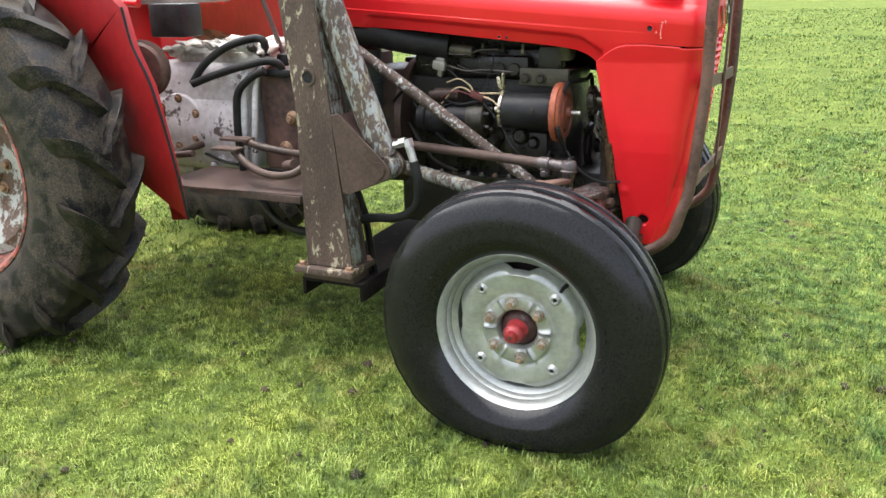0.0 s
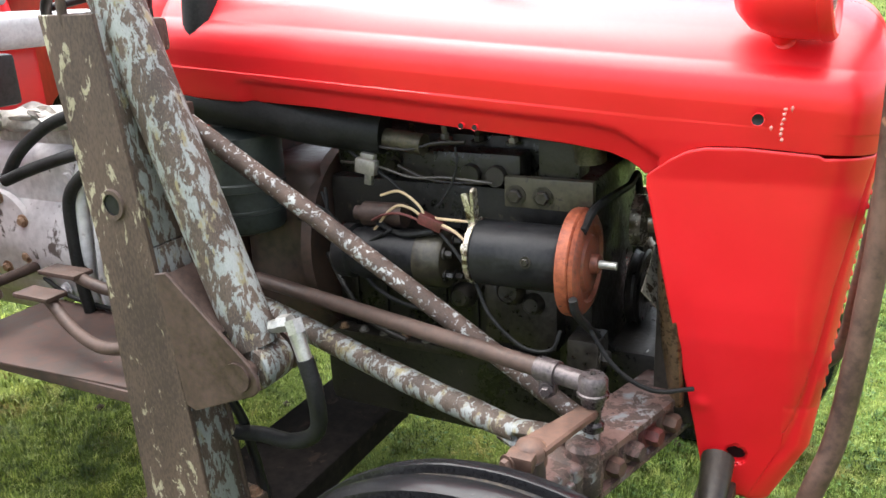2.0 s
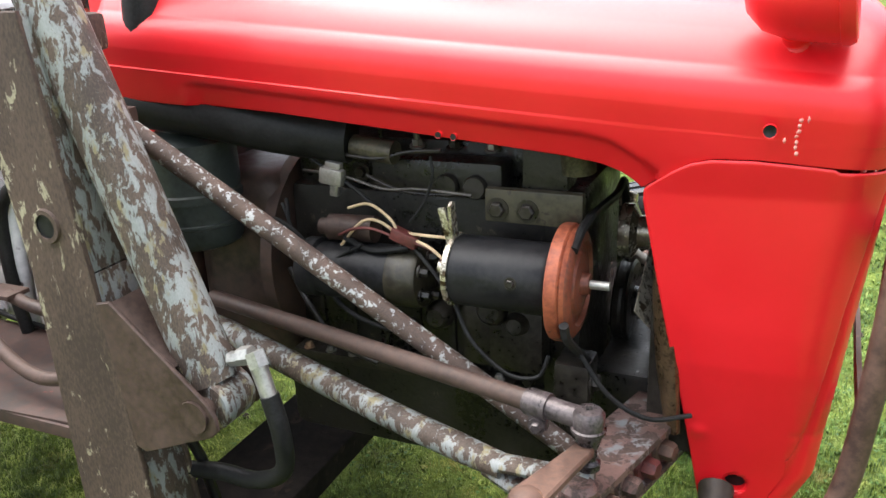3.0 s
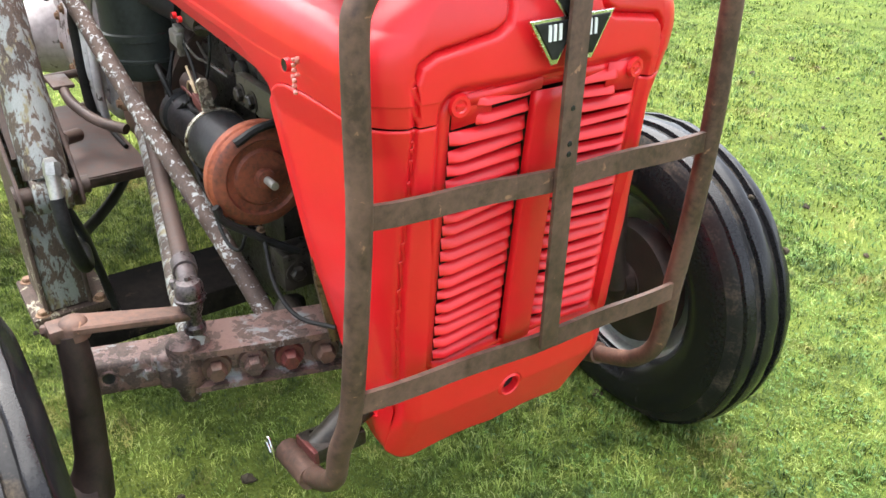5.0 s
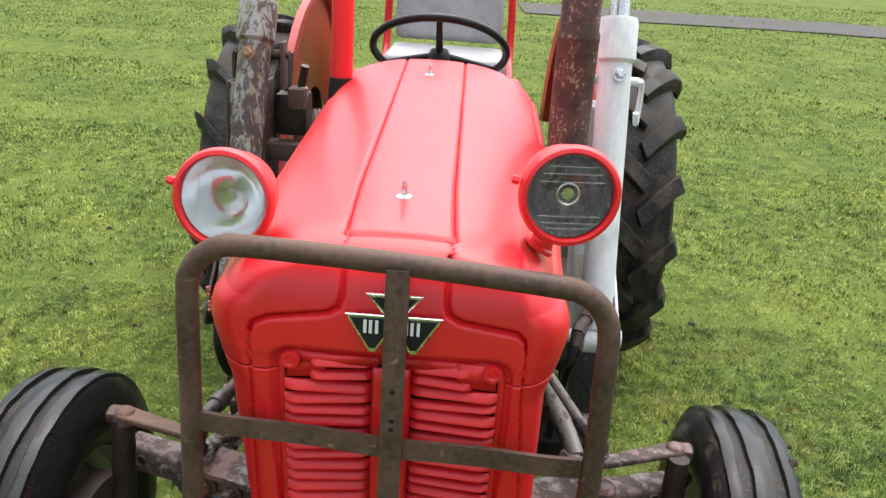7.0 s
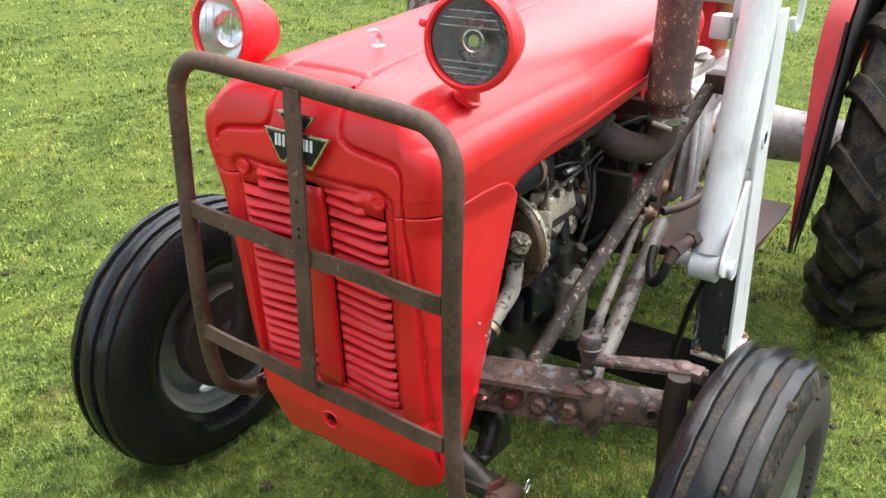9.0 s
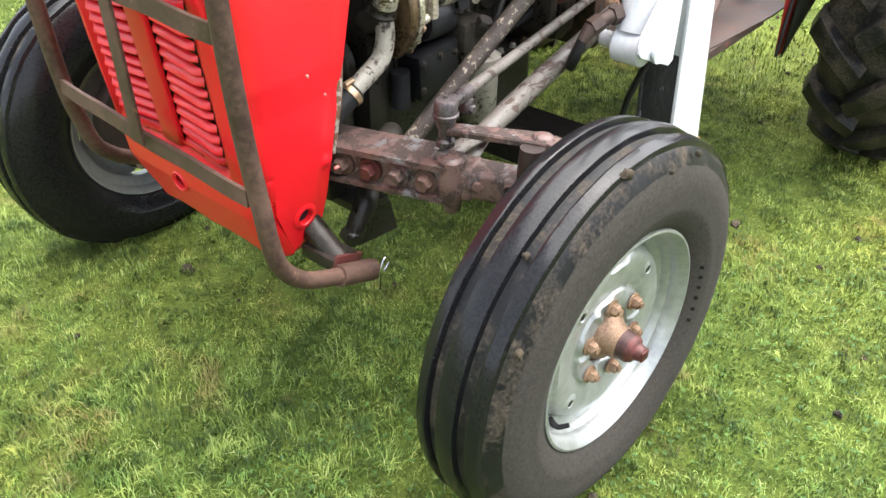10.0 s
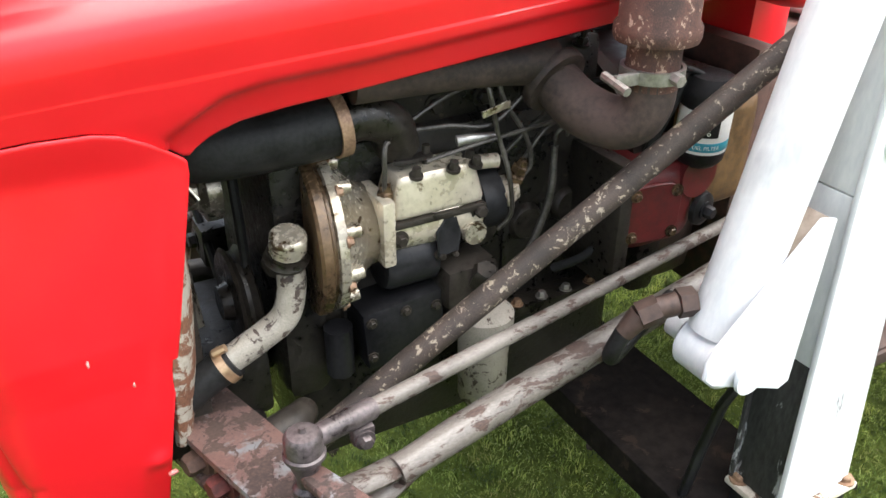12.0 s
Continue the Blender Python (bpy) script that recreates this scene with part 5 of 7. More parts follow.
# ---- loader frame ----
def build_loader(s, paint, post_paint, ram_paint, label):
    """One side of the front loader's frame; s: -1 right, 1 left."""
    o = Vector((-0.73, s * 0.5, 0.335))
    top = thing("loader_frame", o, label, "loader frame", "loader frames")
    inv = Matrix.Translation(-o)

    def lpart(name, bm, mat, parent=top, text="", sharp=38):
        bm.transform(inv)
        if s > 0 and name in ("post", "post_plate", "post_web", "pin_hole", "gusset", "gusset_web"):
            # this post leans in a little
            for v in bm.verts:
                v.co.y -= 0.01 + 0.05 * (v.co.z - 0.095)
        return part(name, bm, mat, parent, text, sharp)

    yo, yi = 0.562, 0.458
    b = 0.0 if s < 0 else -0.05
    poly = [(-0.818 + b, 0.36), (-0.648 + b, 0.36), (-0.700 + b * 0.3, 0.90), (-0.742, 1.285), (-0.868, 1.285), (-0.822 + b * 0.3, 0.9)]
    bm = BM()
    t = 0.009
    webs = []
    knee, back = (poly[1][0] + (poly[2][0] - poly[1][0]) * 0.5, 0.63), (poly[0][0] + (poly[5][0] - poly[0][0]) * 0.5, 0.63)
    plate(bm, poly, t, XZ @ Matrix.Translation((0, 0, -s * (yo - t) - (t if s > 0 else 0))), 0.002)
    inner = XZ @ Matrix.Translation((0, 0, -s * yi - (t if s > 0 else 0)))
    plate(bm, [back, knee, *poly[2:]], t, inner, 0.002)
    front = [(poly[1], knee), (knee, poly[2]), (poly[2], poly[3]), (poly[4], poly[5]), (poly[5], poly[0])]
    for (ax, az), (bx, bz) in front:
        a, b = Vector((ax, s * 0.51, az)), Vector((bx, s * 0.51, bz))
        d = b - a
        m = aim((a + b) / 2, d, (0, 1, 0))
        inward = 0.012 if ax > -0.76 and az < bz else -0.012
        webs.append((m, inward, d.length))
    lathe(bm, [(0.019, -0.003), (0.019, 0.004), (0.026, 0.004), (0.028, -0.002)], aim((-0.768, s * (yo + 0.001), 0.975), (0, s, 0)), 24)
    post = lpart("post", bm, post_paint, top, "tapered box post with flaking paint")
    bm = BM()
    plate(bm, [poly[0], poly[1], knee, back], t, inner, 0.002)
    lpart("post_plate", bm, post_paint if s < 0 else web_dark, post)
    for m, inward, length in webs:
        bm = BM()
        box(bm, (0, 0, 0), (0.009, (yo - yi) - 2 * t + 0.002, length - 0.002), Matrix.Translation((-inward, 0, 0)) @ m, 0.001)
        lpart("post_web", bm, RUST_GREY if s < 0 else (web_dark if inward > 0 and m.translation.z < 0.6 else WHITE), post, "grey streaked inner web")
    bm = BM()
    lathe(bm, [(0, 0.0005), (0.0185, 0.0005), (0.0185, 0.0025)], aim((-0.768, s * (yo + 0.0004), 0.975), (0, s, 0)), 20)
    lpart("pin_hole", bm, BLACK, post, "dark pin hole")
    up = 0.0 if s < 0 else 0.025
    gus = [(-0.692, 0.862), (-0.665, 0.868), (-0.512, 0.725), (-0.496, 0.705), (-0.494, 0.682), (-0.508, 0.668), (-0.645, 0.612), (-0.664, 0.62)]
    for y in (yo + 0.004, yi - 0.006) if s < 0 else (yo - 0.002,):
        bm = BM()
        plate(bm, [(x + up * 0.6, z + up) for x, z in gus], 0.008, XZ @ Matrix.Translation((0, 0, -s * y - (0.004 if s > 0 else 0.004))), 0.002)
        lpart("gusset", bm, BROWN if s < 0 else paint, post, "triangular pivot plate")
    bm = BM()
    a, b = Vector((-0.678, s * 0.51, 0.858 + up)), Vector((-0.575, s * 0.51, 0.765 + up))
    m = aim((a + b) / 2, b - a, (0, 1, 0))
    box(bm, (0, 0, 0), (0.007, 0.09, (b - a).length), m, 0.001)
    lpart("gusset_web", bm, BROWN if s < 0 else TAN, post)
    # foot
    bm = BM()
    fx, fy, fl, fd = (-0.745, 0.503, 0.215, 0.175) if s < 0 else (-0.785, 0.510, 0.185, 0.118)
    box(bm, (fx, s * fy, 0.346 if s < 0 else 0.351), (fl, fd, 0.022 if s < 0 else 0.013), None, 0.004)
    foot = lpart("foot_plate", bm, post_paint if s < 0 else chipped("cream_foot_paint", ((0.5, 0.44, 0.35), (0.68, 0.63, 0.54)), ((0.07, 0.04, 0.03), (0.2, 0.11, 0.07)), 30, 0.45, (1, 1, 1)), top, "bolted foot plate")
    bm = BM()
    box(bm, (fx, s * fy, 0.322), (fl - 0.02, 0.1, 0.034), None, 0.004)
    lpart("foot_block", bm, BROWN if s < 0 else BLACK, foot)
    for x in (fx - fl * 0.42, fx + fl * 0.41):
        for y in (fy + fd * 0.36, fy - fd * 0.36):
            bm = BM()
            bolt(bm, (x, s * y, 0.357), (0, 0, 1), 0.012, 0.012)
            lpart("foot_bolt", bm, NUT, foot)
    # ram
    low = Vector((-0.535, -0.505, 0.70)) if s < 0 else Vector((-0.55, 0.485, 0.695))
    high = Vector((-0.815, s * 0.49, 1.45)) if s < 0 else Vector((-0.737, 0.4725, 1.45))
    d = (high - low).normalized()
    bm = BM()
    tube(bm, [low + d * 0.03, low + d * 0.755], 0.0435, 28)
    lathe(bm, [(0.0435, -0.004), (0.052, 0.006), (0.052, 0.10), (0.048, 0.112), (0.0, 0.112)], aim(low + d * 0.735, d), 32)
    lathe(bm, [(0, -0.036), (0.038, -0.036), (0.042, -0.032), (0.042, 0.032), (0.038, 0.036), (0, 0.036)], aim(low, (0, 1, 0)), 28)
    ram = lpart("ram_barrel", bm, ram_paint, top, "long hydraulic ram barrel with worn paint")
    bm = BM()
    tube(bm, [low + d * 0.84, low + d * 1.55], 0.027, 20)
    lpart("ram_rod", bm, BLACK if s < 0 else CHROME, top, "dark oily ram rod")
    bm = BM()
    tube(bm, [low + Vector((0, -s * 0.075, 0)), low + Vector((0, s * 0.068, 0))], 0.0185, 18)
    lathe(bm, [(0, 0), (0.026, 0), (0.026, 0.006), (0.0, 0.006)], aim(low + Vector((0, s * 0.064, 0)), (0, s, 0)), 20)
    lpart("pivot_pin", bm, BROWN if s < 0 else WHITE, top, "pivot pin head")
    bm = BM()
    n = aim(low + d * 0.70, d)
    bolt(bm, low + d * 0.70 + Vector((0.044, s * 0.005, 0.012)), (1, s * 0.2, 0.3), 0.013, 0.012)
    lpart("ram_bolt", bm, NUT if s < 0 else CHROME, ram)
    # elbow and hose at the ram's foot
    e = low + Vector((0.045, -s * 0.004, 0.075)) if s < 0 else low + Vector((0.02, -s * 0.03, 0.07))
    bm = BM()
    if s < 0:
        tube(bm, [e + Vector((-0.02, 0, -0.008)), e + Vector((0.012, 0, 0))], 0.012, 6)
        tube(bm, [e, e + Vector((0.022, 0, 0.006))], 0.015, 6)
        tube(bm, [e + Vector((0.026, 0, 0.012)), e + Vector((0.036, -0.004, -0.01))], 0.0165, 6)
        tube(bm, [e + Vector((0.034, -0.004, -0.008)), e + Vector((0.05, -0.008, -0.055))], [0.014, 0.0125], 12)
    else:
        tube(bm, [e, e + Vector((0.022, -0.008, -0.002))], 0.021, 6)
        tube(bm, [e + Vector((0.02, -0.008, -0.002)), e + Vector((0.044, -0.02, -0.010))], 0.0165, 12)
        tube(bm, [e + Vector((0.042, -0.02, -0.010)), e + Vector((0.066, -0.03, -0.022))], 0.020, 6)
        tube(bm, [e + Vector((0.062, -0.03, -0.02)), e + Vector((0.082, -0.038, -0.05))], [0.018, 0.0135], 12)
    fit = lpart("hose_fitting", bm, ZINC if s < 0 else BROWN, top, "plated hose elbow" if s < 0 else "rusty brass-brown hose elbow")
    bm = BM()
    if s < 0:
        tube(bm, [e + Vector((0.05, -0.008, -0.052)), e + Vector((0.062, -0.006, -0.12)), e + Vector((0.045, 0.01, -0.20)), e + Vector((-0.03, 0.03, -0.25)), e + Vector((-0.13, 0.045, -0.265)), e + Vector((-0.3, 0.06, -0.31)), e + Vector((-0.42, 0.1, -0.36)), e + Vector((-0.62, 0.22, -0.38)), e + Vector((-0.8, 0.35, -0.34))], 0.015, 14)
    else:
        tube(bm, [e + Vector((0.082, -0.038, -0.047)), e + Vector((0.088, -0.05, -0.09)), e + Vector((0.05, -0.08, -0.125)), e + Vector((-0.02, -0.11, -0.12)), e + Vector((-0.1, -0.13, -0.10))], 0.0125, 14)
    lpart("hose", bm, HOSE, fit, "black rubber hydraulic hose")
    # brace to the front
    bm = BM()
    tube(bm, [(-0.77, s * 0.368, 1.085), (-0.50, s * 0.333, 0.898), (-0.22, s * 0.283, 0.69), (-0.02, s * 0.255, 0.545)], 0.0185, 16)
    lpart("brace", bm, brace_grey if s < 0 else brace_dark, top, "diagonal tube brace with flaking paint")
    bm = BM()
    box(bm, (-0.79, s * 0.41, 1.095), (0.07, 0.11, 0.05), None, 0.006)
    lpart("brace_bracket", bm, BROWN, top)
    # strut under the post
    bm = BM()
    tube(bm, [(-0.68, s * 0.49, 0.66), (-0.66, s * 0.44, 0.52), (-0.65, s * 0.41, 0.30)], 0.018, 10, 2, 0.5)
    lpart("strut", bm, BLACK, top)
    # lock link at the top
    x = -0.80 if s < 0 else -0.735
    bm = BM()
    tube(bm, [(x, s * 0.40, 1.36), (x, s * 0.545, 1.36)], 0.012, 12)
    tube(bm, [(x + 0.01, s * 0.545, 1.365), (x - 0.01, s * 0.555, 1.34), (x - 0.015, s * 0.555, 1.27), (x + 0.0, s * 0.55, 1.25), (x + 0.01, s * 0.545, 1.28)], 0.008, 10)
    box(bm, (x, s * 0.415, 1.33), (0.05, 0.012, 0.13), None, 0.008)
    box(bm, (x - 0.02, s * 0.38, 1.24), (0.06, 0.05, 0.06), None, 0.01)
    lpart("lock_link", bm, post_paint, top, "pinned locking link")
    return top


brace_grey = chipped("brace_grey_paint", ((0.3, 0.31, 0.31), (0.45, 0.46, 0.45)), ((0.045, 0.031, 0.026), (0.12, 0.078, 0.06)), 80, 0.56, (1, 1, 1))
brace_dark = chipped("brace_dark_paint", ((0.2, 0.165, 0.12), (0.34, 0.29, 0.22)), ((0.022, 0.017, 0.014), (0.07, 0.05, 0.04)), 95, 0.57, (1, 1, 1))
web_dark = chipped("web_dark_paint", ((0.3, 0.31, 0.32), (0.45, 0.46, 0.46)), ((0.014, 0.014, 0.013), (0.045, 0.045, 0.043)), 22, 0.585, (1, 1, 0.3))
build_loader(-1, BROWN, POST_RUST, RUST_GREY, "rusty brown loader post with grey flaking ram")
build_loader(1, WHITE, WHITE, WHITE, "white painted loader post with white hydraulic ram")
beam_black = surface("dull_black_steel", (0.006, 0.005, 0.005), (0.022, 0.018, 0.016), 16, (0.75, 0.95), 0, 0.3, spots=(0.035, 0.025, 0.02), spot_at=0.62)
beam_black.node_tree.nodes["Principled BSDF"].inputs["Specular IOR Level"].default_value = 0.08
bm = BM()
box(bm, (-0.735, 0, 0.30), (0.23, 1.10, 0.012), None, 0.002)
box(bm, (-0.625, 0, 0.275), (0.012, 1.10, 0.06), None, 0.002)
box(bm, (-0.845, 0, 0.275), (0.012, 1.10, 0.06), None, 0.002)
tagged(part("cross_beam", bm, beam_black), "dark steel channel beam under the tractor joining both posts", "beam")


# ---- engine ----
def build_engine():
    bm = BM()
    box(bm, (-0.37, 0.0, 0.76), (0.52, 0.26, 0.36), None, 0.02)
    rng = random.Random(2)
    ribs = []
    for i in range(7):
        for s in (1, -1):
            ribs.append((-0.58 + i * 0.07, s * 0.128, 0.66 + 0.02 * rng.random(), 0.14 + 0.08 * rng.random()))
    engine = part("engine_block", bm, ENGINE, TRACTOR, "black oily diesel engine block")
    for name, c, size, edge in (("cylinder_head", (-0.37, 0.0, 0.985), (0.5, 0.22, 0.10), 0.02), ("rocker_cover", (-0.37, 0.02, 1.055), (0.44, 0.15, 0.06), 0.02), ("oil_sump", (-0.37, 0.0, 0.505), (0.60, 0.29, 0.19), 0.03)):
        bm = BM()
        box(bm, c, size, None, edge)
        part(name, bm, ENGINE, engine)
    for x, y, z, h in ribs:
        bm = BM()
        box(bm, (x, y, z), (0.014, 0.016, h), None, 0.004)
        part("block_rib", bm, ENGINE, engine)
    for s in (1, -1):
        for i in range(6):
            bm = BM()
            bolt(bm, (-0.58 + i * 0.085, s * 0.131, 0.60), (0, s, 0), 0.009, 0.01)
            part("block_bolt", bm, ENGINE_GREY, engine)
            bm = BM()
            bolt(bm, (-0.56 + i * 0.08, s * 0.111, 0.965), (0, s, 0), 0.011, 0.012)
            part("block_bolt", bm, ENGINE_GREY, engine)
    # sump plate, timing case
    bm = BM()
    box(bm, (-0.09, 0.0, 0.76), (0.07, 0.30, 0.42), None, 0.02)
    part("timing_case", bm, ENGINE, TRACTOR, "black timing case")
    bm = BM()
    box(bm, (-0.74, 0.0, 0.76), (0.22, 0.34, 0.40), None, 0.05, 3)
    tube(bm, [(-0.63, 0, 0.78), (-0.655, 0, 0.78)], 0.215, 40)
    part("bell_housing", bm, surface("brown_stained_iron", (0.016, 0.011, 0.009), (0.075, 0.045, 0.034), 14, (0.35, 0.65), 0.05, 0.5, spots=(0.11, 0.02, 0.016), spot_at=0.68), TRACTOR, "oily brown-grey clutch housing")
    # right side: dynamo
    bm = BM()
    c = Vector((-0.15, -0.248, 0.853))
    m = aim((-0.238, c.y, c.z), (1, 0, 0))
    lathe(bm, [(0, 0), (0.05, 0), (0.056, 0.004), (0.0575, 0.01), (0.0575, 0.155), (0.054, 0.162), (0, 0.162)], m, 40)
    dyn = part("dynamo", bm, BLACK, TRACTOR, "black cylindrical dynamo")
    bm = BM()
    bolt(bm, (-0.127, -0.3045, 0.862), (0, -1, 0.12), 0.007, 0.006)
    part("dynamo_screw", bm, ENGINE_GREY, dyn)
    bm = BM()
    lathe(bm, [(0, -0.004), (0.06, -0.004), (0.061, 0.0), (0.06, 0.005), (0, 0.005)], m, 30)
    plate(bm, [(-0.012, 0.05), (0.012, 0.05), (0.010, 0.115), (0.0, 0.12), (-0.01, 0.115)], 0.006, aim((-0.24, c.y, c.z), (1, 0, 0), (0, 0, 1)) @ pose(0, 0, 0, 0, 0, 8), 0.001)
    lathe(bm, [(0, -0.03), (0.012, -0.03), (0.012, -0.004)], m, 14)
    part("dynamo_endplate", bm, ALU, dyn, "bright alloy end bracket")
    bm = BM()
    mp = aim((-0.068, c.y, c.z), (1, 0, 0))
    lathe(bm, [(0.02, 0.0), (0.084, 0.0), (0.090, 0.002), (0.092, 0.007), (0.092, 0.020), (0.0905, 0.022), (0.0875, 0.0235), (0.090, 0.025), (0.086, 0.031), (0.078, 0.036), (0.066, 0.038), (0.062, 0.032), (0.05, 0.031), (0.046, 0.037), (0.03, 0.038), (0.018, 0.038), (0.016, 0.05), (0, 0.05)], mp, 56, mats=[0] * 8 + [1] * 9)
    part("dynamo_pulley", bm, [COPPER, surface("dark_pulley", (0.07, 0.022, 0.014), (0.22, 0.062, 0.034), 40, (0.4, 0.7), 0.1)], dyn, "orange rusty dynamo pulley with fan", 35)
    bm = BM()
    tube(bm, [(-0.02, c.y, c.z), (0.012, c.y, c.z)], 0.007, 12)
    part("pulley_nut", bm, ZINC, dyn)
    bm = BM()
    box(bm, (-0.12, -0.205, 0.955), (0.16, 0.02, 0.055), None, 0.004)
    mount = part("dynamo_mount", bm, OLIVE, TRACTOR, "drab steel dynamo mounting bracket")
    for x in (-0.178, -0.128):
        bm = BM()
        bolt(bm, (x, -0.215, 0.95), (0, -1, 0), 0.013, 0.012)
        part("mount_bolt", bm, ENGINE_GREY, mount)
    # starter motor
    bm = BM()
    ms = aim((-0.552, -0.208, 0.808), (1, 0, 0.02))
    lathe(bm, [(0, 0), (0.05, 0), (0.054, 0.006), (0.054, 0.03), (0.047, 0.034), (0.047, 0.05), (0.052, 0.053), (0.052, 0.185), (0.0, 0.185)], ms, 36)
    st = part("starter_motor", bm, BLACK, TRACTOR, "black starter motor")
    bm = BM()
    lathe(bm, [(0.0, 0.182), (0.0535, 0.182), (0.0545, 0.186), (0.0545, 0.232), (0.05, 0.238), (0.035, 0.242), (0.0, 0.242)], ms, 36)
    part("starter_band", bm, OLIVE, st, "grey steel cover band")
    bm = BM()
    for a in range(5):
        q = ms @ Vector((0.036 * math.cos(a * 1.25), 0.036 * math.sin(a * 1.25), 0.242))
        bolt(bm, q, (1, 0, 0), 0.008, 0.016)
    part("starter_terminal", bm, ENGINE, st)
    # solenoid, relays, filters along the right side
    bm = BM()
    tube(bm, [(-0.50, -0.20, 0.885), (-0.41, -0.20, 0.888)], 0.024, 18)
    tube(bm, [(-0.52, -0.20, 0.885), (-0.50, -0.20, 0.885)], 0.015, 12)
    part("solenoid", bm, BROWN, TRACTOR, "small brown solenoid")
    bm = BM()
    tube(bm, [(-0.44, -0.20, 1.035), (-0.36, -0.205, 1.028)], 0.02, 16)
    part("condenser", bm, surface("brassy_tin", (0.035, 0.03, 0.021), (0.11, 0.096, 0.066), 60, (0.35, 0.6), 0.5, 0.15), TRACTOR, "small brassy canister")
    bm = BM()
    box(bm, (0, 0, 0), (0.045, 0.02, 0.03), pose(-0.475, -0.222, 0.985, 0, 8, 0), 0.006)
    box(bm, (0, 0.004, 0.018), (0.03, 0.014, 0.014), pose(-0.475, -0.222, 0.985, 0, 8, 0), 0.003)
    box(bm, (0.004, 0.004, -0.024), (0.016, 0.012, 0.024), pose(-0.475, -0.222, 0.985, 0, 8, 0), 0.003)
    part("terminal_block", bm, PLATED, TRACTOR, "pale terminal block")
    bm = BM()
    box(bm, (-0.30, -0.155, 0.985), (0.24, 0.06, 0.06), None, 0.012)
    for x in (-0.275, -0.225):
        lathe(bm, [(0, 0.012), (0.018, 0.012), (0.02, 0.008), (0.02, 0)], aim((x, -0.187, 0.975), (0, -1, 0)), 18)
    box(bm, (-0.105, -0.17, 1.015), (0.075, 0.06, 0.07), None, 0.008)
    part("inlet_manifold", bm, ENGINE, TRACTOR, "oily grey inlet manifold")
    bm = BM()
    tube(bm, [(-0.86, -0.245, 1.10), (-0.72, -0.235, 1.085), (-0.58, -0.215, 1.06), (-0.45, -0.19, 1.045)], 0.042, 20)
    part("air_hose", bm, HOSE, TRACTOR, "thick black air intake hose")
    bm = BM()
    prof = [(0, -0.10), (0.06, -0.10), (0.080, -0.092), (0.088, -0.078), (0.089, -0.052), (0.092, -0.050), (0.092, -0.044), (0.089, -0.042), (0.089, -0.004), (0.096, -0.002), (0.096, 0.012), (0.090, 0.015), (0.089, 0.105), (0.05, 0.125), (0.04, 0.15), (0, 0.15)]
    lathe(bm, prof, aim((-0.80, -0.20, 0.925), (0, 0, 1)), 40)
    part("air_cleaner", bm, surface("grey_green_tin", (0.010, 0.013, 0.012), (0.034, 0.042, 0.039), 30, (0.35, 0.6)), TRACTOR, "banded grey-green oil bath air cleaner")
    bm = BM()
    box(bm, (-0.16, -0.15, 0.71), (0.10, 0.08, 0.13), None, 0.012)
    box(bm, (-0.235, -0.14, 0.70), (0.06, 0.07, 0.12), None, 0.012)
    part("side_cover", bm, ENGINE_GREY, TRACTOR, "oily grey engine side cover")
    bm = BM()
    box(bm, (-0.05, -0.20, 0.665), (0.06, 0.07, 0.075), None, 0.01)
    bolt(bm, (-0.02, -0.21, 0.665), (1, 0, 0), 0.014, 0.014)
    part("engine_mount", bm, ENGINE_GREY, TRACTOR, "greasy iron engine mount")
    # fan, belt, shroud edge
    bm = BM()
    for i in range(4):
        mm = aim((0.055, 0, 0.86), (1, 0, 0)) @ Matrix.Rotation(radians(90 * i + 30), 4, "Z") @ pose(0.12, 0, 0, 28, 0, 0)
        box(bm, (0, 0, 0), (0.15, 0.07, 0.003), mm, 0.001)
    lathe(bm, [(0, -0.07), (0.05, -0.07), (0.05, -0.05), (0.03, -0.04), (0.03, 0.02), (0, 0.02)], aim((0.05, 0, 0.86), (1, 0, 0)), 24)
    part("cooling_fan", bm, ALU, TRACTOR, "pale four-blade cooling fan")
    bm = BM()
    tube(bm, [(-0.035, -0.335, 0.82), (-0.032, -0.30, 0.772), (-0.03, -0.05, 0.60), (-0.03, 0.06, 0.60), (-0.03, 0.09, 0.68), (-0.03, 0.06, 0.92), (-0.03, -0.02, 0.93), (-0.032, -0.22, 0.942), (-0.034, -0.29, 0.92)], 0.0075, 8)
    part("fan_belt", bm, HOSE, TRACTOR, "black rubber fan belt")
    # wiring
    rng = random.Random(11)
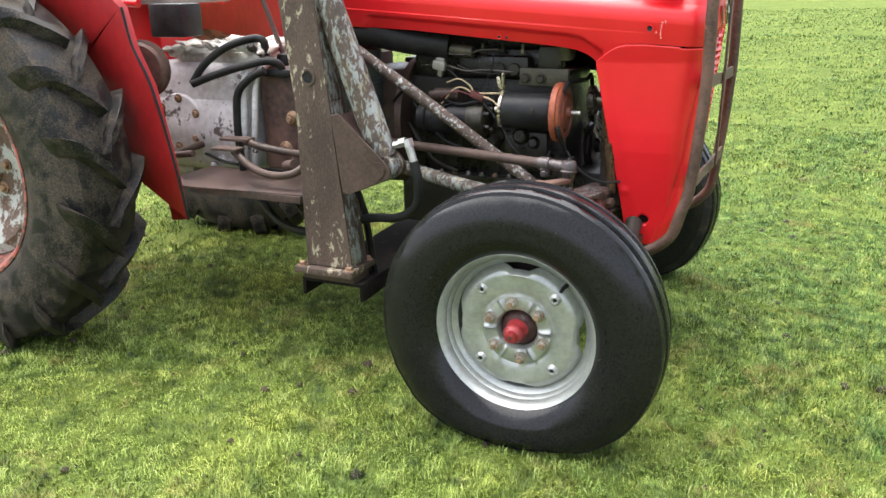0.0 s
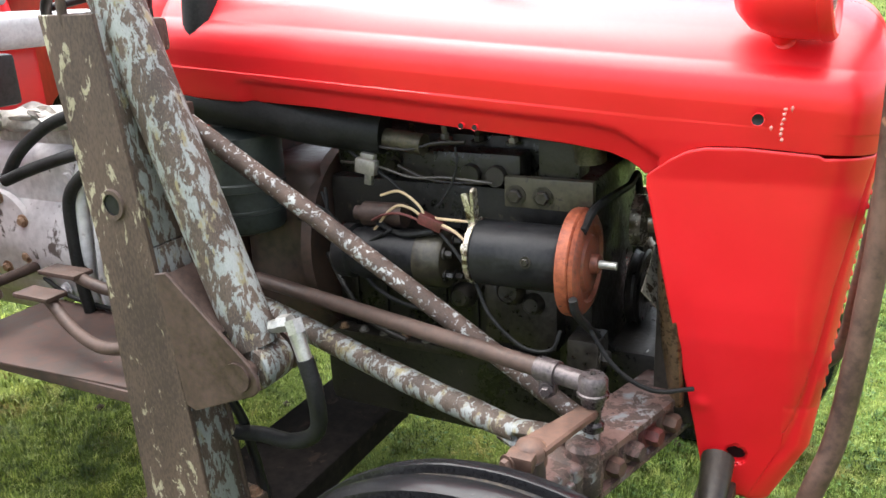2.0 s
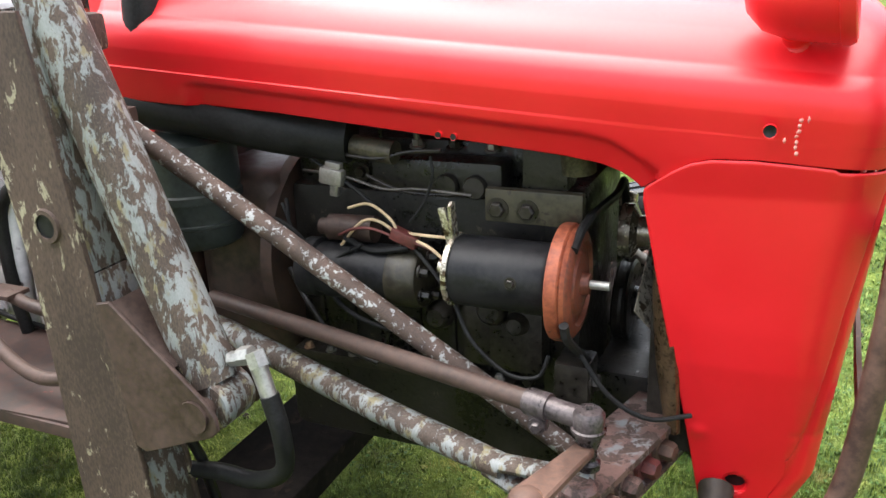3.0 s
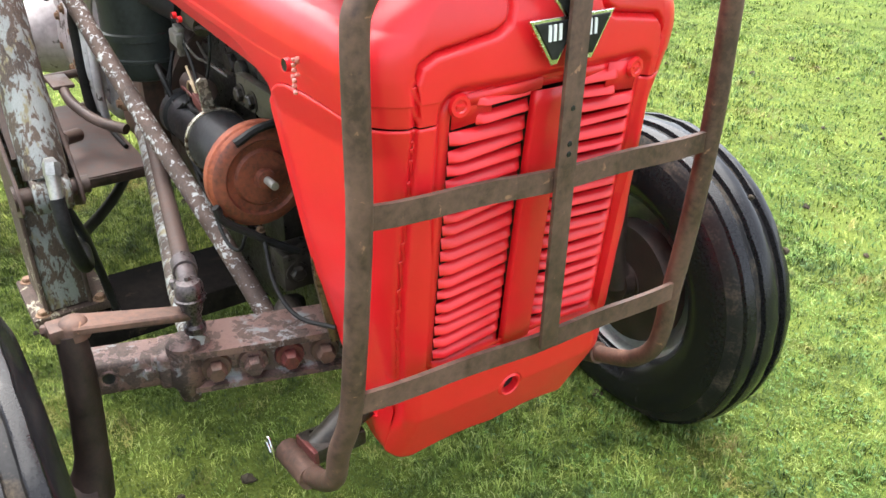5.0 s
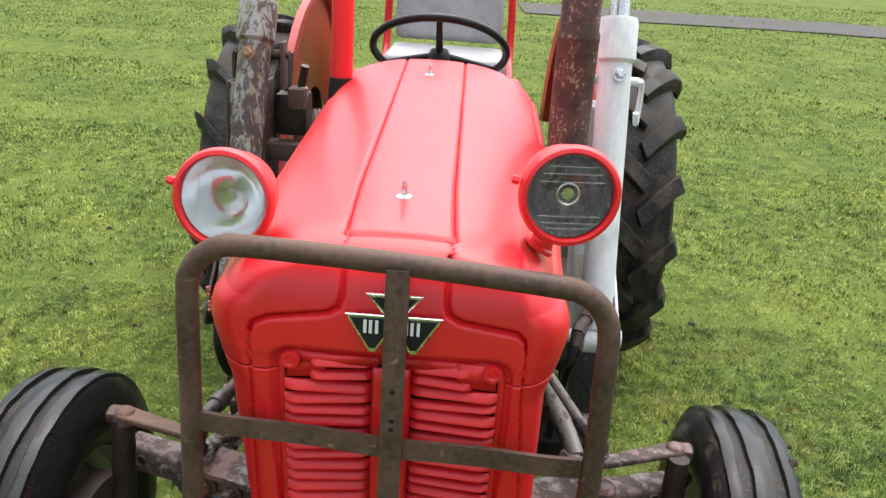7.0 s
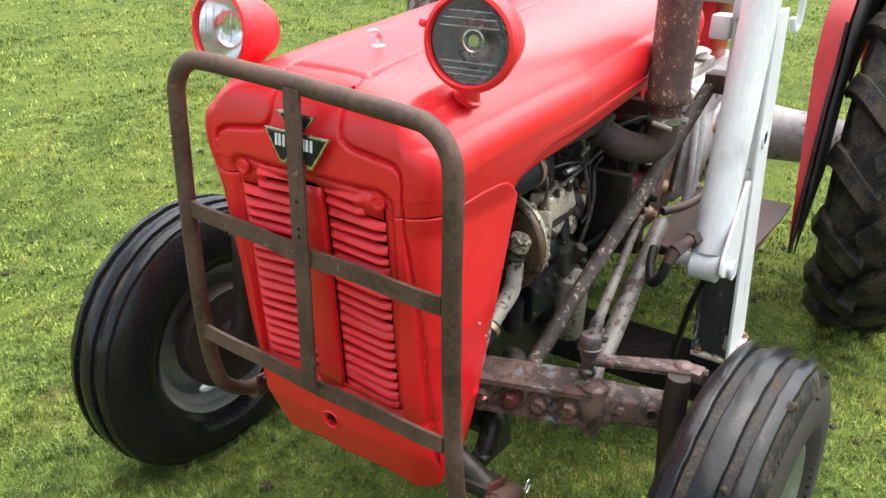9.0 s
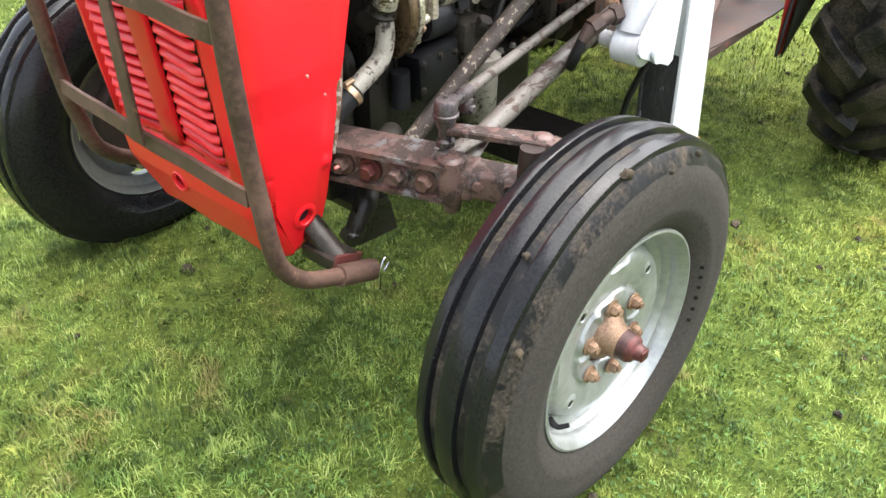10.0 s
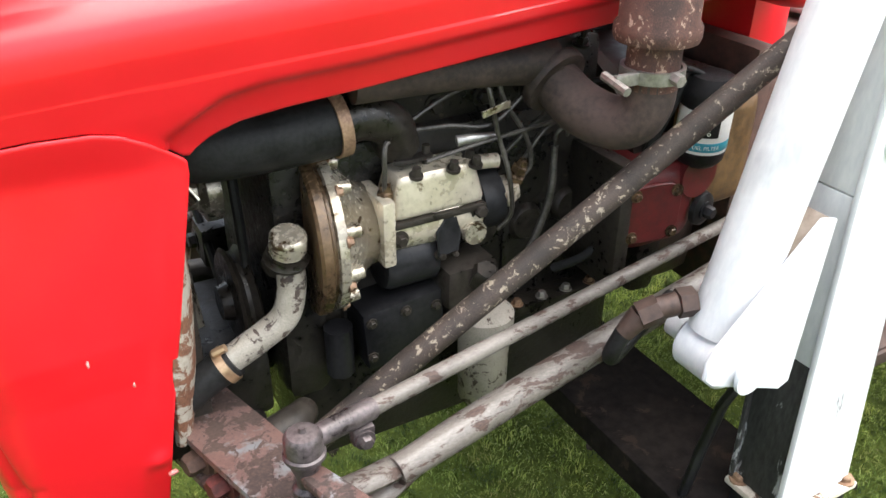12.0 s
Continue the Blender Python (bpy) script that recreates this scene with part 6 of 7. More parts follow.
    runs = [
        ([(-0.57, -0.21, 1.04), (-0.50, -0.215, 1.0), (-0.42, -0.22, 0.955), (-0.33, -0.235, 0.885), (-0.27, -0.25, 0.83), (-0.25, -0.26, 0.80)], 0.0035, HOSE),
        ([(-0.58, -0.21, 1.05), (-0.53, -0.215, 1.035), (-0.40, -0.22, 1.02), (-0.33, -0.22, 1.035), (-0.27, -0.22, 1.04)], 0.0035, ENGINE_GREY),
        ([(-0.33, -0.235, 0.90), (-0.29, -0.245, 0.903), (-0.245, -0.25, 0.905)], 0.0028, WIRE_PALE),
        ([(-0.33, -0.238, 0.895), (-0.285, -0.25, 0.885), (-0.25, -0.255, 0.862)], 0.0028, WIRE_PALE),
        ([(-0.47, -0.22, 0.86), (-0.42, -0.23, 0.91), (-0.38, -0.235, 0.915), (-0.33, -0.238, 0.885)], 0.0028, WIRE_PALE),
        ([(-0.46, -0.22, 0.875), (-0.40, -0.235, 0.862), (-0.33, -0.235, 0.875)], 0.006, HOSE),
        ([(-0.60, -0.2, 0.92), (-0.55, -0.23, 0.86), (-0.48, -0.24, 0.84), (-0.42, -0.235, 0.87)], 0.0035, HOSE),
        ([(-0.59, -0.2, 0.93), (-0.56, -0.235, 0.85), (-0.50, -0.245, 0.83), (-0.44, -0.24, 0.86)], 0.0035, HOSE),
        ([(-0.235, -0.27, 0.80), (-0.20, -0.285, 0.745), (-0.14, -0.29, 0.70), (-0.09, -0.285, 0.70), (-0.075, -0.275, 0.735)], 0.0035, HOSE),
        ([(-0.03, -0.26, 0.74), (0.02, -0.27, 0.68), (0.08, -0.26, 0.645), (0.14, -0.22, 0.64)], 0.004, HOSE),
        ([(-0.29, -0.22, 1.03), (-0.285, -0.225, 1.0), (-0.30, -0.23, 0.955), (-0.325, -0.235, 0.92)], 0.0025, HOSE),
        ([(-0.42, -0.2, 0.985), (-0.36, -0.205, 0.965), (-0.30, -0.2, 0.96), (-0.24, -0.2, 0.965)], 0.0035, ENGINE_GREY),
        ([(-0.62, -0.17, 0.78), (-0.56, -0.2, 0.72), (-0.50, -0.21, 0.66), (-0.42, -0.21, 0.63)], 0.006, ENGINE),
    ]
    for pts, r, mat in runs:
        bm = BM()
        tube(bm, pts, r, 8)
        part("wire", bm, mat, TRACTOR)
    bm = BM()
    box(bm, (0, 0, 0), (0.05, 0.02, 0.022), pose(-0.335, -0.237, 0.893, 0, 20, 0), 0.004)
    part("wire_joint", bm, HUBRED, TRACTOR, "taped wire joint")
    return engine


build_engine()


pipe_dark = surface("dull_pipe", (0.04, 0.036, 0.032), (0.12, 0.11, 0.1), 60, (0.3, 0.55), 0.5, 0.2)


def build_engine_left():
    # pump drive housing
    m = aim((-0.130, 0.135, 0.822), (-1, 0.12, 0))
    bm = BM()
    lathe(bm, [(0, -0.03), (0.112, -0.03), (0.116, -0.026), (0.116, -0.014), (0.105, -0.010), (0.105, -0.006), (0.112, -0.004), (0.112, 0.008), (0.10, 0.014), (0.085, 0.03), (0.065, 0.05), (0.055, 0.075), (0, 0.075)], m, 48, mats=[1, 1, 1, 1, 1, 0, 0, 0, 0, 0, 0, 0])
    house = part("pump_drive_housing", bm, [ALU, OILY_BROWN], TRACTOR, "oily aluminium round pump drive housing", 35)
    for i in range(10):
        a = 2 * math.pi * i / 10 + 0.2
        bm = BM()
        tube(bm, [m @ Vector((0.1 * math.cos(a), 0.1 * math.sin(a), 0.0)), m @ Vector((0.096 * math.cos(a), 0.096 * math.sin(a), 0.028))], 0.010, 10)
        part("housing_boss", bm, ALU, house)
    bm = BM()
    box(bm, (0, 0, 0), (0.05, 0.045, 0.035), pose(-0.125, 0.13, 0.945, 0, 20, 0), 0.008)
    part("housing_lug", bm, OILY_BROWN, house, "oily brown lug on the housing")
    for i in range(10):
        a = 2 * math.pi * (i + 0.5) / 10
        bm = BM()
        bolt(bm, m @ Vector((0.107 * math.cos(a), 0.107 * math.sin(a), 0.008)), m.to_3x3() @ Vector((0, 0, 1)), 0.006, 0.008)
        part("housing_bolt", bm, NUT, house)
    # injection pump
    bm = BM()
    mp = aim((-0.19, 0.165, 0.826), (-1, 0.05, 0))
    lathe(bm, [(0, 0), (0.038, 0), (0.04, 0.01), (0.04, 0.12), (0.036, 0.135), (0.036, 0.16), (0, 0.16)], mp, 32)
    box(bm, (-0.198, 0.17, 0.832), (0.02, 0.085, 0.10), None, 0.006)
    pump = part("injection_pump", bm, ALU_PALE, TRACTOR, "pale alloy fuel injection pump")
    bm = BM()
    box(bm, (-0.279, 0.172, 0.877), (0.142, 0.072, 0.062), None, 0.012, 3)
    for v in bm.verts:
        if v.co.z > 0.88:
            v.co.x = -0.279 + (v.co.x + 0.279) * 0.88
            v.co.y = 0.172 + (v.co.y - 0.172) * 0.8
    cover = part("pump_cover", bm, ALU_PALE, pump, "pale alloy governor cover")
    bm = BM()
    box(bm, (-0.28, 0.172, 0.842), (0.150, 0.080, 0.010), None, 0.003)
    part("cover_gasket", bm, ENGINE_GREY, pump, "dark gasket joint")
    for x, y in ((-0.245, 0.198), (-0.30, 0.203), (-0.338, 0.18), (-0.335, 0.204)):
        bm = BM()
        bolt(bm, (x, y, 0.906), (0, 0.25, 1), 0.007, 0.014)
        part("cover_screw", bm, ENGINE_GREY, cover)
    bm = BM()
    tube(bm, [(-0.275, 0.17, 0.905), (-0.275, 0.17, 0.935)], 0.006, 8)
    part("lever_shaft", bm, ENGINE_GREY, cover)
    bm = BM()
    plate(bm, [(-0.03, -0.009), (0.022, -0.012), (0.032, 0.0), (0.022, 0.012), (-0.03, 0.009), (-0.036, 0.0)], 0.006, pose(-0.25, 0.176, 0.918, 6, -4, 12), 0.001)
    part("stop_lever", bm, ENGINE, cover, "dark flat stop lever")
    bm = BM()
    tube(bm, [(-0.315, 0.185, 0.938), (-0.335, 0.19, 0.940), (-0.372, 0.195, 0.938)], [0.008, 0.0075, 0.006], 10)
    part("throttle_link", bm, ZINC, cover, "bright throttle link end")
    bm = BM()
    tube(bm, [(-0.352, 0.178, 0.896), (-0.385, 0.18, 0.893)], 0.011, 14)
    part("return_union", bm, ALU_PALE, cover)
    bm = BM()
    plate(bm, [(-0.018, -0.03), (0.015, -0.026), (0.02, 0.0), (0.014, 0.028), (-0.006, 0.03), (-0.02, 0.01)], 0.006, aim((-0.29, 0.207, 0.808), (0, 1, 0.1)), 0.002)
    part("pump_plate", bm, BLACK, pump, "black oval cover plate")
    for x, z, r in ((-0.342, 0.835, 0.010), (-0.215, 0.82, 0.009), (-0.278, 0.779, 0.006), (-0.30, 0.778, 0.005)):
        bm = BM()
        bolt(bm, (x, 0.206, z), (0, 1, 0), r, 0.012)
        part("pump_screw", bm, ENGINE_GREY, pump)
    bm = BM()
    lathe(bm, [(0, 0.008), (0.018, 0.008), (0.02, 0)], aim((-0.335, 0.203, 0.80), (0, 1, 0)), 18)
    part("pump_cap", bm, ALU, pump)
    bm = BM()
    tube(bm, [(-0.35, 0.168, 0.832), (-0.385, 0.168, 0.832)], 0.046, 24)
    head = part("pump_head", bm, BLACK, pump, "black distributor head")
    for i in range(5):
        a = i * 1.2
        q = Vector((-0.385, 0.168 + 0.026 * math.cos(a), 0.832 + 0.026 * math.sin(a)))
        bm = BM()
        tube(bm, [q, q + Vector((-0.02, 0, 0))], 0.008, 6)
        part("delivery_union", bm, ALU, head)
    bm = BM()
    box(bm, (0, 0, 0), (0.03, 0.03, 0.025), pose(-0.395, 0.195, 0.845, 0, 15, 20), 0.004)
    part("head_lug", bm, ALU_PALE, head)
    # fuel pipes
    pipes = [
        [(-0.40, 0.19, 0.86), (-0.43, 0.20, 0.88), (-0.42, 0.20, 0.93), (-0.38, 0.2, 0.99), (-0.37, 0.19, 1.03), (-0.37, 0.13, 1.05)],
        [(-0.37, 0.215, 0.80), (-0.385, 0.225, 0.83), (-0.38, 0.22, 0.89), (-0.365, 0.21, 0.95), (-0.35, 0.2, 1.02), (-0.35, 0.13, 1.04)],
        [(-0.40, 0.15, 0.87), (-0.45, 0.17, 0.93), (-0.50, 0.17, 0.955), (-0.58, 0.17, 0.96)],
        [(-0.40, 0.18, 0.84), (-0.46, 0.19, 0.93), (-0.52, 0.19, 0.94), (-0.60, 0.18, 0.95)],
        [(-0.205, 0.18, 0.86), (-0.2, 0.195, 0.92), (-0.205, 0.19, 0.955), (-0.225, 0.18, 0.955)],
        [(-0.25, 0.17, 0.96), (-0.30, 0.19, 0.965), (-0.36, 0.2, 0.96), (-0.42, 0.2, 1.0)],
        [(-0.23, 0.16, 0.955), (-0.30, 0.16, 0.99), (-0.38, 0.15, 1.01)],
    ]
    for p in pipes:
        bm = BM()
        tube(bm, p, 0.0036, 8)
        part("fuel_pipe", bm, pipe_dark, TRACTOR, "thin steel fuel pipe")
    bm = BM()
    box(bm, (0, 0, 0), (0.045, 0.004, 0.01), pose(-0.36, 0.212, 0.985, 0, 12, 0), 0.001)
    part("pipe_clip", bm, ALU, TRACTOR)
    for p, d in (((-0.205, 0.182, 0.862), (0, 0.1, 1)), ((-0.41, 0.19, 0.862), (-0.3, 0.3, 1))):
        bm = BM()
        lathe(bm, [(0, 0.034), (0.008, 0.034), (0.009, 0.026), (0.012, 0.024), (0.013, 0.014), (0.009, 0.012), (0.015, 0.008), (0.015, 0), (0, 0)], aim(p, d), 6)
        part("pipe_union", bm, OILY_BROWN, TRACTOR, "brown hexagonal pipe union")
    # oil filler with cap and lower water pipe
    bm = BM()
    lathe(bm, [(0, 0.0), (0.028, 0.0), (0.03, 0.006), (0.026, 0.012), (0.026, 0.02), (0, 0.02)], aim((-0.057, 0.193, 0.825), (0, 0.3, 1)), 28)
    tube(bm, [(-0.057, 0.195, 0.825), (-0.06, 0.15, 0.80), (-0.10, 0.12, 0.79)], [0.022, 0.024, 0.024], 16)
    neck = part("oil_filler_neck", bm, ENGINE_GREY, TRACTOR, "oily filler neck")
    bm = BM()
    lathe(bm, [(0.0, 0.036), (0.02, 0.036), (0.0235, 0.033), (0.0245, 0.029), (0.0245, 0.008), (0.0225, 0.006), (0.02, 0.0)], aim((-0.057, 0.2, 0.838), (0, 0.3, 1)), 32)
    part("oil_filler_cap", bm, ALU, neck, "worn pale round filler cap")
    bm = BM()
    tube(bm, [(-0.060, 0.195, 0.82), (-0.058, 0.2, 0.785), (-0.045, 0.2, 0.745), (-0.012, 0.198, 0.722), (0.045, 0.195, 0.692)], 0.0195, 18)
    part("water_pipe", bm, PIPE_CREAM, TRACTOR, "pale grey bent water pipe with flaking paint")
    bm = BM()
    tube(bm, [(0.03, 0.196, 0.698), (0.075, 0.192, 0.672), (0.12, 0.185, 0.64)], 0.0245, 18)
    part("water_hose", bm, HOSE, TRACTOR, "black rubber lower water hose")
    bm = BM()
    q, d = Vector((0.040, 0.195, 0.692)), Vector((0.045, -0.004, -0.026))
    lathe(bm, [(0.0245, -0.006), (0.027, -0.006), (0.027, 0.006), (0.0245, 0.006)], aim(q, d), 28)
    tube(bm, [q + Vector((0.015, 0.004, 0.026)), q + Vector((0.0, 0.01, 0.034))], 0.006, 8)
    part("hose_clamp", bm, surface("brassy_band", (0.35, 0.22, 0.12), (0.55, 0.38, 0.24), 50, (0.25, 0.45), 0.8), TRACTOR, "brass-coloured hose clamp")
    # top water hose and elbow
    bm = BM()
    tube(bm, [(0.09, 0.13, 1.0), (0.03, 0.15, 0.985), (-0.06, 0.165, 0.985), (-0.148, 0.17, 0.99)], [0.042, 0.044, 0.042, 0.041], 22)
    part("water_hose", bm, HOSE, TRACTOR, "thick black rubber top water hose")
    bm = BM()
    lathe(bm, [(0.041, -0.008), (0.0445, -0.008), (0.0445, 0.008), (0.041, 0.008)], aim((-0.145, 0.17, 0.99), (-1, 0, 0.1)), 28)
    tube(bm, [(-0.14, 0.18, 1.032), (-0.15, 0.185, 1.045)], 0.007, 8)
    part("hose_clamp", bm, NUT, TRACTOR, "rusty hose clamp")
    bm = BM()
    tube(bm, [(-0.145, 0.17, 0.99), (-0.19, 0.168, 0.99), (-0.225, 0.165, 0.97), (-0.24, 0.15, 0.935)], [0.03, 0.031, 0.03, 0.032], 18)
    part("water_elbow", bm, ENGINE_GREY, TRACTOR, "grey water outlet elbow")
    # oil filter, side parts
    bm = BM()
    lathe(bm, [(0, -0.155), (0.012, -0.155), (0.03, -0.150), (0.039, -0.138), (0.041, 0.0), (0.046, 0.002), (0.046, 0.02), (0.03, 0.03), (0, 0.03)], aim((-0.352, 0.215, 0.642), (0, 0, 1)), 32)
    part("oil_filter", bm, PIPE_CREAM, TRACTOR, "grey oil filter bowl")
    bm = BM()
    box(bm, (-0.33, 0.18, 0.715), (0.09, 0.08, 0.07), None, 0.015)
    lathe(bm, [(0, 0.035), (0.016, 0.035), (0.02, 0.03), (0.02, 0.0)], aim((-0.34, 0.22, 0.72), (0, 0.5, 1)), 6)
    part("filter_head", bm, ENGINE_GREY, TRACTOR, "oily filter head")
    bm = BM()
    box(bm, (0, 0, 0), (0.13, 0.07, 0.1), pose(-0.225, 0.165, 0.66, 0, 4, 0), 0.006)
    lathe(bm, [(0, 0.08), (0.04, 0.08), (0.045, 0.07), (0.045, 0)], aim((-0.28, 0.16, 0.765), (1, 0, 0)), 24)
    tube(bm, [(-0.13, 0.17, 0.60), (-0.13, 0.17, 0.68)], 0.022, 10)
    part("fuel_lift_cover", bm, BLACK, TRACTOR, "black engine side cover")
    bm = BM()
    box(bm, (0, 0, 0), (0.05, 0.10, 0.26), pose(-0.66, 0.19, 0.75, 0, -6, 0), 0.012)
    part("clutch_flange", bm, ENGINE_GREY, TRACTOR, "oily grey housing flange")
    bm = BM()
    box(bm, (-0.655, 0.195, 0.785), (0.15, 0.13, 0.15), None, 0.045, 4)
    sbox = part("steering_box", bm, STEER_RED, TRACTOR, "dark red painted steering box")
    bm = BM()
    tube(bm, [(-0.71, 0.16, 0.83), (-0.715, 0.262, 0.83)], [0.04, 0.038], 24)
    part("box_lug", bm, STEER_RED, sbox, "round dark red lug")
    bm = BM()
    lathe(bm, [(0, 0.012), (0.02, 0.012), (0.028, 0.008), (0.03, 0.0)], aim((-0.735, 0.255, 0.765), (-0.2, 1, 0)), 24)
    bolt(bm, (-0.735, 0.268, 0.765), (-0.2, 1, 0), 0.011, 0.016)
    part("shaft_cap", bm, BLACK, sbox, "black shaft end with nut")
    bm = BM()
    plate(bm, rounded(0.10, 0.10, 0.03, 4), 0.008, aim((-0.625, 0.257, 0.785), (0.15, 1, 0)), 0.002)
    side = part("box_cover", bm, STEER_RED, sbox, "red side cover")
    for dx, dz in ((0.036, 0.036), (-0.036, 0.036), (0.036, -0.036), (-0.036, -0.036)):
        bm = BM()
        bolt(bm, (-0.625 + dx, 0.266 - dx * 0.15, 0.785 + dz), (0.15, 1, 0), 0.007, 0.008)
        part("cover_bolt", bm, OILY_BROWN, side)
    bm = BM()
    box(bm, (-0.575, 0.19, 0.765), (0.03, 0.14, 0.22), None, 0.01)
    part("box_flange", bm, ENGINE_GREY, sbox, "oily grey mounting flange")
    bm = BM()
    box(bm, (-0.80, 0.17, 0.84), (0.13, 0.13, 0.20), None, 0.03, 3)
    part("casing_side", bm, surface("ochre_stained_iron", (0.07, 0.04, 0.018), (0.2, 0.115, 0.045), 18, (0.4, 0.7), 0.05, 0.4, spots=(0.25, 0.03, 0.025), spot_at=0.69), TRACTOR, "ochre-stained iron casing with traces of red")
    # exhaust
    bm = BM()
    tube(bm, [(-0.16, 0.19, 1.045), (-0.28, 0.198, 1.045), (-0.38, 0.2, 1.042), (-0.45, 0.205, 1.035)], [0.026, 0.027, 0.030, 0.033], 18)
    tube(bm, [(-0.45, 0.20, 1.02), (-0.465, 0.255, 0.985), (-0.485, 0.315, 0.978), (-0.50, 0.343, 1.005), (-0.502, 0.346, 1.06)], [0.033, 0.037, 0.036, 0.034, 0.034], 20)
    lathe(bm, [(0.03, -0.009), (0.048, -0.009), (0.050, -0.004), (0.050, 0.004), (0.048, 0.009), (0.03, 0.009)], aim((-0.452, 0.212, 1.012), (-0.2, 0.9, -0.45)), 28)
    part("exhaust_manifold", bm, surface("burnt_iron", (0.022, 0.015, 0.013), (0.085, 0.058, 0.05), 40, (0.6, 0.85), 0.2, 0.5), TRACTOR, "brown burnt exhaust manifold and elbow")
    bm = BM()
    lathe(bm, [(0, 0.0), (0.034, 0.0), (0.034, 0.055), (0.052, 0.06), (0.054, 0.066), (0.054, 0.078), (0.049, 0.086), (0.049, 0.44), (0.05, 0.447), (0.05, 0.46), (0.046, 0.468), (0.046, 1.0), (0.03, 1.03), (0.03, 1.3), (0.027, 1.3), (0.027, 1.0), (0, 1.0)], aim((-0.502, 0.346, 1.035), (0, -0.012, 1)), 40)
    part("exhaust_silencer", bm, chipped("exhaust_rust", ((0.2, 0.12, 0.085), (0.36, 0.25, 0.19)), ((0.03, 0.014, 0.011), (0.11, 0.046, 0.032)), 120, 0.58, (1, 1, 0.7), 0.6), TRACTOR, "rusty upright exhaust silencer")
    bm = BM()
    lathe(bm, [(0.036, -0.008), (0.041, -0.008), (0.041, 0.008), (0.036, 0.008)], aim((-0.502, 0.346, 1.055), (0, 0, 1)), 28)
    box(bm, (-0.455, 0.36, 1.055), (0.05, 0.008, 0.016), None, 0.002)
    tube(bm, [(-0.43, 0.34, 1.058), (-0.43, 0.385, 1.05)], 0.006, 8)
    tube(bm, [(-0.50, 0.385, 1.058), (-0.50, 0.40, 1.056)], 0.008, 6)
    part("exhaust_clamp", bm, PLATED, TRACTOR, "bright plated exhaust clamp")
    # fuel filter with its printed band
    c = Vector((-0.715, 0.250, 0.873))
    ma = aim(c, (0.03, 0.05, 1))
    bm = BM()
    lathe(bm, [(0, -0.022), (0.03, -0.022), (0.038, -0.012), (0.040, 0.0), (0.040, 0.004), (0.039, 0.005), (0.039, 0.075), (0.042, 0.08), (0.042, 0.1), (0.03, 0.12), (0, 0.12)], ma, 36)
    fil = part("fuel_filter", bm, BLACK, TRACTOR, "black canister fuel filter")
    bm = BM()
    lathe(bm, [(0.0398, 0.005), (0.0402, 0.006), (0.0402, 0.073), (0.0398, 0.074)], ma, 40)
    band = part("filter_label", bm, surface("label_white", (0.72, 0.72, 0.7), (0.8, 0.8, 0.78), 60, (0.3, 0.4), 0, 0.02), fil, "white printed label")
    bm = BM()
    lathe(bm, [(0.0403, 0.010), (0.0406, 0.0105), (0.0406, 0.0245), (0.0403, 0.025)], ma, 40)
    part("label_stripe", bm, surface("label_teal", (0.02, 0.22, 0.3), (0.03, 0.27, 0.36), 60, (0.3, 0.4), 0, 0.02), band, "teal label stripe")
    bm = BM()
    for i in range(12):
        a0, a1 = radians(230 + i * 5), radians(230 + (i + 1) * 5)
        vs = [bm.verts.new(ma @ Vector((0.0407 * math.cos(a), 0.0407 * math.sin(a), h))) for a, h in ((a0, 0.034), (a1, 0.034), (a1, 0.07), (a0, 0.07))]
        bm.faces.new(vs)
    part("label_block", bm, BLACK, band, "black printed block")
    ink = surface("label_ink", (0.78, 0.78, 0.76), (0.84, 0.84, 0.82), 60, (0.3, 0.4), 0, 0.02)

    def lettering(text, size, h, mid, squash):
        cu = bpy.data.curves.new("lettering", "FONT")
        cu.body, cu.size, cu.align_x, cu.extrude = text, size, "CENTER", 0.0
        tmp = bpy.data.objects.new("lettering", cu)
        scene.collection.objects.link(tmp)
        me = bpy.data.meshes.new_from_object(tmp.evaluated_get(bpy.context.evaluated_depsgraph_get()))
        bpy.data.objects.remove(tmp)
        bm = BM()
        bm.from_mesh(me)
        for v in bm.verts:
            a = mid + v.co.x * squash / 0.041
            v.co = ma @ Vector((0.0411 * math.cos(a), 0.0411 * math.sin(a), h + v.co.y))
        return bm

    part("lettering", lettering("FUEL FILTER", 0.0085, 0.0145, radians(265), 1.0), ink, band)
    part("lettering", lettering("296", 0.014, 0.038, radians(258), 1.0), ink, band)
    bm = BM()
    for i in range(3):
        a = radians(243 + i * 15)
        vs = [bm.verts.new(ma @ Vector((0.0411 * math.cos(a + da), 0.0411 * math.sin(a + da), h))) for da, h in ((-0.09, 0.054), (0.09, 0.054), (0.09, 0.066), (-0.09, 0.066))]
        bm.faces.new(vs)
    part("label_mark", bm, ink, band, "white bars of a maker's mark")


build_engine_left()


for sg in (1, -1):
    bm = BM()
    tube(bm, [(0.11, sg * 0.2, 0.60), (0.098, sg * 0.206, 0.72), (0.088, sg * 0.208, 0.84), (0.082, sg * 0.206, 1.0)], [0.022, 0.034, 0.034, 0.022], 12, 6, 0.5)
    part("shroud_edge", bm, SHROUD_CREAM if sg > 0 else OILY_BROWN, TRACTOR, "rusty chipped edge of the fan shroud")


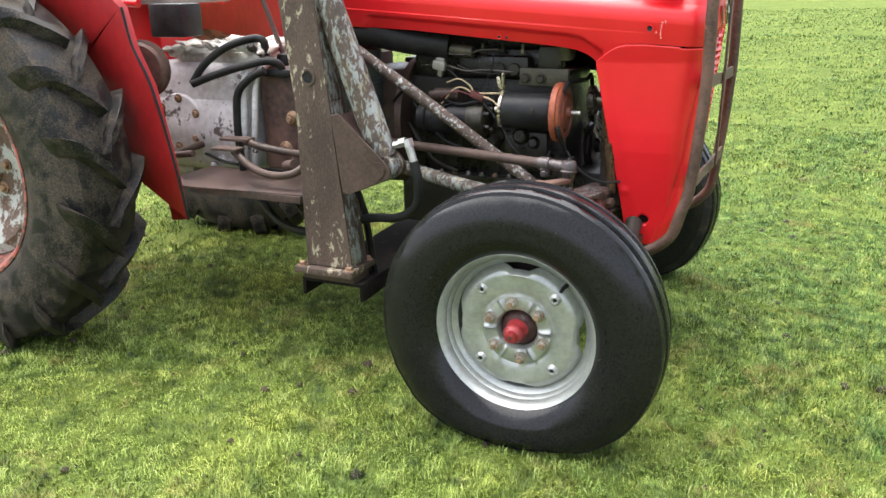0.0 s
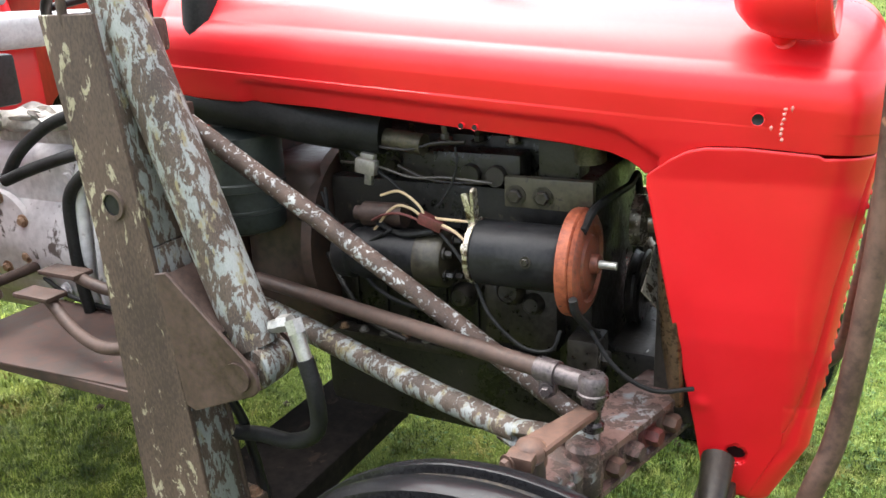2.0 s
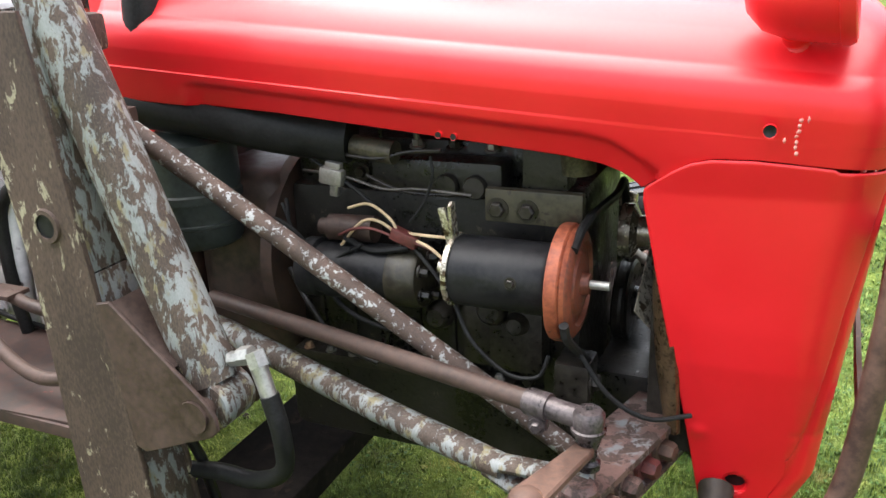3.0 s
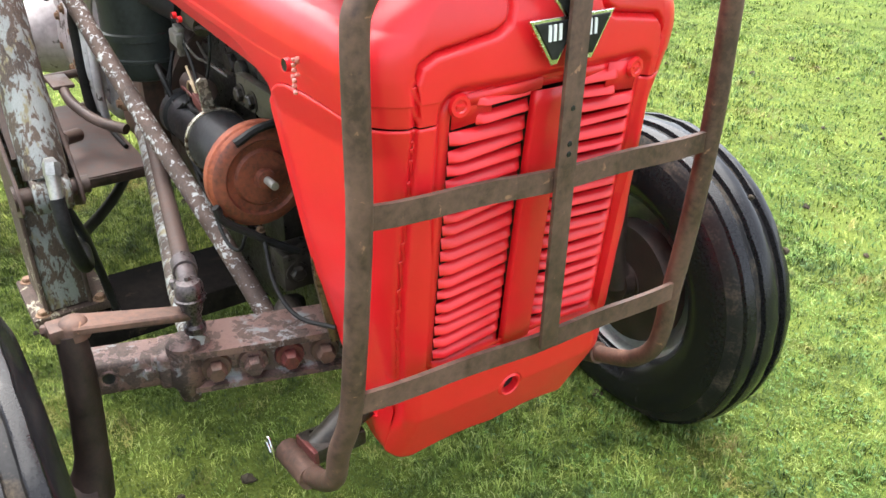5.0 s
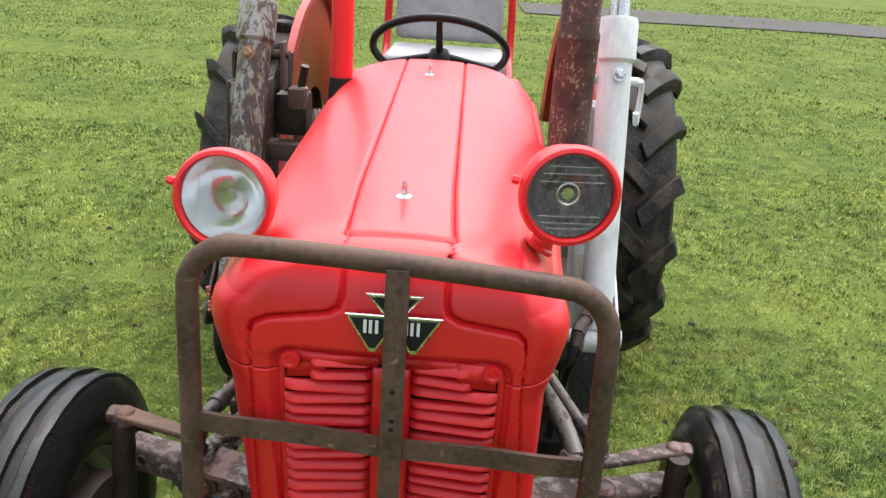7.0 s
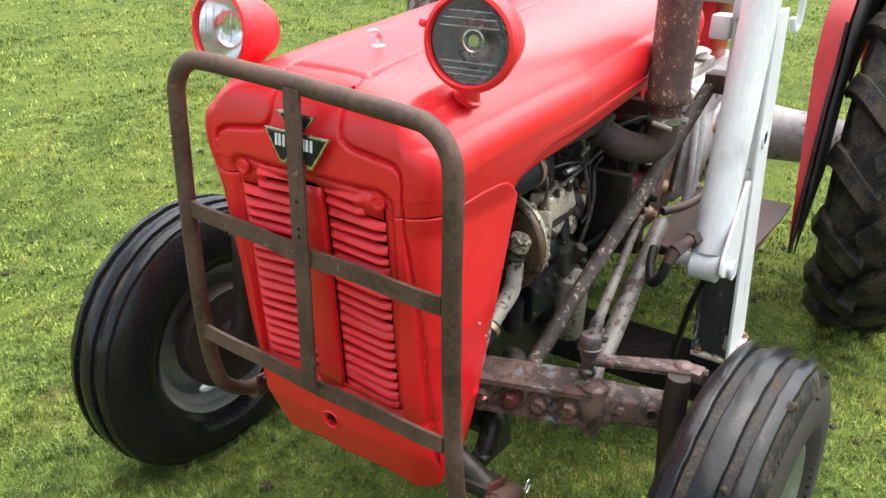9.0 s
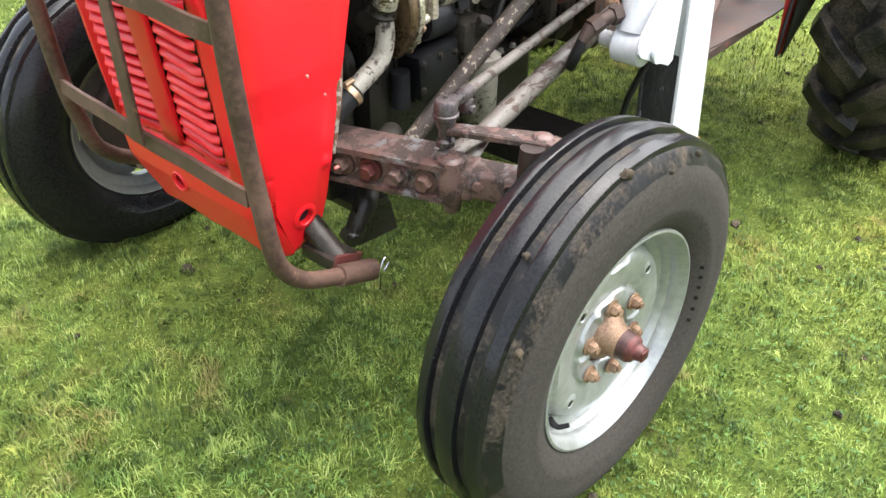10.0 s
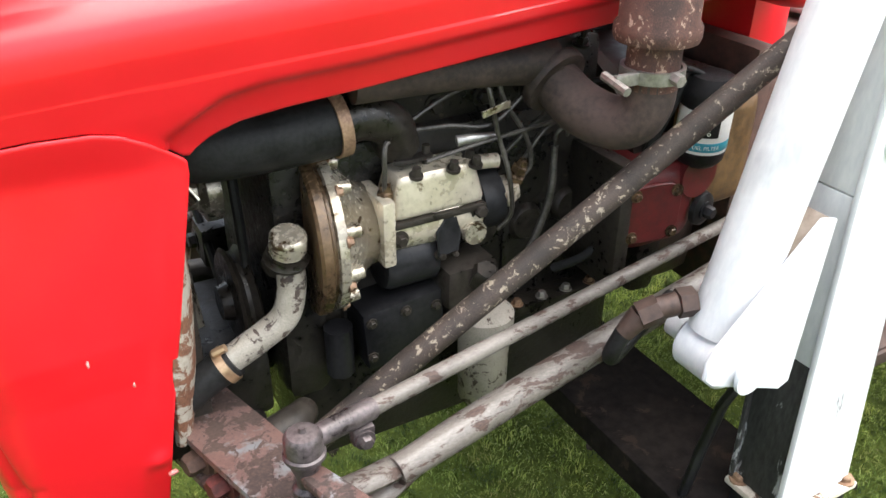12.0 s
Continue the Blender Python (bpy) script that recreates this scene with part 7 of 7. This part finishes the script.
def engine_clutter():
    """Flanges, studs, caps and lines on both sides of the engine."""
    for s in (1, -1):
        bm = BM()
        box(bm, (-0.40, s * 0.15, 0.602), (0.46, 0.05, 0.018), None, 0.004)
        rail = part("sump_flange", bm, ENGINE_GREY, TRACTOR, "oily sump flange with bolts")
        for i in range(9):
            bm = BM()
            bolt(bm, (-0.60 + i * 0.05, s * 0.162, 0.611), (0, 0, 1), 0.0075, 0.011)
            part("flange_bolt", bm, PLATED if i % 3 else NUT, rail)
        for i in range(5):
            bm = BM()
            x = -0.56 + i * 0.085
            lathe(bm, [(0, 0.012), (0.026, 0.012), (0.031, 0.006), (0.033, 0.0)], aim((x, s * 0.131, 0.76 - 0.012 * (i % 2)), (0, s, 0)), 22)
            part("core_plug", bm, ENGINE_GREY, TRACTOR)
        for i in range(7):
            bm = BM()
            p = Vector((-0.57 + i * 0.07, s * 0.118, 1.022))
            tube(bm, [p, p + Vector((0, s * 0.006, 0.028))], 0.0055, 8)
            bolt(bm, p, (0, s * 0.2, 1), 0.010, 0.012)
            part("head_stud", bm, PLATED if i % 2 else ENGINE_GREY, TRACTOR)
    # left: dipstick, lever linkage, cover screws, belt pulley behind the panel
    bm = BM()
    tube(bm, [(-0.43, 0.15, 0.64), (-0.44, 0.19, 0.72), (-0.47, 0.2, 0.82), (-0.48, 0.19, 0.90)], 0.006, 10)
    tube(bm, [(-0.48, 0.19, 0.90), (-0.475, 0.2, 0.925), (-0.49, 0.205, 0.935), (-0.497, 0.195, 0.915)], 0.003, 8)
    part("dipstick", bm, pipe_dark, TRACTOR, "oily dipstick with bent handle")
    bm = BM()
    tube(bm, [(-0.26, 0.2, 0.925), (-0.34, 0.21, 0.94), (-0.48, 0.2, 0.945), (-0.66, 0.19, 0.95)], 0.0032, 8)
    part("throttle_rod", bm, pipe_dark, TRACTOR, "thin throttle rod")
    for x, z in ((-0.17, 0.69), (-0.17, 0.63), (-0.275, 0.69), (-0.275, 0.635), (-0.225, 0.695)):
        bm = BM()
        bolt(bm, (x, 0.2005, z), (0, 1, 0), 0.006, 0.007)
        part("cover_screw", bm, ENGINE_GREY, TRACTOR)
    bm = BM()
    lathe(bm, [(0, 0.0), (0.075, 0.0), (0.08, 0.004), (0.072, 0.012), (0.072, 0.018), (0.08, 0.026), (0.075, 0.03), (0.03, 0.03), (0.025, 0.045), (0, 0.045)], aim((-0.035, 0.06, 0.70), (1, 0, 0)), 36)
    part("crank_pulley", bm, ENGINE_GREY, TRACTOR, "greasy crank pulley")
    bm = BM()
    tube(bm, [(-0.52, 0.16, 0.66), (-0.56, 0.2, 0.70), (-0.60, 0.22, 0.78), (-0.64, 0.23, 0.90), (-0.68, 0.235, 0.98)], 0.008, 10)
    part("oil_hose", bm, HOSE, TRACTOR, "black rubber oil hose")
    bm = BM()
    tube(bm, [(-0.74, 0.25, 0.96), (-0.68, 0.24, 1.0), (-0.6, 0.22, 1.0), (-0.54, 0.17, 0.98)], 0.0055, 10)
    part("fuel_hose", bm, HOSE, TRACTOR, "thin black fuel hose")
    bm = BM()
    box(bm, (-0.74, 0.2, 0.96), (0.09, 0.11, 0.035), None, 0.01)
    bolt(bm, (-0.715, 0.25, 0.977), (0, 0, 1), 0.012, 0.014)
    part("filter_bracket", bm, ENGINE_GREY, TRACTOR, "iron filter bracket")
    # right: breather, pipes and clips, plates between dynamo and starter
    bm = BM()
    lathe(bm, [(0, 0.07), (0.022, 0.07), (0.025, 0.065), (0.025, 0.05), (0.03, 0.046), (0.03, 0.0)], aim((-0.06, -0.175, 1.01), (0, -0.1, 1)), 24)
    part("water_outlet", bm, bpy.data.materials["brassy_tin"], TRACTOR, "dull metal cylinder beside the hose")
    bm = BM()
    box(bm, (0, 0, 0), (0.012, 0.006, 0.06), pose(-0.248, -0.262, 0.93, 0, -14, 0), 0.001)
    part("dynamo_strap", bm, ALU, TRACTOR, "bright adjusting strap")
    for x, z, r in ((-0.20, 0.76, 0.03), (-0.155, 0.74, 0.022), (-0.30, 0.735, 0.026), (-0.36, 0.70, 0.02)):
        bm = BM()
        lathe(bm, [(0, 0.03), (r * 0.6, 0.03), (r * 0.8, 0.024), (r, 0.008), (r, 0.0)], aim((x, -0.18, z), (0, -1, 0.1)), 20)
        part("blanking_cap", bm, ENGINE_GREY, TRACTOR)
    for pts, r, mat in (
        ([(-0.56, -0.18, 0.98), (-0.46, -0.215, 0.985), (-0.38, -0.222, 0.97), (-0.31, -0.225, 0.975), (-0.22, -0.22, 0.97)], 0.0026, pipe_dark),
        ([(-0.45, -0.22, 0.93), (-0.40, -0.235, 0.945), (-0.36, -0.24, 0.925), (-0.345, -0.24, 0.90)], 0.0026, WIRE_PALE),
        ([(-0.345, -0.24, 0.89), (-0.39, -0.245, 0.905), (-0.43, -0.24, 0.90), (-0.47, -0.225, 0.88)], 0.0026, HUBRED),
        ([(-0.33, -0.242, 0.892), (-0.27, -0.25, 0.875), (-0.255, -0.262, 0.85)], 0.0026, HUBRED),
        ([(-0.52, -0.22, 0.80), (-0.47, -0.235, 0.75), (-0.40, -0.235, 0.72), (-0.32, -0.22, 0.71)], 0.0045, HOSE),
        ([(-0.66, -0.2, 0.86), (-0.60, -0.235, 0.90), (-0.55, -0.24, 0.88), (-0.52, -0.23, 0.83)], 0.006, HOSE),
    ):
        bm = BM()
        tube(bm, pts, r, 8)
        part("wire", bm, mat, TRACTOR)


engine_clutter()


# ---- gearbox, driving place ----
def build_rear():
    bm = BM()
    box(bm, (-1.52, 0, 0.76), (0.50, 0.39, 0.42), None, 0.05, 3)
    tube(bm, [(-1.30, 0, 0.72), (-1.72, 0, 0.72)], 0.225, 40)
    box(bm, (-1.85, 0, 0.72), (0.6, 0.34, 0.46), None, 0.06, 3)
    for s in (1, -1):
        tube(bm, [(-2.07, s * 0.15, 0.65), (-2.07, s * 0.3, 0.65), (-2.07, s * 0.66, 0.65)], [0.16, 0.11, 0.085], 24)
    gb = part("gearbox", bm, GEARBOX, TRACTOR, "dirty grey painted gearbox and axle casing")
    for s in (1, -1):
        bm = BM()
        lathe(bm, [(0, 0.016), (0.07, 0.016), (0.085, 0.013), (0.108, 0.012), (0.114, 0.0)], aim((-1.60, s * 0.205, 0.74), (0, s, 0)), 36)
        cover = part("side_cover", bm, GEARBOX, gb, "round cover plate with bolts")
        for i in range(6):
            a = (i + 0.4) * 2 * math.pi / 6
            bm = BM()
            bolt(bm, (-1.60 + 0.095 * math.cos(a), s * 0.219, 0.74 + 0.095 * math.sin(a)), (0, s, 0), 0.012, 0.011)
            part("cover_bolt", bm, NUT, cover)
        for x, z in ((-1.42, 0.60), (-1.36, 0.63), (-1.46, 0.575), (-1.33, 0.90)):
            bm = BM()
            bolt(bm, (x, s * 0.203, z), (0, s, 0), 0.014, 0.012)
            part("case_bolt", bm, GEARBOX, gb)
    # flange where the gearbox meets the clutch housing
    bm = BM()
    for x, w in ((-1.275, 0.03), (-1.225, 0.022)):
        for s in (1, -1):
            tube(bm, [(x - 0.03, s * 0.21, 0.53), (x - 0.02, s * 0.228, 0.62), (x, s * 0.232, 0.78), (x + 0.012, s * 0.225, 0.9), (x + 0.03, s * 0.19, 0.965), (x + 0.03, 0, 0.985)], w * 0.55, 10, 4)
    part("case_flange", bm, surface("pale_flange_paint", (0.4, 0.39, 0.4), (0.62, 0.61, 0.62), 18, (0.35, 0.6), 0.0, 0.3, spots=(0.07, 0.05, 0.045), spot_at=0.63), TRACTOR, "pale painted casing flange with dirt in its joint")
    bm = BM()
    box(bm, (-1.06, 0, 0.75), (0.36, 0.37, 0.42), None, 0.05, 3)
    box(bm, (-0.885, 0, 0.76), (0.05, 0.42, 0.48), None, 0.02)
    hous = part("clutch_casing", bm, surface("rust_stained_casing", (0.035, 0.022, 0.018), (0.14, 0.075, 0.058), 14, (0.5, 0.8), 0.1, 0.4, spots=(0.3, 0.27, 0.26), spot_at=0.7), TRACTOR, "rust-brown stained clutch casing")
    for s in (1, -1):
        for x, z in ((-1.09, 0.775), (-1.13, 0.66), (-0.98, 0.62), (-1.0, 0.9)):
            bm = BM()
            lathe(bm, [(0, 0.02), (0.016, 0.02), (0.02, 0.016), (0.026, 0.004), (0.03, 0.0)], aim((x, s * 0.184, z), (0, s, 0)), 16)
            bolt(bm, (x, s * 0.204, z), (0, s, 0), 0.012, 0.012)
            part("casing_bolt", bm, NUT, hous)
    bm = BM()
    rng = random.Random(5)
    box(bm, (-1.42, 0, 0.985), (0.42, 0.32, 0.05), None, 0.02)
    lift = part("lift_cover", bm, surface("dirty_white_cover", (0.32, 0.3, 0.27), (0.62, 0.59, 0.54), 22, (0.5, 0.8), 0, 0.6, spots=(0.1, 0.08, 0.07), spot_at=0.62), TRACTOR, "dirty white lumpy lift cover")
    for i in range(40):
        c = Vector((-1.20 - 0.44 * rng.random(), -0.19 + 0.33 * rng.random(), 1.0 + 0.035 * rng.random()))
        lump = Matrix.Translation(c) @ pose(0, 0, 0, rng.uniform(-30, 30), rng.uniform(-30, 30), rng.uniform(0, 90))
        k = rng.uniform(0.016, 0.04)
        bm = BM()
        bmesh.ops.create_icosphere(bm, subdivisions=2, radius=k)
        for v in bm.verts:
            v.co *= 1 + 0.8 * noise.noise(v.co * 45 + Vector((i, 0, 0)))
        bm.transform(lump @ Matrix.Diagonal((1.4, 0.9, 0.55, 1)))
        part("crust_lump", bm, bpy.data.materials["dirty_white_cover"], lift, sharp=50)
    # gear lever on its boot
    bm = BM()
    tube(bm, [(-1.16, -0.10, 0.955), (-1.17, -0.10, 1.0), (-1.24, -0.09, 1.17), (-1.28, -0.09, 1.28)], 0.009, 12)
    gl = part("gear_lever", bm, BROWN, TRACTOR, "bare brown gear lever")
    bm = BM()
    lathe(bm, [(0, 0.055), (0.016, 0.055), (0.03, 0.05), (0.034, 0.035), (0.034, 0.01), (0.04, 0.005), (0.04, -0.04), (0, -0.04)], aim((-1.16, -0.10, 0.95), (0, 0, 1)), 24)
    part("lever_boot", bm, HOSE, gl, "black rubber boot")
    bm = BM()
    box(bm, (-1.135, -0.15, 0.94), (0.12, 0.12, 0.03), None, 0.01)
    part("lever_plate", bm, BLACK, TRACTOR, "black oily cover plate")
    hoses = [[(-1.47, -0.27, 0.90), (-1.42, -0.25, 0.97), (-1.34, -0.22, 1.03), (-1.25, -0.19, 1.06), (-1.2, -0.18, 1.055), (-1.195, -0.17, 1.0)],
             [(-1.46, -0.28, 0.90), (-1.38, -0.26, 0.93), (-1.26, -0.24, 0.965), (-1.16, -0.22, 0.985), (-1.12, -0.2, 0.97), (-1.115, -0.19, 0.93)],
             [(-1.16, -0.24, 0.955), (-1.22, -0.25, 0.925), (-1.275, -0.255, 0.87), (-1.29, -0.255, 0.78), (-1.29, -0.255, 0.66), (-1.285, -0.25, 0.58)],
             [(-1.5, -0.20, 0.62), (-1.38, -0.23, 0.60), (-1.22, -0.24, 0.59), (-1.0, -0.24, 0.585)]]
    for p in hoses:
        bm = BM()
        tube(bm, p, 0.0145 if p is not hoses[-1] else 0.006, 12)
        part("hydraulic_hose", bm, HOSE, TRACTOR, "black hydraulic hose")
    for s in (1, -1):
        # foot plate
        bm = BM()
        poly = [(-1.46, 0.22), (-0.86, 0.22), (-0.86, 0.505), (-1.30, 0.53), (-1.46, 0.53)]
        plate(bm, [(x, s * y) for x, y in poly], 0.006, Matrix.Translation((0, 0, 0.572)), 0.001)
        box(bm, (-1.08, s * 0.512, 0.562), (0.44, 0.007, 0.024), None, 0.001)
        box(bm, (-0.86, s * 0.36, 0.562), (0.007, 0.29, 0.024), None, 0.001)
        part("foot_plate", bm, bpy.data.materials["worn_footplate"] if s < 0 else surface("worn_footplate", (0.026, 0.017, 0.014), (0.09, 0.052, 0.042), 14, (0.55, 0.8), 0.1, 0.35, spots=(0.3, 0.05, 0.045), spot_at=0.68), TRACTOR, "worn brown steel foot plate")
        # pedals
        bm = BM()
        tube(bm, [(-0.90, s * 0.40, 0.66), (-0.925, s * 0.45, 0.635), (-1.0, s * 0.46, 0.625), (-1.1, s * 0.44, 0.64), (-1.19, s * 0.42, 0.69)], 0.0135, 12)
        box(bm, (-1.215, s * 0.42, 0.697), (0.11, 0.055, 0.011), None, 0.003)
        part("pedal", bm, BROWN, TRACTOR, "worn brown steel pedal")
        bm = BM()
        box(bm, (-1.24, s * 0.33, 0.715), (0.12, 0.055, 0.011), None, 0.003)
        tube(bm, [(-1.21, s * 0.33, 0.71), (-1.12, s * 0.33, 0.69), (-1.0, s * 0.30, 0.67), (-0.92, s * 0.25, 0.66)], 0.014, 12)
        tube(bm, [(-1.02, s * 0.35, 0.635), (-0.95, s * 0.40, 0.655)], 0.018, 12)
        part("pedal", bm, BROWN, TRACTOR, "worn brown steel pedal")
        bm = BM()
        tube(bm, [(-1.50, s * 0.2, 0.66), (-1.49, s * 0.38, 0.655), (-1.44, s * 0.41, 0.66), (-1.38, s * 0.41, 0.668)], 0.013, 10)
        part("step_rod", bm, BROWN, TRACTOR, "bent brown rod")
        if s < 0:
            bm = BM()
            lathe(bm, [(0, 0.03), (0.085, 0.03), (0.095, 0.02), (0.097, -0.02), (0.085, -0.03), (0, -0.03)], aim((-1.53, s * 0.45, 0.97), (0.25, s, 0)), 36)
            for k in range(3):
                lathe(bm, [(0.09, 0.022 - k * 0.014), (0.102, 0.018 - k * 0.014), (0.09, 0.014 - k * 0.014)], aim((-1.53, s * 0.45, 0.97), (0.25, s, 0)), 36)
            part("brake_drum", bm, bpy.data.materials["rust_stained_casing"], TRACTOR, "rusty brown brake drum")
        # mudguard: inner sheet with a flange and the roof over the tyre
        bm = BM()
        arc = [(-2.07 + 0.80 * math.cos(radians(a)), 0.65 + 0.80 * math.sin(radians(a))) for a in range(42, 173, 9)]
        lead = [(-1.295, 0.47), (-1.335, 0.70), (-1.39, 0.93), (-1.45, 1.06)] + arc
        y0 = 0.578
        ins = [bm.verts.new((x, s * y0, z)) for x, z in lead]
        back = [bm.verts.new((x, s * y0, z)) for x, z in ((-1.62, 0.68), (-1.62, 0.76), (-1.66, 0.9), (-1.7, 1.0))] + [bm.verts.new((-2.07 + 0.4 * math.cos(radians(a)), s * y0, 0.65 + 0.4 * math.sin(radians(a)))) for a in range(42, 173, 9)]
        deep = [v.co.copy() for v in back]
        lw = (0.07, 0.022) if s > 0 else (0.03, 0.01)
        lip = [bm.verts.new((x + 0.006, s * (y0 - min(lw[0], 0.008 + lw[1] * i)), z)) for i, (x, z) in enumerate(lead)]
        fold = [bm.verts.new((x - 0.07, s * (y0 - min(lw[0] + 0.01, 0.008 + lw[1] * i)), z - 0.01)) for i, (x, z) in enumerate(lead)]
        for i in range(len(lead) - 1):
            bm.faces.new((ins[i], ins[i + 1], back[i + 1], back[i]))
            bm.faces.new((ins[i], lip[i], lip[i + 1], ins[i + 1]))
            bm.faces.new((lip[i], fold[i], fold[i + 1], lip[i + 1]))
        guard = thicken(part("mudguard", bm, red_faded, TRACTOR, "worn dark red sheet mudguard inside the rear tyre"), 0.004)
        if s > 0:
            # the left mudguard alone gets a thin black sheet towards its tyre
            bm = BM()
            rim = [bm.verts.new((x + 0.002, s * (y0 + 0.012), z)) for x, z in lead]
            hub = [bm.verts.new((v.x, s * (y0 + 0.012), v.z)) for v in deep]
            for i in range(len(lead) - 1):
                bm.faces.new((rim[i], rim[i + 1], hub[i + 1], hub[i]))
            thicken(part("mudguard_tyre_side", bm, HOSE, guard, "thin black sheet on the mudguard's side towards the tyre"), 0.003)
        bm = BM()
        tube(bm, [(x + 0.004, s * (y0 - 0.004), z) for x, z in lead[:5]], 0.005, 8)
        part("mudguard_edge", bm, BLACK, guard, "dark rubber edge strip")
    # instrument panel, column, wheel
    bm = BM()
    box(bm, (-0.91, 0, 1.19), (0.08, 0.50, 0.26), None, 0.05, 3)
    box(bm, (-0.95, 0, 1.0), (0.10, 0.30, 0.2), None, 0.03)
    part("dash_panel", bm, RED, TRACTOR, "red dash panel behind the bonnet")
    bm = BM()
    box(bm, (-1.53, -0.25, 1.13), (0.15, 0.12, 0.12), None, 0.012)
    part("battery_box", bm, BLACK, TRACTOR, "black square box below the seat")
    bm = BM()
    hub = Vector((-1.22, -0.005, 1.335))
    ax = Vector((-0.55, 0, 0.83)).normalized()
    tube(bm, [(-0.95, -0.005, 1.0), hub], 0.022, 16)
    part("steering_column", bm, BLACK, TRACTOR)
    bm = BM()
    mw = aim(hub, ax)
    ringp = [mw @ Vector((0.215 * math.cos(a), 0.215 * math.sin(a), 0.012)) for a in np.linspace(0, 2 * math.pi, 49)]
    tube(bm, ringp, 0.0125, 12, 1)
    for i in range(3):
        a = radians(90 + 120 * i)
        tube(bm, [mw @ Vector((0.03 * math.cos(a), 0.03 * math.sin(a), 0)), mw @ Vector((0.21 * math.cos(a), 0.21 * math.sin(a), 0.012))], [0.012, 0.009], 10)
    lathe(bm, [(0, 0.014), (0.03, 0.01), (0.036, -0.01), (0.03, -0.03), (0, -0.03)], mw, 24)
    sw = part("steering_wheel", bm, BLACK, TRACTOR, "thin black three-spoke steering wheel")
    bm = BM()
    lathe(bm, [(0, 0.03), (0.01, 0.028), (0.018, 0.015), (0.018, 0.0)], mw, 18)
    part("wheel_nut", bm, CHROME, sw, "bright centre nut")
    bm = BM()
    box(bm, (-1.82, 0, 1.23), (0.40, 0.46, 0.09), None, 0.03, 3)
    seat = part("seat", bm, SEAT, TRACTOR, "grey vinyl tractor seat")
    bm = BM()
    box(bm, (-2.03, 0, 1.43), (0.09, 0.44, 0.28), None, 0.035, 3)
    part("backrest", bm, SEAT, seat, "grey padded backrest")
    bm = BM()
    tube(bm, [(-1.70, 0.25, 1.19), (-2.05, 0.26, 1.23), (-2.09, 0.25, 1.53), (-2.09, 0.2, 1.61), (-2.09, -0.2, 1.61), (-2.09, -0.25, 1.53), (-2.05, -0.26, 1.23), (-1.70, -0.25, 1.19)], 0.016, 12)
    box(bm, (-1.88, 0, 1.05), (0.26, 0.2, 0.28), None, 0.02)
    part("seat_frame", bm, RED, seat, "red tubular seat frame")
    # red stack at the bonnet's rear
    bm = BM()
    tube(bm, [(-0.80, -0.255, 1.25), (-0.80, -0.255, 1.95)], 0.03, 24)
    stack = part("air_intake_pipe", bm, RED, TRACTOR, "upright red air intake pipe")
    bm = BM()
    tube(bm, [(-0.80, -0.255, 1.22), (-0.80, -0.255, 1.31)], [0.042, 0.034], 20)
    part("pipe_boot", bm, HOSE, stack, "black rubber boot")
    # levers
    for p in ([(-1.14, -0.16, 0.94), (-1.19, -0.18, 0.985), (-1.238, -0.2, 1.029)], [(-1.0, 0.24, 0.7), (-1.01, 0.25, 0.85), (-1.02, 0.25, 0.93)]):
        bm = BM()
        tube(bm, p, 0.0075, 10)
        lathe(bm, [(0, 0.018), (0.012, 0.014), (0.017, 0), (0.012, -0.014), (0, -0.018)], aim(p[-1], Vector(p[-1]) - Vector(p[-2])), 16)
        part("lever", bm, ENGINE_GREY, TRACTOR, "bare metal lever with round knob")
    bm = BM()
    box(bm, (-0.86, -0.40, 1.19), (0.10, 0.09, 0.12), None, 0.015)
    tube(bm, [(-0.84, -0.38, 1.24), (-0.82, -0.36, 1.33)], 0.012, 10)
    tube(bm, [(-0.86, -0.42, 1.24), (-0.9, -0.42, 1.35)], 0.012, 10)
    part("control_valve", bm, ENGINE, TRACTOR, "black greasy hydraulic control valve")


red_faded = chipped("faded_red_paint", ((0.27, 0.01, 0.012), (0.42, 0.018, 0.02)), ((0.03, 0.016, 0.014), (0.1, 0.03, 0.026)), 9, 0.36)
build_rear()
